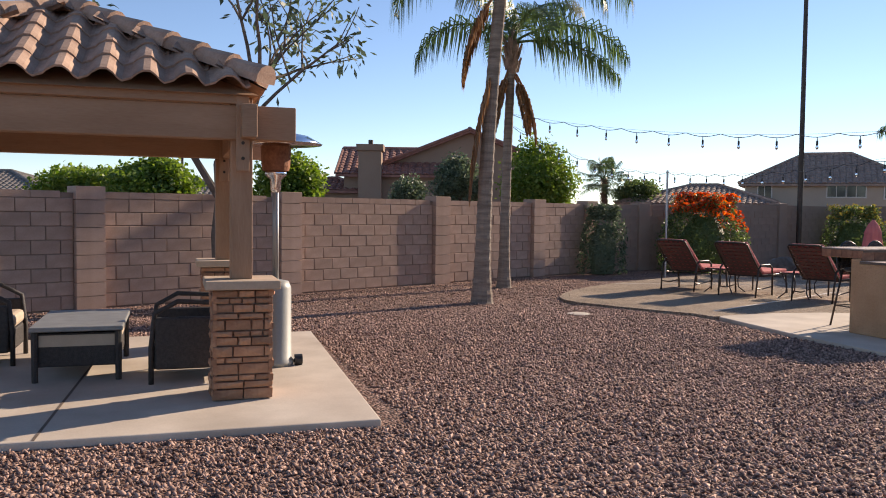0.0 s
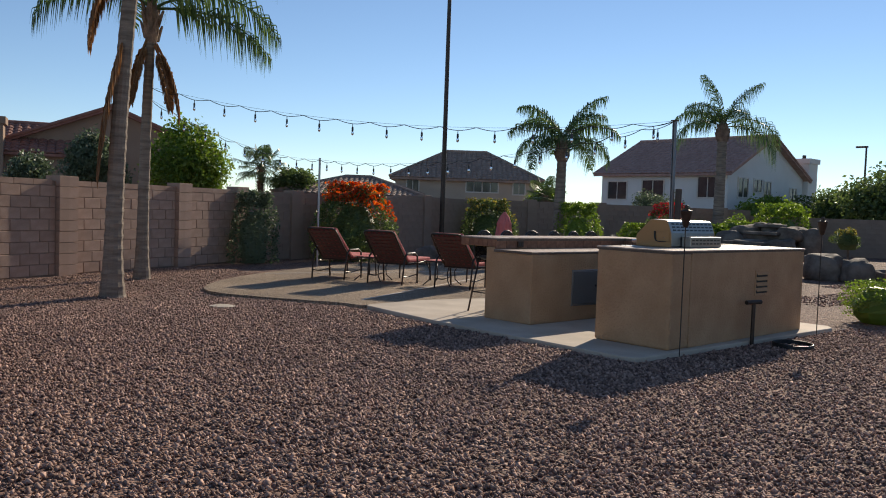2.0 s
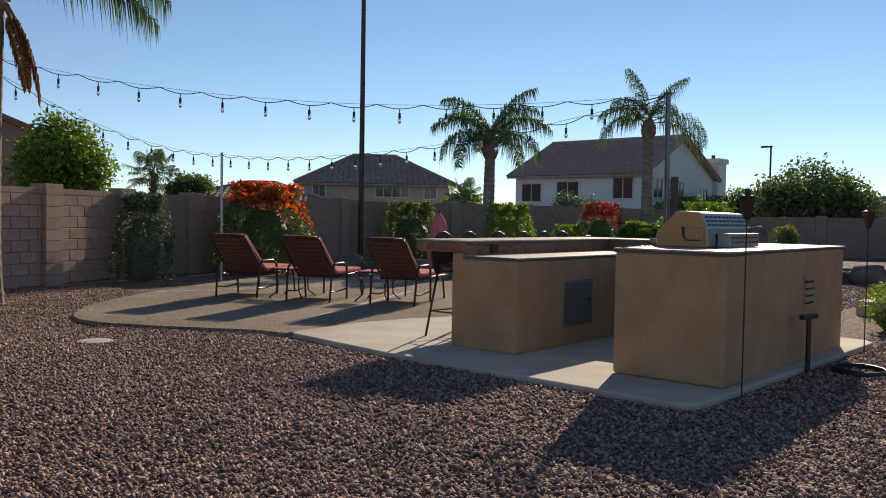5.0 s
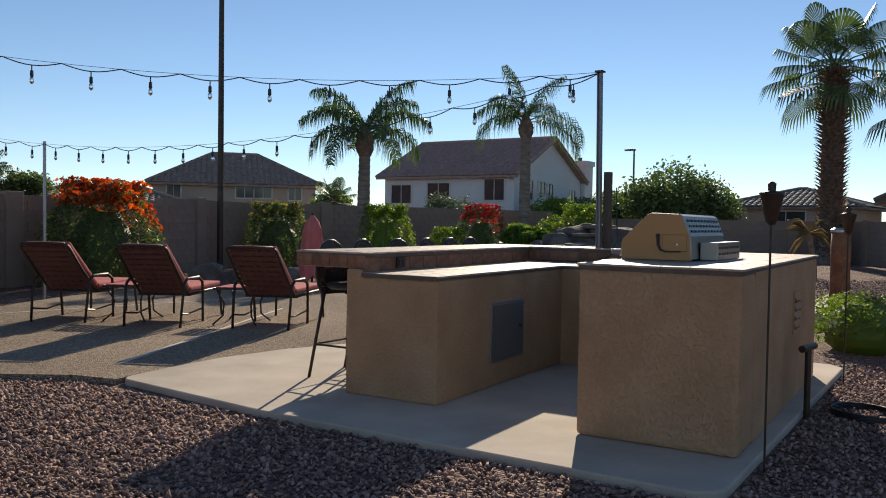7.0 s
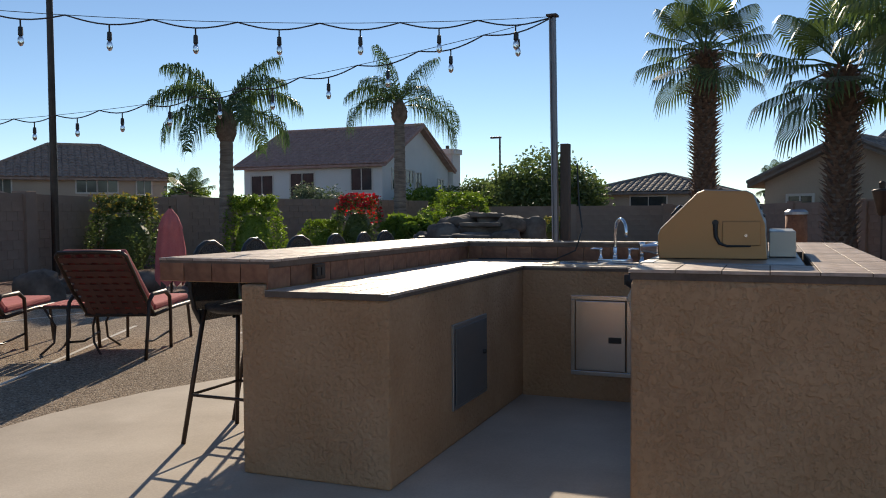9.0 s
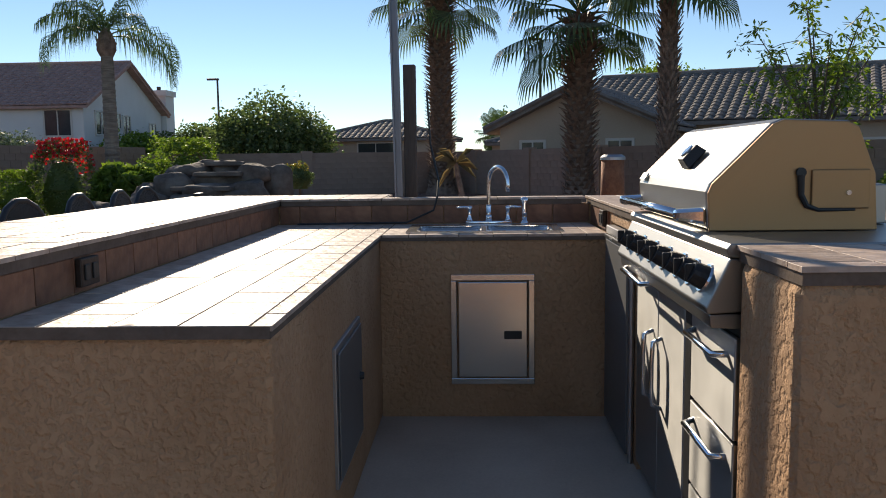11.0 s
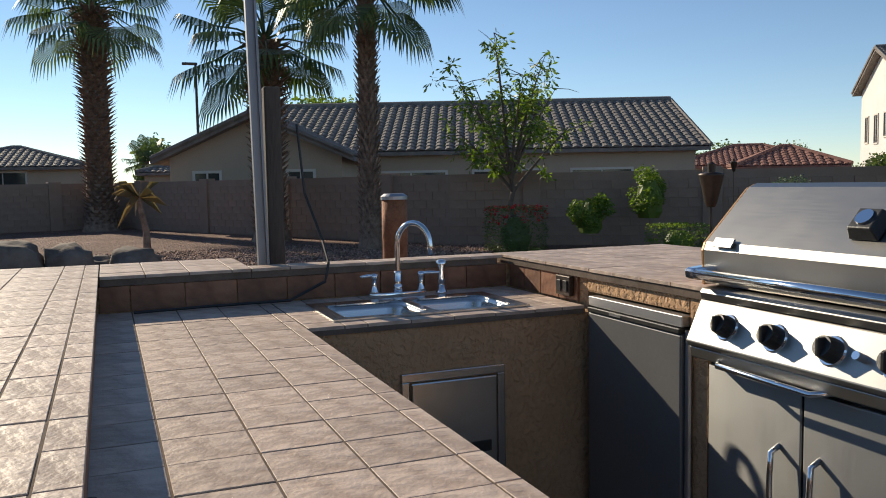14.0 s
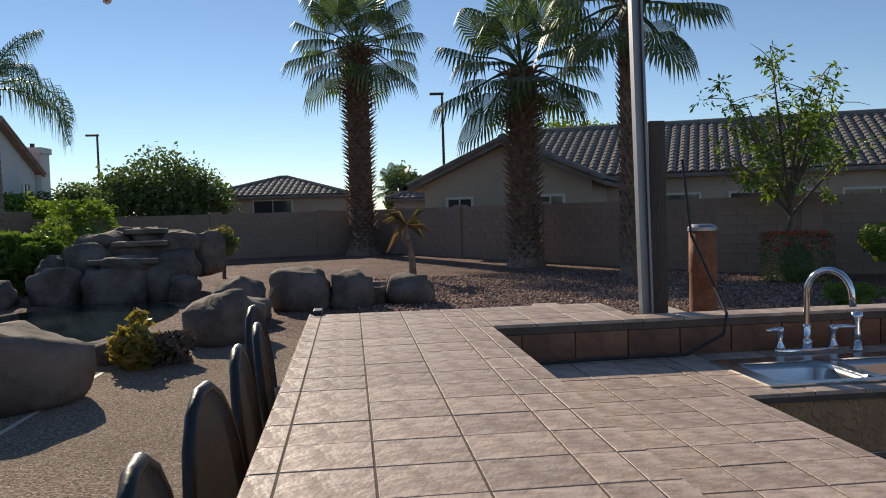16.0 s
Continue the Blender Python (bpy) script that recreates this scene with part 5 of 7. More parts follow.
far_tree((58.0, 26.0, 2.0), (3.4, 3.0, 1.7), "dark green neighbourhood tree beyond the wall", 68, LEAF, 5000, 0.4)
far_tree((50.0, 26.5, 1.6), (2.6, 2.0, 1.3), "bright green hedge tree beyond the wall", 69, LEAF_L, 4500, 0.35)
far_tree((32.4, 53.8, 2.8), (1.8, 1.6, 1.2), "small round tree far beyond the wall", 70, LEAF, 2200, 0.4)
far_tree((47.7, -0.3, 4.6), (2.6, 2.2, 1.2), "feathery pale green tree behind a house", 71, LEAF_L, 2600, 0.35)
far_tree((35.0, -23.0, 1.6), (1.7, 1.4, 0.9), "green neighbourhood shrub below a white house", 72, LEAF, 2600, 0.3)
far_tree((33.0, 29.9, 1.9), (1.1, 1.0, 0.9), "green tree beyond the wall", 73, LEAF_L, 2400, 0.25)
far_tree((38.5, 27.0, 1.7), (1.6, 1.4, 1.1), "pale green tree before a white house", 76, LEAF_G, 2600, 0.25)
for i, (x, y, z, rx) in enumerate([(72, -44, 2.2, 5), (79, -56, 2.6, 6), (66, -34, 1.8, 4.5), (70, 6.8, 2.4, 2.0), (70, 0.5, 1.6, 4), (60, 62, 2.0, 5)]):
    far_tree((x, y, z), (rx, rx * 0.8, 2.4), "distant dark green tree above the rooftops", 80 + i, LEAF, 2600, 0.6)
fan_palm((30.1, 54.6), 4.0, 0.3, 24, 1.3, "distant palm beyond the wall", 74)
fan_palm((67.0, 7.4), 3.2, 0.3, 24, 1.2, "small distant fan palm beyond the wall", 75)
fan_palm((31.9, 29.0), 2.3, 0.22, 20, 0.75, "small fan palm beyond the wall", 77)


def tiled_slope(m, a, b, ra, rb, col=0.33, course=0.42, wave=0.055):
    """Barrel tiles on a slope: a-b is the eave, ra-rb the ridge above it (three-dimensional corners)."""
    a, b, ra, rb = Vector(a), Vector(b), Vector(ra), Vector(rb)
    u = (b - a).normalized()
    width = (b - a).length
    s0, s1 = (ra - a).dot(u), (rb - a).dot(u)
    up = (ra - a) - u * s0
    run = up.length
    v = up.normalized()
    nrm = u.cross(v)
    if nrm.z < 0:
        nrm = -nrm
    cols = max(2, int(width / col))
    for i in range(cols):
        c = width * (i + 0.5) / cols
        lim = 1.0
        if c < s0:
            lim = c / s0
        elif c > s1:
            lim = (width - c) / max(1e-6, width - s1)
        ln = run * lim
        rows = max(1, int(round(ln / course)))
        h = width / cols / 2
        for k in range(rows):
            v0, v1 = ln * k / rows, ln * (k + 1) / rows + 0.03
            n = len(m.v)
            for vv, lift in ((v0, 0.045), (v1, 0.01)):
                for du, dz in ((-h, 0), (-h * 0.55, wave), (0, wave * 1.5), (h * 0.55, wave), (h, 0)):
                    m.v.append(tuple(a + u * (c + du) + v * vv + nrm * (dz + lift)))
            m.f += [(n + j, n + j + 1, n + 6 + j, n + 5 + j) for j in range(4)]
            m.f.append((n, n + 1, n + 2, n + 3, n + 4))


def house(at, rz, w, d, hw, hr, roof, walls, tiles, label, windows=(), col=0.4, over=0.45, chimney=None, kind="hip"):
    """A house with its walls, roof and windows; local x along the ridge. windows: (side, along, sill, width, height)."""
    h = thing("house", (at[0], at[1], 0), rz, label, "house")
    wl = Mb()
    if kind == "gable":
        prof = [(-d / 2, -0.2), (d / 2, -0.2), (d / 2, hw), (0, hr - 0.12), (-d / 2, hw)]
        wl.hull([(-w / 2, y, z) for y, z in prof], [(w / 2, y, z) for y, z in prof])
    else:
        wl.box(-w / 2, w / 2, -d / 2, d / 2, -0.2, hw)
    body = part("wall", wl, walls, h)
    X, Y = w / 2 + over, d / 2 + over
    ez = hw - (hr - hw) / (d / 2) * over * (1 if kind == "gable" else 0.6)
    e = X if kind == "gable" else max(0.3, X - Y)
    rm = Mb()
    tiled_slope(rm, (-X, -Y, ez), (X, -Y, ez), (-e, 0, hr), (e, 0, hr), col)
    tiled_slope(rm, (X, Y, ez), (-X, Y, ez), (e, 0, hr), (-e, 0, hr), col)
    if kind == "hip":
        tiled_slope(rm, (X, -Y, ez), (X, Y, ez), (e, -0.02, hr), (e, 0.02, hr), col)
        tiled_slope(rm, (-X, Y, ez), (-X, -Y, ez), (-e, 0.02, hr), (-e, -0.02, hr), col)
    part("roof_tiles", rm, tiles, h, "rows of barrel roof tiles")
    rf = Mb()
    if kind == "gable":
        prof = [(-Y, ez - 0.14), (0, hr - 0.14), (Y, ez - 0.14), (Y, ez), (0, hr), (-Y, ez)]
        rf.hull([(-X, y, z) for y, z in prof], [(X, y, z) for y, z in prof])
    else:
        rf.v = [(-X, -Y, ez - 0.16), (X, -Y, ez - 0.16), (X, Y, ez - 0.16), (-X, Y, ez - 0.16), (-X, -Y, ez), (X, -Y, ez), (X, Y, ez), (-X, Y, ez), (-e, 0, hr), (e, 0, hr)]
        rf.f = [(3, 2, 1, 0), (0, 1, 5, 4), (1, 2, 6, 5), (2, 3, 7, 6), (3, 0, 4, 7), (4, 5, 9, 8), (6, 7, 8, 9), (5, 6, 9), (7, 4, 8)]
    part("roof", rf, tiles, h)
    rid = Mb().tube([(-e, 0, hr + 0.06), (e, 0, hr + 0.06)], 0.14, 8)
    if kind == "hip":
        for sx in (-1, 1):
            for sy in (-1, 1):
                rid.tube([(sx * X, sy * Y, ez + 0.08), (sx * e, 0, hr + 0.06)], 0.13, 8)
    else:
        for sx in (-1, 1):
            for sy in (-1, 1):
                rid.tube([(sx * X, sy * Y, ez + 0.06), (sx * X, 0, hr + 0.06)], 0.09, 6)
    part("ridge_tiles", rid, tiles, h)
    for side, along, sill, ww, wh in windows:
        m4 = {"front": pose(along, -d / 2, sill), "right": pose(w / 2, along, sill, 0, 0, 90), "left": pose(-w / 2, along, sill, 0, 0, -90), "back": pose(along, d / 2, sill, 0, 0, 180)}[side]
        fm = Mb()
        t = 0.09
        for bx in ((-ww / 2 - t, ww / 2 + t, -t, 0), (-ww / 2 - t, ww / 2 + t, wh, wh + t), (-ww / 2 - t, -ww / 2, 0, wh), (ww / 2, ww / 2 + t, 0, wh), (-0.025, 0.025, 0, wh)):
            fm.box(bx[0], bx[1], -0.06, 0.02, bx[2], bx[3])
        win = part("window", fm, TRIM, h, "pale framed window", at=m4)
        part("pane", Mb().box(-ww / 2, ww / 2, -0.015, 0.01, 0, wh), PANE, win)
    if chimney:
        cx, cy, cw, ct = chimney
        ch = part("chimney", Mb().box(cx - cw / 2, cx + cw / 2, cy - cw / 2, cy + cw / 2, 0, ct), walls, h)
        part("chimney_cap", Mb().box(cx - cw / 2 - 0.12, cx + cw / 2 + 0.12, cy - cw / 2 - 0.12, cy + cw / 2 + 0.12, ct - 0.3, ct + 0.06), walls, ch)
        part("flue", Mb().tube([(cx, cy, ct), (cx, cy, ct + 0.35)], 0.14, 8), BRONZE, ch)
    return h


# brown house with gable towards the yard
house((19.0, 53.5), 72.4, 13.0, 10.5, 4.2, 6.3, "gable", BROWN_ST, ROOF_RED, "brown stucco house with red tile roof and gable end", [("left", -3.4, 2.75, 0.95, 1.1)], kind="gable")
house((13.9, 50.6), -17.6, 6.6, 7.0, 3.75, 5.25, "gable", BROWN_ST, ROOF_RED, "brown stucco house wing with red tile roof", chimney=(-1.75, -3.7, 1.3, 5.2), kind="gable")
house((9.6, 51.0), -17.6, 4.0, 5.0, 2.7, 3.35, "hip", BROWN_ST, ROOF_RED, "low brown garage with red tile roof")
house((48.6, 53.0), -41.6, 11.4, 8.0, 4.0, 6.25, "hip", TAN_ST, ROOF_BROWN, "tan stucco house with hipped brown tile roof", [("front", -4.3, 2.7, 0.9, 1.1), ("front", 0.6, 2.9, 1.2, 0.9), ("front", 1.9, 2.9, 1.2, 0.9), ("front", 4.2, 2.8, 0.9, 1.0)])
house((54.5, 34.2), 90, 10.0, 10.2, 4.55, 7.05, "gable", WHITE_ST, ROOF_ROSE, "white two-storey stucco house with brown tile roof", [("back", 3.6, 2.6, 1.6, 1.2), ("back", 0.6, 2.4, 1.7, 1.5), ("back", -3.6, 2.8, 1.4, 1.3), ("left", 3.2, 2.9, 1.2, 1.2), ("left", 1.3, 3.3, 1.0, 0.8), ("left", 0.0, 2.5, 0.9, 1.5), ("left", -3.7, 2.3, 0.9, 1.4)], chimney=(-4.6, -6.0, 1.4, 5.9), kind="gable")
# neighbour with the long ribbed tile roof
house((42.3, -5.6), -112.5, 17.0, 11.6, 2.75, 4.85, "hip", TAN_ST, ROOF_GREY, "beige stucco house with long grey barrel-tile roof", [("front", -2.2, 1.45, 2.6, 0.35), ("front", 1.5, 1.45, 2.6, 0.35), ("front", 5.0, 1.4, 2.2, 0.4)], 0.36, kind="gable")
house((38.4, 3.6), 157.5, 6.2, 5.7, 2.5, 3.75, "gable", TAN_ST, ROOF_GREY, "beige stucco house wing with gable", [("right", -1.6, 1.35, 0.8, 0.5), ("right", 1.5, 1.35, 0.8, 0.5)], 0.36, kind="gable")
house((41.0, -35.4), -125, 9.0, 10.0, 6.7, 8.6, "gable", WHITE_ST, ROOF_GREY, "white two-storey house with gable and tile roof", [("left", 3.4, 3.4, 0.7, 1.5), ("left", 1.2, 3.3, 0.8, 1.6), ("left", -1.0, 3.6, 0.9, 1.3), ("front", 0.0, 3.4, 0.9, 1.4)], kind="gable")
house((55.5, -32.5), -125, 10.0, 8.0, 2.3, 3.6, "hip", TAN_ST, ROOF_RED, "low house with red tile roof")
house((46.0, -27.0), -125, 5.0, 5.0, 2.1, 3.1, "hip", TAN_ST, ROOF_RED, "low house wing with red tile roof")
house((66.0, 15.2), 85, 8.6, 8.0, 2.8, 4.0, "hip", TAN_ST, ROOF_GREY, "distant beige house with grey hipped roof", [("back", 0, 1.6, 2.4, 0.8)])
house((66.0, 3.5), 85, 8.0, 7.0, 2.4, 3.4, "hip", TAN_ST, ROOF_GREY, "distant low house with grey roof")
house((0.8, 64.0), -17, 9.0, 7.0, 2.4, 3.6, "hip", TAN_ST, ROOF_GREY, "distant house with grey-brown tile roof")
house((-11.5, 66.0), -17, 9.0, 7.0, 2.6, 3.9, "hip", TAN_ST, ROOF_GREY, "distant house with pale tile roof")
house((37.5, 53.0), -45, 10.0, 8.0, 2.3, 3.6, "hip", TAN_ST, ROOF_BROWN, "distant low house with brown tile roof")

# ---- poles ----
tall = thing("light_pole", (18.53, 21.45, 0), 0, "tall dark metal court light pole", "light pole")
part("pole", Mb().tube([(0, 0, -0.1), (0, 0, 4.0), (0, 0, 9.9)], [0.085, 0.075, 0.06], 10), BRONZE, tall)
part("lamp_head", Mb().box(-0.35, 0.1, -0.12, 0.12, 9.88, 10.0), BRONZE, tall, "", 0.02)
for x, y, z in ((66.0, 27.5, 7.2), (58.4, 4.8, 8.5), (0.75, 48.0, 4.3)):
    sl = thing("street_lamp", (x, y, 0), 0, "distant dark street lamp pole", "street lamp", "street lamps")
    part("pole", Mb().tube([(0, 0, -0.1), (0, 0, z)], [0.1, 0.07], 8), BRONZE, sl)
    part("lamp_head", Mb().box(-0.12, 0.12, -0.1, 0.75, z - 0.06, z + 0.08), BRONZE, sl, "", 0.02)

# ---- block wall of the sunny side ----
WD = Vector((WB[0] - WA[0], WB[1] - WA[1], 0)).normalized()
WN = Vector((WD.y, -WD.x, 0))
WANG = math.degrees(math.atan2(WD.y, WD.x))
blk, half = tile_mesh(0.391, 0.191, 0.022, 0.006), tile_mesh(0.195, 0.191, 0.022, 0.006)
wall_len = math.hypot(WB[0] - WA[0], WB[1] - WA[1])


def on_wall(s, z, out=0.0):
    return Vector((WA[0], WA[1], z)) + WD * s + WN * out


wr = random.Random(2)
pilasters = [3.4, 7.2, 10.66, 14.36, 17.52, 19.6]
stray = Mb()
count = 0
for row in range(8):
    s = 0.2 + (0.2 if row % 2 else 0)
    while s < wall_len - 0.1:
        z = 0.02 + 0.2 * row + 0.1
        lo_, hi_ = s - 0.2, s + 0.2
        for p in pilasters:
            if lo_ < p < hi_ or abs(s - p) < 0.41:
                if s <= p:
                    hi_ = min(hi_, p - 0.215)
                else:
                    lo_ = max(lo_, p + 0.215)
        wd = int((hi_ - lo_) / 0.02 + 0.01) * 0.02
        if wd >= 0.06:
            m = Matrix.Translation(on_wall((lo_ + hi_) / 2, z, wr.uniform(-0.003, 0.002))) @ pose(0, 0, 0, 90, 0, WANG)
            me = blk if wd > 0.385 else tile_mesh(wd - 0.009, 0.191, 0.022, 0.006)
            if 6.0 < s < 21 and count < 300:
                count += 1
                ob = part("block", me, BLOCK, wall_left)
                ob.matrix_basis = m
            else:
                n = len(stray.v)
                stray.v += [tuple(m @ v.co) for v in me.vertices]
                stray.f += [tuple(n + i for i in p.vertices) for p in me.polygons]
        s += 0.4
st = part("block_courses", stray, BLOCK, wall_left)
st["kind"] = "stuff"
capm = Mb()
for a, b in zip([0] + pilasters, pilasters + [wall_len]):
    s = a + 0.2
    while s + 0.39 < b - 0.15:
        c0, c1 = on_wall(s + 0.003, 0, 0.024), on_wall(s + 0.397, 0, 0.024)
        k0, k1 = on_wall(s + 0.397, 0, -0.2), on_wall(s + 0.003, 0, -0.2)
        capm.prism([(c0.x, c0.y), (c1.x, c1.y), (k0.x, k0.y), (k1.x, k1.y)], 1.625, 1.722)
        s += 0.4
cp = part("cap_course", capm, BLOCK, wall_left)
cp["kind"] = "stuff"
for p in pilasters:
    pl = thing("wall_pilaster", tuple(on_wall(p, 0, 0)), WANG, "square pilaster of stacked brown concrete blocks", "pilaster", "wall pilasters", "structure")
    for row in range(9):
        part("block", tile_mesh(0.42, 0.34, 0.192, 0.006), BLOCK, pl, at=pose(0, 0.06, 0.005 + 0.2 * row))

# shaded pilasters along the other walls
def pilaster_row(a, b, top, n):
    for i in range(n + 1):
        k = (i + 0.5) / (n + 1)
        x, y = a[0] + (b[0] - a[0]) * k, a[1] + (b[1] - a[1]) * k
        ang = math.degrees(math.atan2(b[1] - a[1], b[0] - a[0]))
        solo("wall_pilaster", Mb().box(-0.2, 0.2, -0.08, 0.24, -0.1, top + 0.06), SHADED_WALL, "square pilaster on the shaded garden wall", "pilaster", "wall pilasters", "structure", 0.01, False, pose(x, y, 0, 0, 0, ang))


shade_block = tile_mesh(0.392, 0.192, 0.014, 0.004)


def shade_blocks(wall, a, b, top):
    """Block faces standing a little proud of a plain wall run; past three hundred they are joined."""
    d = Vector((b[0] - a[0], b[1] - a[1], 0))
    ln, ang = d.length, math.degrees(math.atan2(d.y, d.x))
    d.normalize()
    rest, made, row, z = Mb(), 0, 0, 0.12
    while z + 0.09 < top:
        along = 0.22 + (0.2 if row % 2 else 0)
        while along + 0.2 < ln:
            m = Matrix.Translation(Vector((*a, z)) + d * along) @ pose(0, 0, 0, 90, 0, ang)
            if made < 300:
                made += 1
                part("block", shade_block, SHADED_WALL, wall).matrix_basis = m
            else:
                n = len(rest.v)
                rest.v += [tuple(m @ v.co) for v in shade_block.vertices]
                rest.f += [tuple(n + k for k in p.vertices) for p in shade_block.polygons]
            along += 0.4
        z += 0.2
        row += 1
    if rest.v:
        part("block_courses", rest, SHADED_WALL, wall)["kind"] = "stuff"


for wall, a, b, top in zip(SHADED_RUNS, (WB, W2, W3, W4, W5, W6), (W2, W3, W4, W5, W6, W7), (1.72, 1.80, 1.85, 1.6, 1.6, 1.6)):
    shade_blocks(wall, a, b, top)
    pilaster_row(a, b, top, max(1, int(math.hypot(b[0] - a[0], b[1] - a[1]) / 4)))

# ---- pavilion: ledge stones, roof tiles ----
sr_ = random.Random(11)
stone_meshes = {}


def ledge_stone(w, h, d):
    key = (round(w, 2), round(h, 2), round(d, 3))
    if key not in stone_meshes:
        r = random.Random(str(key))
        m = Mb()
        w2, h2 = key[0] / 2 - 0.003, key[1] / 2 - 0.003
        m.hull([(-w2, 0, -h2), (w2, 0, -h2), (w2, 0, h2), (-w2, 0, h2)], [(-w2 + r.uniform(0, 0.008), -key[2] * 0.75, -h2 + 0.004), (w2 - r.uniform(0, 0.008), -key[2] * r.uniform(0.6, 0.9), -h2 + 0.004), (w2 - r.uniform(0, 0.008), -key[2] * r.uniform(0.6, 0.9), h2 - 0.004), (-w2 + r.uniform(0, 0.008), -key[2] * 0.8, h2 - 0.004)])
        del m.f[1]
        n = len(m.v)
        m.v.append((r.uniform(-0.3, 0.3) * w2, -key[2], r.uniform(-0.3, 0.3) * h2))
        m.f += [(4, 5, n), (5, 6, n), (6, 7, n), (7, 4, n)]
        stone_meshes[key] = m.mesh("stone")
    return stone_meshes[key]


pillars = [o for o in pavilion.children if o.name.startswith("pillar") and "cap" not in o.name]
for pil, (px, py) in zip(pillars[:2], POSTS[:2]):
    for side, ang in enumerate((0, 90, 180, 270)):
        z = PH + 0.004
        while z < 0.90:
            h = sr_.choice((0.05, 0.06, 0.07, 0.09))
            h = min(h, 0.928 - z)
            x = -0.235
            while x < 0.2:
                w = sr_.choice((0.1, 0.13, 0.16, 0.2, 0.24))
                w = min(w, 0.235 - x)
                if 0.235 - x - w < 0.06:
                    w = 0.235 - x
                m = Matrix.Translation((px + 0.4, py - 9.1, z + h / 2 - PH)) @ pose(0, 0, 0, 0, 0, ang) @ Matrix.Translation((x + w / 2, -0.2, 0))
                part("stone", ledge_stone(w, h, sr_.choice((0.03, 0.04, 0.048, 0.055))), LEDGE, pil, at=m)
                x += w
            z += h

# barrel roof tiles, one by one on the slopes towards the yard
s_tile = Mb()
prof = [(-0.15, 0.0), (-0.115, 0.012), (-0.08, 0.045), (-0.03, 0.075), (0.02, 0.075), (0.06, 0.045), (0.09, 0.008), (0.12, -0.012), (0.15, 0.0)]
for y, lift in ((0, 0.02), (0.43, 0.0)):
    for th in (0, -0.016):
        s_tile.v += [(x, y, z + lift + th) for x, z in prof]
k = len(prof)
s_tile.f += [(i, i + 1, 2 * k + i + 1, 2 * k + i) for i in range(k - 1)] + [(k + i, i + 0, i + 1, k + i + 1)[::-1] for i in range(k - 1)] + [(k + i + 1, k + i, 3 * k + i, 3 * k + i + 1) for i in range(k - 1)]
s_tile_me = s_tile.mesh("roof_tile")
roof_c = Vector((-0.4, 9.12, 0))
slope_run = (EX1 - EX0) / 2
pitch_a = math.degrees(math.atan2(AZ - EZ, slope_run))
tr = random.Random(6)
for ang in (0, 90, 180, 270):
    rows = 5
    for row in range(rows):
        v = slope_run * row / rows
        halfw = slope_run - v
        n = int(2 * halfw / 0.3)
        for i in range(n):
            u = (i - (n - 1) / 2) * 0.3
            if abs(u) > halfw - 0.1:
                continue
            m = Matrix.Translation((0, roof_c.y - 9.1, EZ - PH)) @ pose(0, 0, 0, 0, 0, ang) @ Matrix.Translation((u, -slope_run - 0.03 + v, (AZ - EZ) * row / rows + 0.02)) @ pose(0, 0, 0, pitch_a, 0, tr.uniform(-1.2, 1.2))
            part("roof_tile", s_tile_me, ROOF, pavilion, at=m)
cap_t = Mb()
cap_t.tube([(0, 0, 0), (0, 0.42, 0.0)], [0.115, 0.09], 12)
cap_t.v = [(x, y, max(z, -0.03)) for x, y, z in cap_t.v]
cap_me = cap_t.mesh("hip_tile")
for sx in (-1, 1):
    for sy in (-1, 1):
        a = Vector((sx * (slope_run + 0.02), sy * (slope_run + 0.02) + roof_c.y - 9.1, EZ - PH + 0.09))
        b = Vector((0, roof_c.y - 9.1, AZ - PH + 0.09))
        d = b - a
        rz = math.degrees(math.atan2(-d.x, d.y))
        el = math.degrees(math.atan2(d.z, math.hypot(d.x, d.y)))
        for i in range(7):
            part("hip_tile", cap_me, ROOF, pavilion, at=Matrix.Translation(a + d * (i / 7)) @ pose(0, 0, 0, 0, 0, rz) @ pose(0, 0, 0, el - 2, 0, 0))

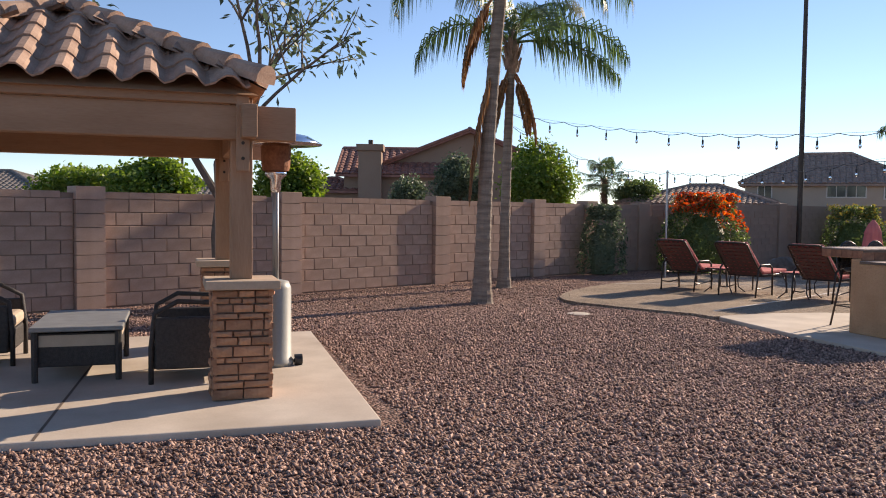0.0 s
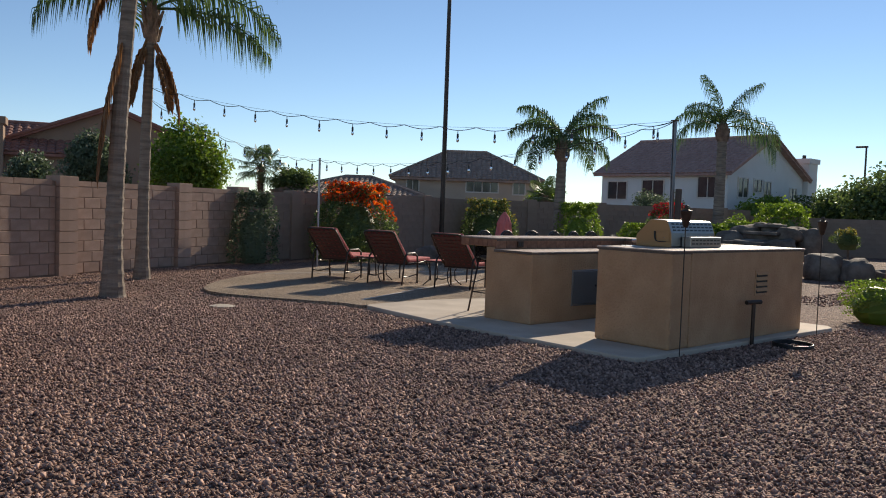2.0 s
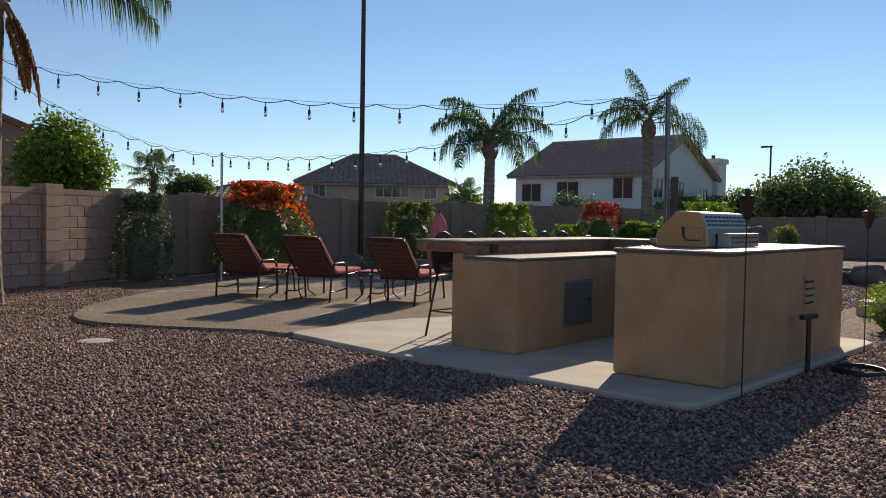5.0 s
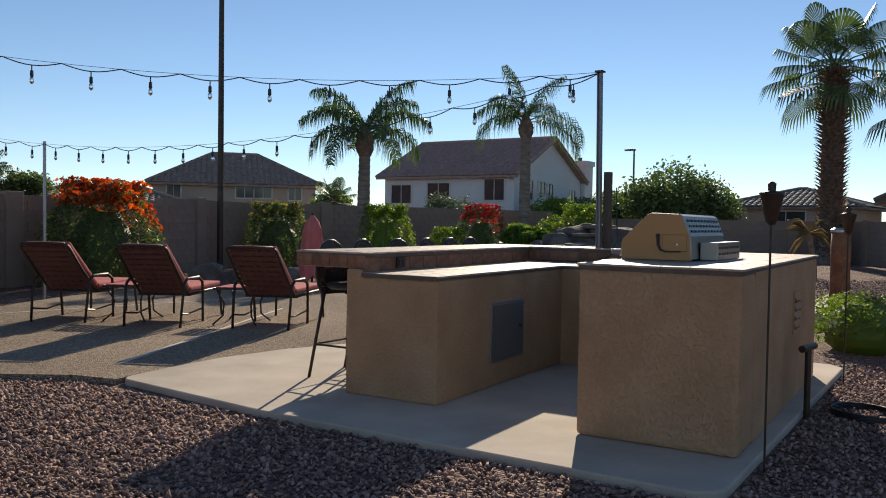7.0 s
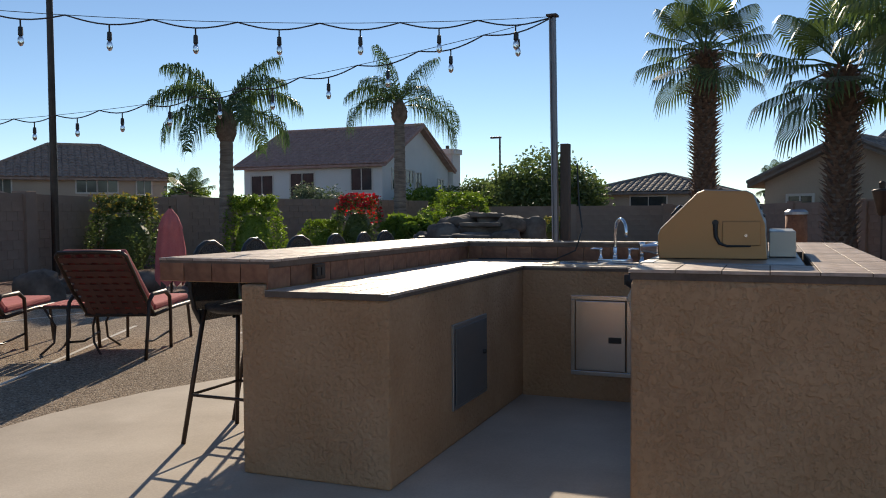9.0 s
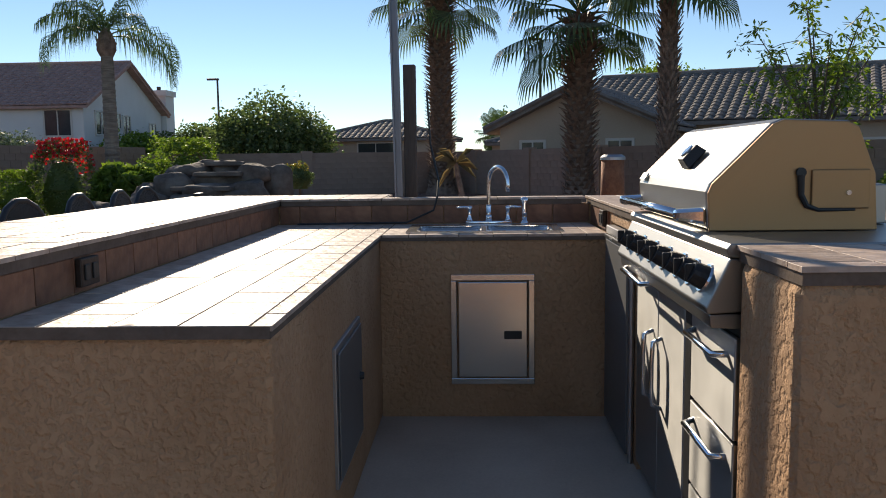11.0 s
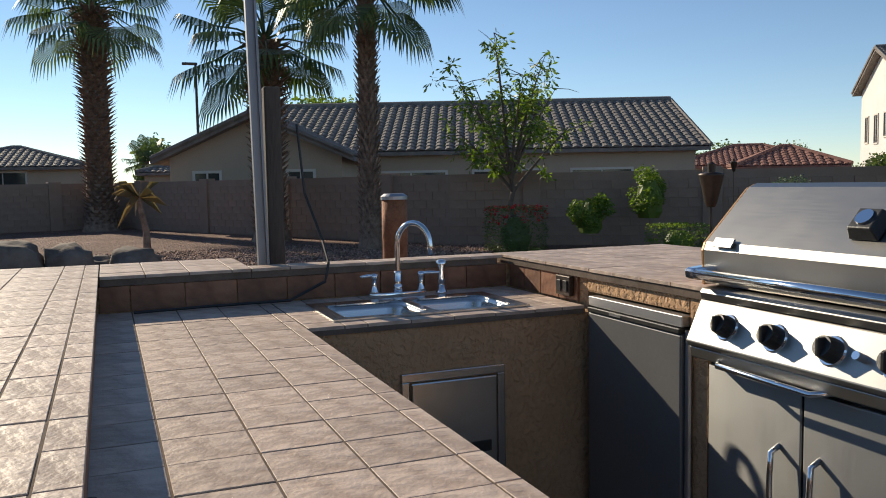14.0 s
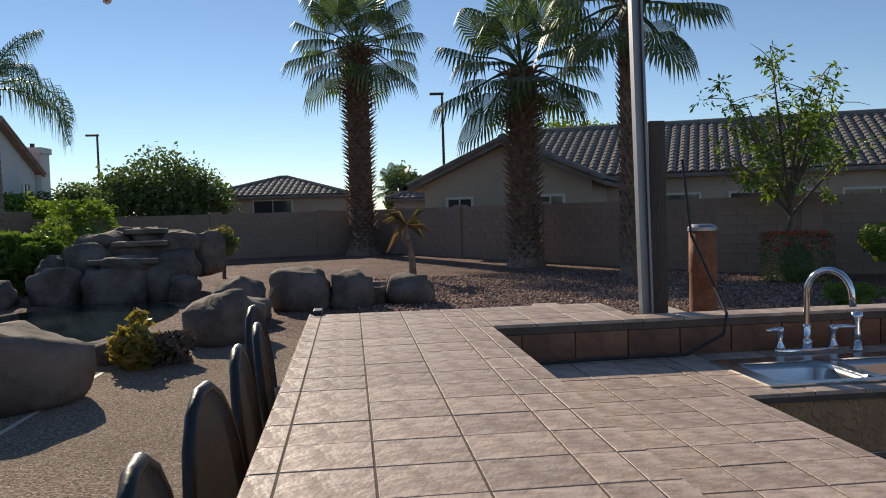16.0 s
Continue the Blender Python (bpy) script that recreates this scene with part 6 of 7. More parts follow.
# ---- patio furniture under the pavilion ----
def wicker_chair(at, rz):
    c = thing("wicker_armchair", at, rz, "dark wicker armchair with beige striped cushions", "armchair", "wicker armchairs")
    for s in (-1, 1):
        part("arm_panel", Mb().box(-0.33, 0.33, s * 0.34 - 0.03, s * 0.34 + 0.03, 0.12, 0.55), WICKER, c, "", 0.02)
        part("arm_rail", Mb().tube([(-0.36, s * 0.34, 0.06), (-0.35, s * 0.34, 0.5), (-0.22, s * 0.34, 0.66), (0.15, s * 0.34, 0.68), (0.33, s * 0.34, 0.58), (0.36, s * 0.34, 0.3), (0.36, s * 0.34, 0.0)], 0.022, 8), WICKER, c, "", 0, True)
        part("leg", Mb().tube([(-0.35, s * 0.34, 0), (-0.35, s * 0.34, 0.2)], 0.025, 8), WICKER, c)
    part("seat_base", Mb().box(-0.33, 0.35, -0.31, 0.31, 0.12, 0.32), WICKER, c, "", 0.02)
    part("backrest", Mb().hull([(-0.36, -0.31, 0.3), (-0.3, -0.31, 0.3), (-0.3, 0.31, 0.3), (-0.36, 0.31, 0.3)], [(-0.48, -0.28, 0.85), (-0.43, -0.28, 0.85), (-0.43, 0.28, 0.85), (-0.48, 0.28, 0.85)]), WICKER, c, "", 0.02)
    part("seat_cushion", Mb().box(-0.28, 0.36, -0.3, 0.3, 0.325, 0.45), BEIGE_CUSH, c, "beige seat cushion", 0.04)
    part("back_cushion", Mb().hull([(-0.3, -0.29, 0.45), (-0.16, -0.29, 0.45), (-0.16, 0.29, 0.45), (-0.3, 0.29, 0.45)], [(-0.42, -0.27, 0.84), (-0.3, -0.27, 0.84), (-0.3, 0.27, 0.84), (-0.42, 0.27, 0.84)]), BEIGE_CUSH, c, "beige back cushion", 0.04)
    return c


wc = wicker_chair((0.56, 8.18, 0.05), 180)
copy_thing(wc, pose(-1.37, 9.32, 0.05, 0, 0, 0))
tb_ = thing("coffee_table", (-0.386, 8.7, 0.05), 0, "dark wicker coffee table with grey stone top", "coffee table")
part("tabletop", Mb().box(-0.36, 0.36, -0.62, 0.62, 0.42, 0.46), STONE_TOP, tb_, "grey stone tabletop", 0.01)
part("apron", Mb().box(-0.31, 0.31, -0.55, 0.55, 0.12, 0.4), WICKER, tb_, "", 0.01)
part("tan_band", Mb().box(-0.316, 0.316, -0.556, 0.556, 0.29, 0.385), BEIGE_CUSH, tb_, "tan storage box edge")
for sx in (-1, 1):
    for sy in (-1, 1):
        part("leg", Mb().tube([(sx * 0.32, sy * 0.57, 0), (sx * 0.32, sy * 0.57, 0.42)], [0.025, 0.03], 8), WICKER, tb_)
heat = thing("patio_heater", (1.275, 8.48, 0.05), 0, "grey mushroom patio heater with steel pole", "patio heater")
part("base", Mb().lathe([(0.17, 0), (0.175, 0.04), (0.15, 0.07), (0.145, 0.72), (0.12, 0.78), (0.03, 0.8)], 0, 0, 20), HEATER, heat, "grey cylindrical gas tank housing", 0, True)
part("pole", Mb().tube([(0, 0, 0.78), (0, 0, 1.82)], 0.03, 10), STEEL_V, heat, "", 0, True)
part("collar", Mb().lathe([(0.035, 1.6), (0.05, 1.63), (0.05, 1.72), (0.1, 1.76), (0.1, 1.8)], 0, 0, 16), CHROME, heat, "", 0, True)
part("burner", Mb().lathe([(0.12, 1.8), (0.13, 1.84), (0.14, 2.02), (0.12, 2.04)], 0, 0, 18), RUST, heat, "perforated emitter screen")
part("reflector", Mb().lathe([(0.42, 2.04), (0.425, 2.05), (0.3, 2.12), (0.1, 2.16), (0.02, 2.165)], 0, 0, 28), CHROME, heat, "domed metal heat reflector", 0, True)
part("wheel", Mb().tube([(0.17, -0.06, 0.05), (0.24, -0.06, 0.05)], 0.05, 12), BLACK, heat)

# ---- chaise lounges ----
def lounger(at, rz):
    c = thing("chaise_lounge", at, rz, "bronze metal chaise lounge with red strap back and cushion", "chaise lounge", "chaise lounges by the pool")
    bx, bz = (0.38, 0.36), (-0.32, 0.98)
    for s in (-1, 1):
        part("frame_rail", Mb().tube([(0.36, s * 0.31, 0.36), (1.0, s * 0.31, 0.37), (1.5, s * 0.31, 0.36), (1.56, s * 0.28, 0.34)], 0.018, 8), BRONZE, c, "", 0, True)
        part("back_rail", Mb().tube([(0.38, s * 0.3, 0.36), (0.05, s * 0.3, 0.62), (-0.27, s * 0.29, 0.93), (-0.3, s * 0.26, 0.96)], 0.017, 8), BRONZE, c, "", 0, True)
        part("armrest", Mb().tube([(0.02, s * 0.34, 0.0), (0.06, s * 0.35, 0.3), (0.1, s * 0.35, 0.5), (0.2, s * 0.35, 0.565), (0.55, s * 0.35, 0.56), (0.68, s * 0.35, 0.5), (0.7, s * 0.35, 0.36), (0.73, s * 0.34, 0.0)], [0.016, 0.016, 0.017, 0.02, 0.022, 0.018, 0.016, 0.016], 8), BRONZE, c, "", 0, True)
        part("leg", Mb().tube([(1.4, s * 0.31, 0.36), (1.44, s * 0.33, 0.0)], 0.016, 8), BRONZE, c)
        part("brace", Mb().tube([(0.05, s * 0.33, 0.16), (0.3, s * 0.31, 0.13), (0.72, s * 0.33, 0.16)], 0.011, 6), BRONZE, c)
    part("cross_bar", Mb().tube([(-0.3, -0.26, 0.96), (-0.305, 0, 0.965), (-0.3, 0.26, 0.96)], 0.017, 8), BRONZE, c, "", 0, True)
    part("cross_bar", Mb().tube([(0.36, -0.31, 0.36), (0.36, 0.31, 0.36)], 0.016, 8), BRONZE, c)
    for i in range(9):
        k = (i + 0.6) / 9.4
        x, z = 0.38 + (-0.28 - 0.38) * k, 0.36 + (0.94 - 0.36) * k
        part("strap", Mb().hull([(x, -0.29, z - 0.02), (x + 0.006, -0.29, z - 0.018), (x - 0.038, -0.29, z + 0.026), (x - 0.044, -0.29, z + 0.024)], [(x, 0.29, z - 0.02), (x + 0.006, 0.29, z - 0.018), (x - 0.038, 0.29, z + 0.026), (x - 0.044, 0.29, z + 0.024)]), SLING, c)
    for i in range(6):
        y = -0.24 + 0.096 * i
        part("strap", Mb().hull([(0.36, y - 0.022, 0.365), (0.36, y + 0.022, 0.365), (0.354, y + 0.022, 0.36), (0.354, y - 0.022, 0.36)], [(-0.28, y - 0.02, 0.945), (-0.28, y + 0.02, 0.945), (-0.286, y + 0.02, 0.94), (-0.286, y - 0.02, 0.94)]), SLING, c)
    part("back_cushion", Mb().hull([(0.42, -0.285, 0.4), (0.42, 0.285, 0.4), (0.47, 0.285, 0.45), (0.47, -0.285, 0.45)], [(-0.235, -0.27, 0.955), (-0.235, 0.27, 0.955), (-0.185, 0.27, 0.99), (-0.185, -0.27, 0.99)]), CUSHION, c, "faded red back cushion", 0.02)
    part("seat_cushion", Mb().box(0.46, 1.52, -0.285, 0.285, 0.385, 0.45), CUSHION, c, "faded red seat cushion", 0.02)
    return c


l1 = lounger((9.47, 14.29, 0.046), 28)
copy_thing(l1, pose(9.88, 13.07, 0.046, 0, 0, 28))
copy_thing(l1, pose(10.52, 11.96, 0.046, 0, 0, 24))
st_ = thing("side_table", (10.26, 13.9, 0.046), 28, "small red-brown slatted metal side table", "side table", "side tables between lounges")
for i in range(6):
    part("slat", Mb().box(-0.25, 0.25, -0.25 + i * 0.085, -0.18 + i * 0.085, 0.44, 0.455), CUSHION, st_, "", 0.004)
part("top_frame", Mb().tube([(-0.26, -0.27, 0.435), (0.26, -0.27, 0.435), (0.26, 0.27, 0.435), (-0.26, 0.27, 0.435), (-0.26, -0.27, 0.435)], 0.012, 6), BRONZE, st_)
for sx in (-1, 1):
    for sy in (-1, 1):
        part("leg", Mb().tube([(sx * 0.24, sy * 0.24, 0.43), (sx * 0.17, sy * 0.17, 0.25), (sx * 0.18, sy * 0.18, 0.1), (sx * 0.27, sy * 0.27, 0.0)], 0.011, 6), BRONZE, st_, "", 0, True)
copy_thing(st_, pose(10.88, 12.62, 0.046, 0, 0, 26))

# ---- bar stools ----
def bar_stool(at, rz):
    c = thing("bar_stool", at, rz, "black metal bar stool with rounded wire back", "bar stool", "bar stools at the counter")
    for sx in (-1, 1):
        for sy in (-1, 1):
            part("leg", Mb().tube([(sx * 0.15, sy * 0.15, 0.74), (sx * 0.24, sy * 0.24, 0.0)], 0.013, 8), BRONZE, c, "", 0, True)
    part("foot_ring", Mb().tube([(0.21, 0.21, 0.27), (-0.21, 0.21, 0.27), (-0.21, -0.21, 0.27), (0.21, -0.21, 0.27), (0.21, 0.21, 0.27)], 0.009, 6), BRONZE, c)
    part("seat", Mb().lathe([(0.17, 0.72), (0.21, 0.74), (0.21, 0.765), (0.15, 0.775)], 0, 0, 20), MESHB, c, "black mesh seat", 0, True)
    fr_ = [(0.2 * math.cos(radians(a)), 0.2 + 0.03 * math.sin(radians(a)), 0.84 + 0.27 * math.sin(radians(a))) for a in range(-40, 221, 20)]
    part("back_frame", Mb().tube([(0.17, 0.17, 0.74)] + fr_ + [(-0.17, 0.17, 0.74)], 0.014, 8), BLACK, c, "", 0, True)
    bk = Mb()
    ring = [(0.19 * math.cos(radians(a)), 0.19 + 0.03 * math.sin(radians(a)), 0.84 + 0.26 * math.sin(radians(a))) for a in range(-40, 221, 13)]
    bk.hull(ring, [(x, y + 0.004, z) for x, y, z in ring])
    part("backrest", bk, SHEER, c, "see-through black mesh backrest")
    return c


bs = bar_stool((8.9, 9.29, 0.05), 0)
for x, y, r in ((9.46, 9.38, 4), (9.97, 9.39, -4), (10.51, 9.4, 3), (10.98, 9.41, 5), (11.5, 9.5, -3)):
    copy_thing(bs, pose(x, y, 0.05, 0, 0, r))

# ---- closed umbrella ----
um = thing("patio_umbrella", (15.06, 15.2, 0.0), 0, "closed faded pink patio umbrella by the pool", "umbrella")
part("pole", Mb().tube([(0, 0, 0.0), (0, 0, 1.46)], 0.02, 8), BRONZE, um)
fold = Mb()
for i, (r_, z) in enumerate([(0.2, 0.28), (0.21, 0.4), (0.19, 0.8), (0.15, 1.1), (0.16, 1.12), (0.1, 1.3), (0.02, 1.42)]):
    fold.v += [((r_ * (1 + 0.16 * math.cos(8 * a))) * math.cos(a), (r_ * (1 + 0.16 * math.cos(8 * a))) * math.sin(a), z + (0.05 * math.cos(8 * a) if i == 0 else 0)) for a in [j * math.pi / 16 for j in range(32)]]
fold.f = [(i * 32 + j, i * 32 + (j + 1) % 32, (i + 1) * 32 + (j + 1) % 32, (i + 1) * 32 + j) for i in range(6) for j in range(32)]
part("canopy", fold, UMBRELLA, um, "folded pink canvas canopy", 0, True)

# ---- string lights and their poles ----
sp = thing("string_light_pole", (11.18, 17.33, 0), 0, "thin pale metal pole for string lights", "pole")
part("pole", Mb().tube([(0, 0, -0.05), (0, 0, 2.5)], 0.025, 8), GALV, sp)
cp_ = thing("string_light_post", (11.405, 8.15, ZS), 0, "galvanised channel post carrying string lights above the counter", "pole")
PTOP = ZB + 1.75 - ZS


def leaning(x0, x1, y0, y1, z1, dx=0.02, dy=0.045):
    """An upright strip from the slab to z1, leaning a little."""
    k = z1 / PTOP
    return Mb().hull([(x0, y0, 0), (x1, y0, 0), (x1, y1, 0), (x0, y1, 0)], [(x0 + dx * k, y0 + dy * k, z1), (x1 + dx * k, y0 + dy * k, z1), (x1 + dx * k, y1 + dy * k, z1), (x0 + dx * k, y1 + dy * k, z1)])


part("channel", leaning(-0.01, 0.022, -0.022, 0.022, PTOP), ZINC, cp_, "", 0.003)
for s in (-1, 1):
    part("flange", leaning(-0.03, -0.011, s * 0.018 - 0.005, s * 0.018 + 0.005, PTOP - 0.01), ZINC, cp_)
part("top_plate", Mb().box(-0.03, 0.06, 0.005, 0.085, PTOP, PTOP + 0.015), OLDWOOD, cp_)
wp = solo("wooden_post", Mb().box(-0.035, 0.035, -0.035, 0.035, 0, 0.76 + ZB - ZS), OLDWOOD, "dark weathered wooden post standing behind the tiled ledge", "post", bevel=0.006, at=pose(11.462, 8.102, ZS))
solo("power_cord", Mb().tube([(11.43, 8.0, ZB + 0.6), (11.4, 7.98, ZB + 0.3), (11.3, 7.93, ZB + 0.1), (11.19, 7.93, ZB + 0.01), (11.17, 7.95, ZC + 0.08), (11.16, 8.1, ZC + 0.012), (11.14, 8.45, ZC + 0.012), (11.1, 8.7, ZC + 0.012)], 0.006, 6), WIRE, "black power cord running down from the post", "cord")


def light_string(a, b, sag, n, label):
    a, b = Vector(a), Vector(b)
    s = thing("string_light", tuple(a), 0, label, "string lights")
    pts = []
    total = n * 8
    for i in range(total + 1):
        k = i / total
        p = a.lerp(b, k) - Vector((0, 0, sag * 4 * k * (1 - k) + 0.05 * abs(math.sin(math.pi * k * n))))
        pts.append(p - a)
    part("cable", Mb().tube(pts, 0.006, 5), WIRE, s)
    sup = [a.lerp(b, i / 24) - Vector((0, 0, sag * 4 * (i / 24) * (1 - i / 24))) - a for i in range(25)]
    part("support_wire", Mb().tube(sup, 0.003, 4), WIRE, s)
    for i in range(n):
        k = (i + 0.5) / n
        p = pts[int(k * total)]
        so = part("socket", Mb().lathe([(0.006, p.z), (0.006, p.z - 0.05), (0.016, p.z - 0.055), (0.018, p.z - 0.11), (0.014, p.z - 0.115)], p.x, p.y, 8), BLACK, s)
        bu = part("bulb", Mb().lathe([(0.012, p.z - 0.115), (0.022, p.z - 0.14), (0.022, p.z - 0.165), (0.012, p.z - 0.185), (0.003, p.z - 0.19)], p.x, p.y, 10), BULB, so, "clear glass bulb", 0, True)
    return s


P_TOP = (11.42, 8.19, ZB + 1.75)
light_string((6.66, 15.85, 3.42), P_TOP, 0.34, 15, "drooping string of clear bulbs from palm to post")
light_string((11.18, 17.33, 2.46), P_TOP, 0.3, 16, "drooping string of clear bulbs between two poles")
light_string((6.66, 15.88, 3.22), (11.18, 17.33, 2.46), 0.25, 9, "drooping string of clear bulbs from palm to pole")

# ---- torches, pipes, vent stack ----
def torch(at, h):
    t = thing("tiki_torch", at, 0, "dark metal garden torch on a thin stake", "torch", "garden torches")
    part("stake", Mb().tube([(0, 0, -0.05), (0, 0, h - 0.2)], 0.006, 8), BRONZE, t)
    part("cup", Mb().lathe([(0.02, h - 0.22), (0.03, h - 0.2), (0.062, h - 0.06), (0.066, h - 0.05), (0.03, h - 0.04)], 0, 0, 14), BRONZE, t, "", 0, True)
    part("cap", Mb().lathe([(0.02, h - 0.04), (0.022, h), (0.01, h + 0.01)], 0, 0, 10), BRONZE, t)
    return t


torch((8.26, 5.92, 0.0), 1.56)
torch((11.3, 5.9, 0.0), 1.5)
torch((19.78, -1.35, 0.0), 1.75)
vp = thing("standpipe", (9.78, 5.95, 0.0), 0, "rusty steel tee standpipe with valve beside the island", "pipe")
part("riser", Mb().tube([(0, 0, -0.05), (0, 0, 0.5)], 0.022, 10), BRONZE, vp)
part("tee", Mb().tube([(-0.13, 0.02, 0.5), (0.12, -0.02, 0.5)], 0.025, 10), BRONZE, vp)
rp = thing("vent_stack", (15.1, 6.42, 0), 0, "rusted copper-coloured pipe stack with pale cap", "pipe stack")
part("riser", Mb().lathe([(0.125, -0.03), (0.125, 0.5), (0.12, 0.52), (0.115, 0.9), (0.12, 0.92), (0.115, 1.28)], 0, 0, 18), RUST, rp, "", 0, True)
part("cap", Mb().lathe([(0.125, 1.28), (0.125, 1.31), (0.09, 1.335)], 0, 0, 18), GALV, rp)
part("elbow", Mb().tube([(0.0, -0.08, 0.3), (0.02, -0.2, 0.32), (0.03, -0.26, 0.25), (0.03, -0.27, 0.0)], 0.055, 10), RUST, rp)
hose = []
for i in range(46):
    a = i * 0.5
    hose.append((10.1 + (0.24 + 0.02 * math.sin(i)) * math.cos(a), 5.62 + 0.22 * math.sin(a), 0.012 + 0.0009 * i))
solo("garden_hose", Mb().tube(hose, 0.009, 6), BLACK, "coiled dark garden hose lying on gravel", "hose", smooth=True)
solo("small_box", Mb().box(-0.05, 0.05, -0.02, 0.02, 0, 0.02), BLACK, "small black gadget on the bar corner", "gadget", bevel=0.004, at=pose(11.76, 9.49, ZB))
solo("stepping_cover", Mb().lathe([(0.17, -0.02), (0.17, 0.02), (0.12, 0.03)], 6.03, 11.62, 16), CONCRETE, "round pale concrete valve cover in gravel", "cover", smooth=False)
solo("planter_edging", Mb().box(14.6, 19.0, 5.3, 5.6, -0.05, 0.14), CONCRETE, "low pale concrete step behind the island", "step", bevel=0.02)
solo("planter_edging", Mb().box(15.3, 19.4, 6.75, 7.1, -0.05, 0.2), CONCRETE, "low pale concrete ledge behind the island", "step", bevel=0.02)

# ---- boulders and rock waterfall ----
def boulder(at, r, label, seed, group="boulders"):
    rr = random.Random(seed)
    m = Mb()
    n1, n2 = 18, 12
    off = Vector((rr.uniform(0, 50), rr.uniform(0, 50), rr.uniform(0, 50)))
    for i in range(n2 + 1):
        th = math.pi * i / n2
        for j in range(n1):
            ph = 2 * math.pi * j / n1
            d = Vector((math.sin(th) * math.cos(ph), math.sin(th) * math.sin(ph), math.cos(th)))
            q = Vector([math.copysign(abs(c) ** 0.72, c) for c in d])
            f = 0.86 + 0.3 * noise.noise(d * 1.3 + off) + 0.12 * noise.noise(d * 3.1 + off)
            m.v.append((q.x * r[0] * f, q.y * r[1] * f, q.z * r[2] * f))
    m.f = [(i * n1 + j, (i + 1) * n1 + j, (i + 1) * n1 + (j + 1) % n1, i * n1 + (j + 1) % n1) for i in range(n2) for j in range(n1)]
    return solo("boulder", m, BOULDER, label, "boulder", group, smooth=True, at=pose(at[0], at[1], at[2], 0, 0, rr.uniform(0, 360)))


for i, (x, y, z, rx, ry, rz_) in enumerate([(15.2, 12.35, 0.3, 0.75, 0.62, 0.48), (18.1, 11.05, 0.28, 0.5, 0.44, 0.42), (21.6, 10.45, 0.24, 0.56, 0.5, 0.44), (21.6, 9.62, 0.22, 0.4, 0.38, 0.42), (21.9, 8.62, 0.17, 0.45, 0.4, 0.34), (22.2, 9.25, 0.12, 0.35, 0.3, 0.25), (19.8, 11.1, 0.18, 0.5, 0.4, 0.24), (20.9, 11.3, 0.25, 0.45, 0.4, 0.42), (17.1, 11.95, 0.12, 0.4, 0.28, 0.2), (17.6, 13.4, 0.1, 0.3, 0.25, 0.15), (14.1, 16.9, 0.2, 0.4, 0.35, 0.35), (16.2, 16.9, 0.12, 0.5, 0.35, 0.25), (17.6, 16.6, 0.12, 0.5, 0.4, 0.25), (15.4, 17.6, 0.1, 0.45, 0.3, 0.2), (18.8, 16.2, 0.14, 0.5, 0.4, 0.28)]):
    boulder((x, y, z), (rx, ry, rz_), "large weathered grey-brown boulder beside the pool", 100 + i)
fall = [(20.4, 13.6, 0.3, 0.7, 0.9, 0.5), (20.6, 12.6, 0.3, 0.6, 0.6, 0.5), (20.5, 14.8, 0.3, 0.7, 0.7, 0.5), (21.0, 13.3, 0.62, 0.7, 1.1, 0.32), (21.2, 14.4, 0.75, 0.6, 0.6, 0.42), (21.1, 12.4, 0.6, 0.6, 0.55, 0.42), (21.6, 13.2, 0.95, 0.5, 0.9, 0.25), (21.9, 14.1, 1.1, 0.55, 0.5, 0.3), (21.8, 12.5, 1.05, 0.5, 0.5, 0.33), (22.2, 13.3, 1.22, 0.5, 0.5, 0.25), (22.4, 14.6, 0.9, 0.6, 0.6, 0.5), (22.3, 12.0, 0.8, 0.6, 0.5, 0.55), (21.6, 15.2, 0.45, 0.6, 0.5, 0.5), (22.6, 13.9, 1.2, 0.5, 0.4, 0.28), (22.9, 13.0, 0.7, 0.8, 0.9, 0.7), (19.9, 15.9, 0.2, 0.5, 0.45, 0.38), (20.0, 12.0, 0.2, 0.4, 0.35, 0.3)]
for i, (x, y, z, rx, ry, rz_) in enumerate(fall):
    boulder((24.9 + (x - 21.5) * 0.85, 13.95 + (y - 13.5) * 0.85, z * 0.95), (rx * 0.8, ry * 0.8, rz_ * 0.9), "grey rock of the stacked pool waterfall", 140 + i, "waterfall rocks")
for i, (x, y, z, ly) in enumerate([(24.1, 13.85, 0.74, 0.65), (24.75, 13.72, 1.04, 0.52), (25.3, 13.78, 1.27, 0.42)]):
    solo("waterfall_shelf", Mb().box(-0.32, 0.3, -ly, ly, -0.05, 0.05), BOULDER, "flat pale stone shelf of the rock waterfall", "rock shelf", "waterfall shelves", bevel=0.03, at=pose(x, y, z, 0, 0, 6 * i))

# patio joints: pale strips set in the aggregate
for i, (xa, ya, xb, yb) in enumerate([(8.1, 11.25, 12.4, 13.4), (12.3, 11.9, 16.4, 11.9), (9.0, 15.8, 13.5, 14.9)]):
    d = Vector((xb - xa, yb - ya, 0)).normalized()
    n_ = Vector((-d.y, d.x, 0)) * 0.02
    solo("patio_joint", Mb().prism([(xa - n_.x, ya - n_.y), (xb - n_.x, yb - n_.y), (xb + n_.x, yb + n_.y), (xa + n_.x, ya + n_.y)], 0.04, 0.0495), TRIM, "pale divider strip set in the patio", "joint", kind="structure")
solo("slab_joint", Mb().prism([(-0.46, 6.285), (-0.44, 6.285), (-0.25, 10.56), (-0.27, 10.56)], 0.03, 0.0525), GROUT, "dark control joint in the pavilion pad", "joint", kind="structure")
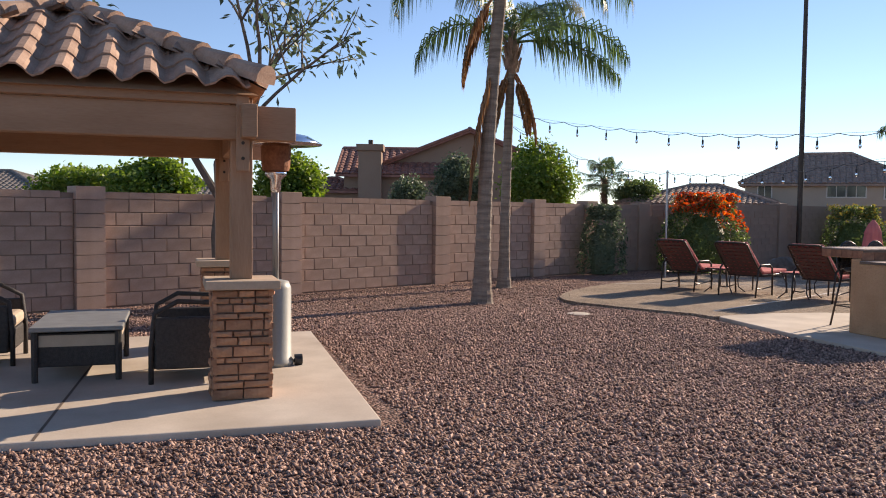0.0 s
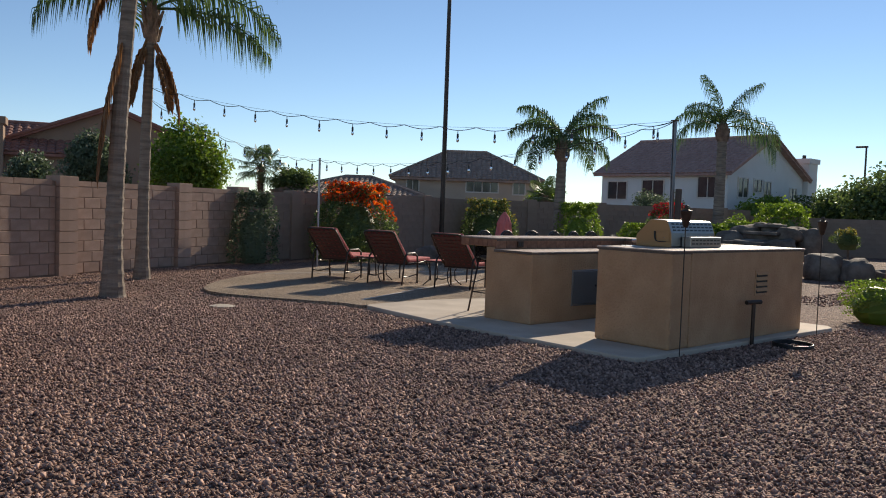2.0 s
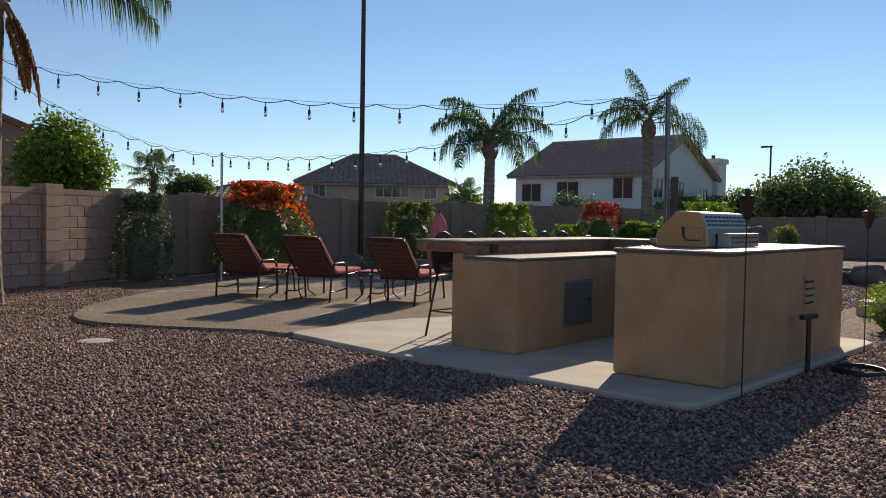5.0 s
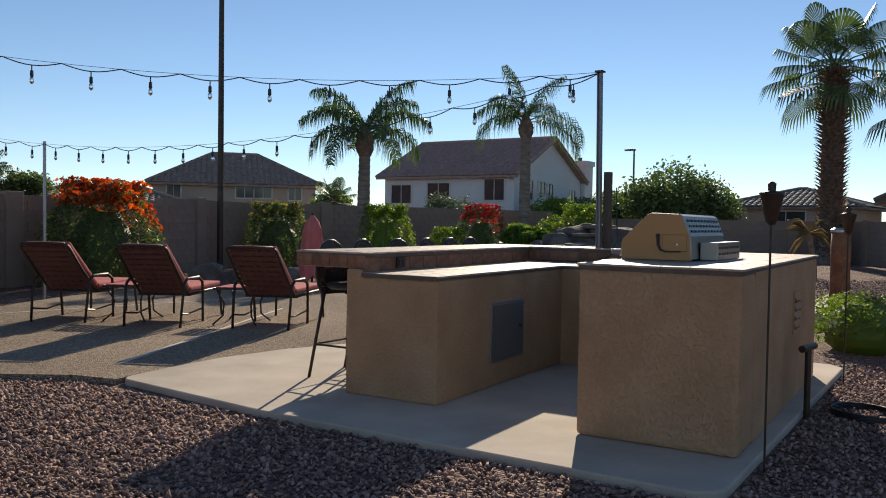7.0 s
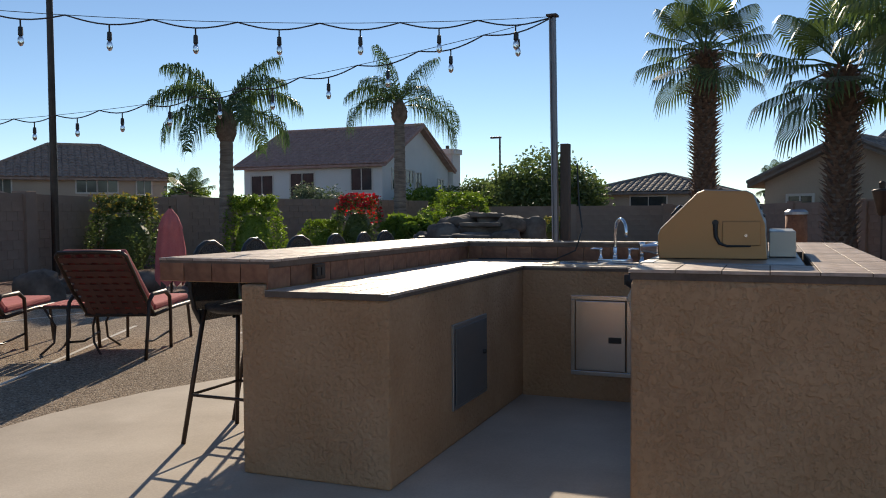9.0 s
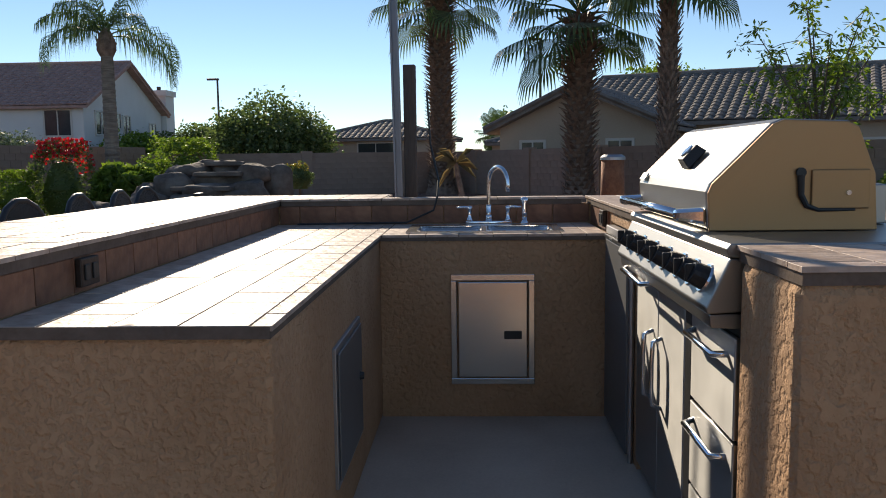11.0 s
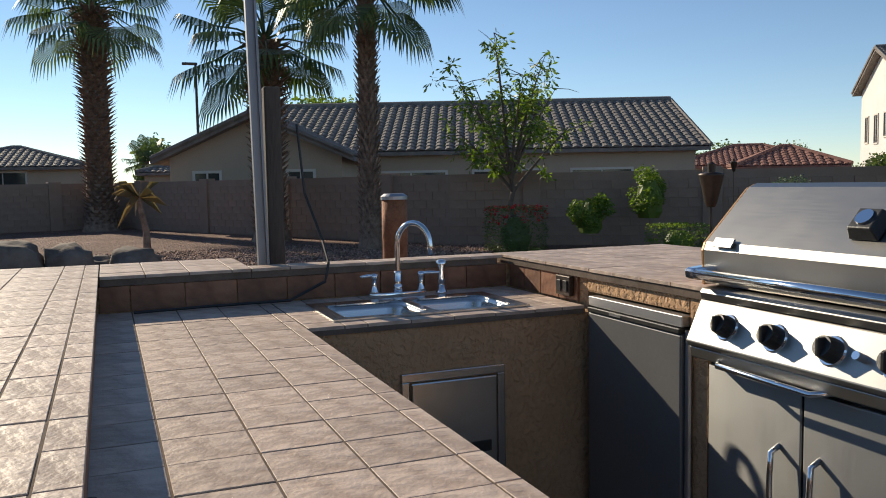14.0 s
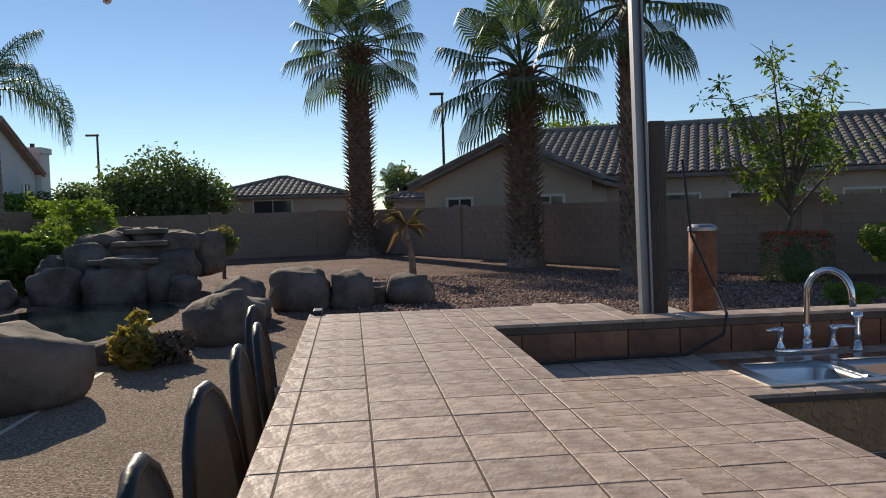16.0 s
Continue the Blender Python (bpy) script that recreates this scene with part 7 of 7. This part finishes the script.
lawn_line = [(12.5, -0.2), (16.0, -0.6), (18.2, -3.2), (16.6, -4.2), (14.0, -8.0), (8.0, -9.0), (8.5, -2.0)]
solo("lawn", Mb().prism(lawn_line, -0.05, 0.03), LAWN, "dry green lawn with a curved edge", "lawn", kind="structure")
lr = np.random.default_rng(4)
lp = np.stack([lr.uniform(12, 18, 26000), lr.uniform(-5, -0.3, 26000), np.full(26000, 0.05)], 1)
ok = (lp[:, 1] > -3.4 - (lp[:, 0] - 18) * -0.6 - 3) & (lp[:, 1] < -0.3 - np.maximum(0, lp[:, 0] - 15.2) * 1.05)
lv, lq = leaf_cloud(lp[ok & (lp[:, 0] < 17.8)], 0.07, 5, 0.18, -1.2)
tagged(joined("grass", lv, lq, LEAF_L), "short dry green grass blades", "grass", kind="stuff")

# ---- loose gravel stones near the walk ----
gr = np.random.default_rng(12)
N = 125000
zone = np.concatenate([np.stack([gr.uniform(-3.0, 7.6, N), gr.uniform(2.6, 12.5, N)], 1), np.stack([gr.uniform(-2.0, 9.0, N // 5), gr.uniform(11.0, 18.0, N // 5)], 1), np.stack([gr.uniform(7.6, 14.0, N // 8), gr.uniform(3.6, 5.95, N // 8)], 1), np.stack([gr.uniform(15.0, 27.0, N // 6), gr.uniform(1.0, 9.5, N // 6)], 1)])
x, y = zone[:, 0], zone[:, 1]
keep = ~((x < 1.96) & (y > 6.22) & (y < 10.64)) & ~((y > 10.6) & (x > np.interp(y, [10.6, 11.5, 12.1, 12.8, 13.2, 13.6, 14.72, 15.95, 17.3], [7.68, 7.33, 6.95, 6.6, 6.55, 6.65, 7.45, 9.0, 11.6])) & (y < 19)) & ~((x > 7.57) & (y > 5.96) & (y < 11.1) & (x < 12.2)) & ~((y > 14.195 + x * 0.5028 - 0.05))
keep &= ~((x > 12.1) & (x < 19.2) & (y > 8.5)) & ~((x > 12.5) & (x < 16.5) & (y > 5.6) & (y < 7.4))
c = np.column_stack([zone[keep], np.zeros(keep.sum())])
n = len(c)
sz = gr.uniform(0.008, 0.023, n) * np.where(c[:, 0] > 14, 1.5, 1.0)
base = np.array([(1, 0, 0), (-0.9, 0.1, 0), (0, 1, 0), (0.1, -0.9, 0), (0.1, 0.1, 0.75), (0, 0, -0.5)])
ang = gr.uniform(0, 2 * np.pi, n)
jit = base[None] * gr.uniform(0.55, 1.35, (n, 6, 1)) + gr.normal(size=(n, 6, 3)) * 0.14
tilt = gr.normal(size=(n, 2)) * 0.45
v = jit * sz[:, None, None]
v[:, :, 2] += v[:, :, 0] * tilt[:, 0:1] + v[:, :, 1] * tilt[:, 1:2]
vx = v[:, :, 0] * np.cos(ang)[:, None] - v[:, :, 1] * np.sin(ang)[:, None]
vy = v[:, :, 0] * np.sin(ang)[:, None] + v[:, :, 1] * np.cos(ang)[:, None]
v = np.stack([vx, vy, v[:, :, 2]], 2) + c[:, None, :] + np.array([0, 0, 0.006])
tri = np.array([(0, 2, 4), (2, 1, 4), (1, 3, 4), (3, 0, 4), (2, 0, 5), (1, 2, 5), (3, 1, 5), (0, 3, 5)])
f = (tri[None] + (np.arange(n) * 6)[:, None, None]).reshape(-1, 3)
gm = bpy.data.meshes.new("gravel_stones")
gm.vertices.add(n * 6)
gm.vertices.foreach_set("co", v.reshape(-1).astype(np.float32))
gm.loops.add(len(f) * 3)
gm.loops.foreach_set("vertex_index", f.reshape(-1).astype(np.int32))
gm.polygons.add(len(f))
gm.polygons.foreach_set("loop_start", np.arange(0, len(f) * 3, 3, dtype=np.int32))
gm.update(calc_edges=True)
gm.materials.append(CHIP)
tagged(new("gravel_stones", gm), "loose reddish brown and grey gravel chips", "gravel", kind="stuff")
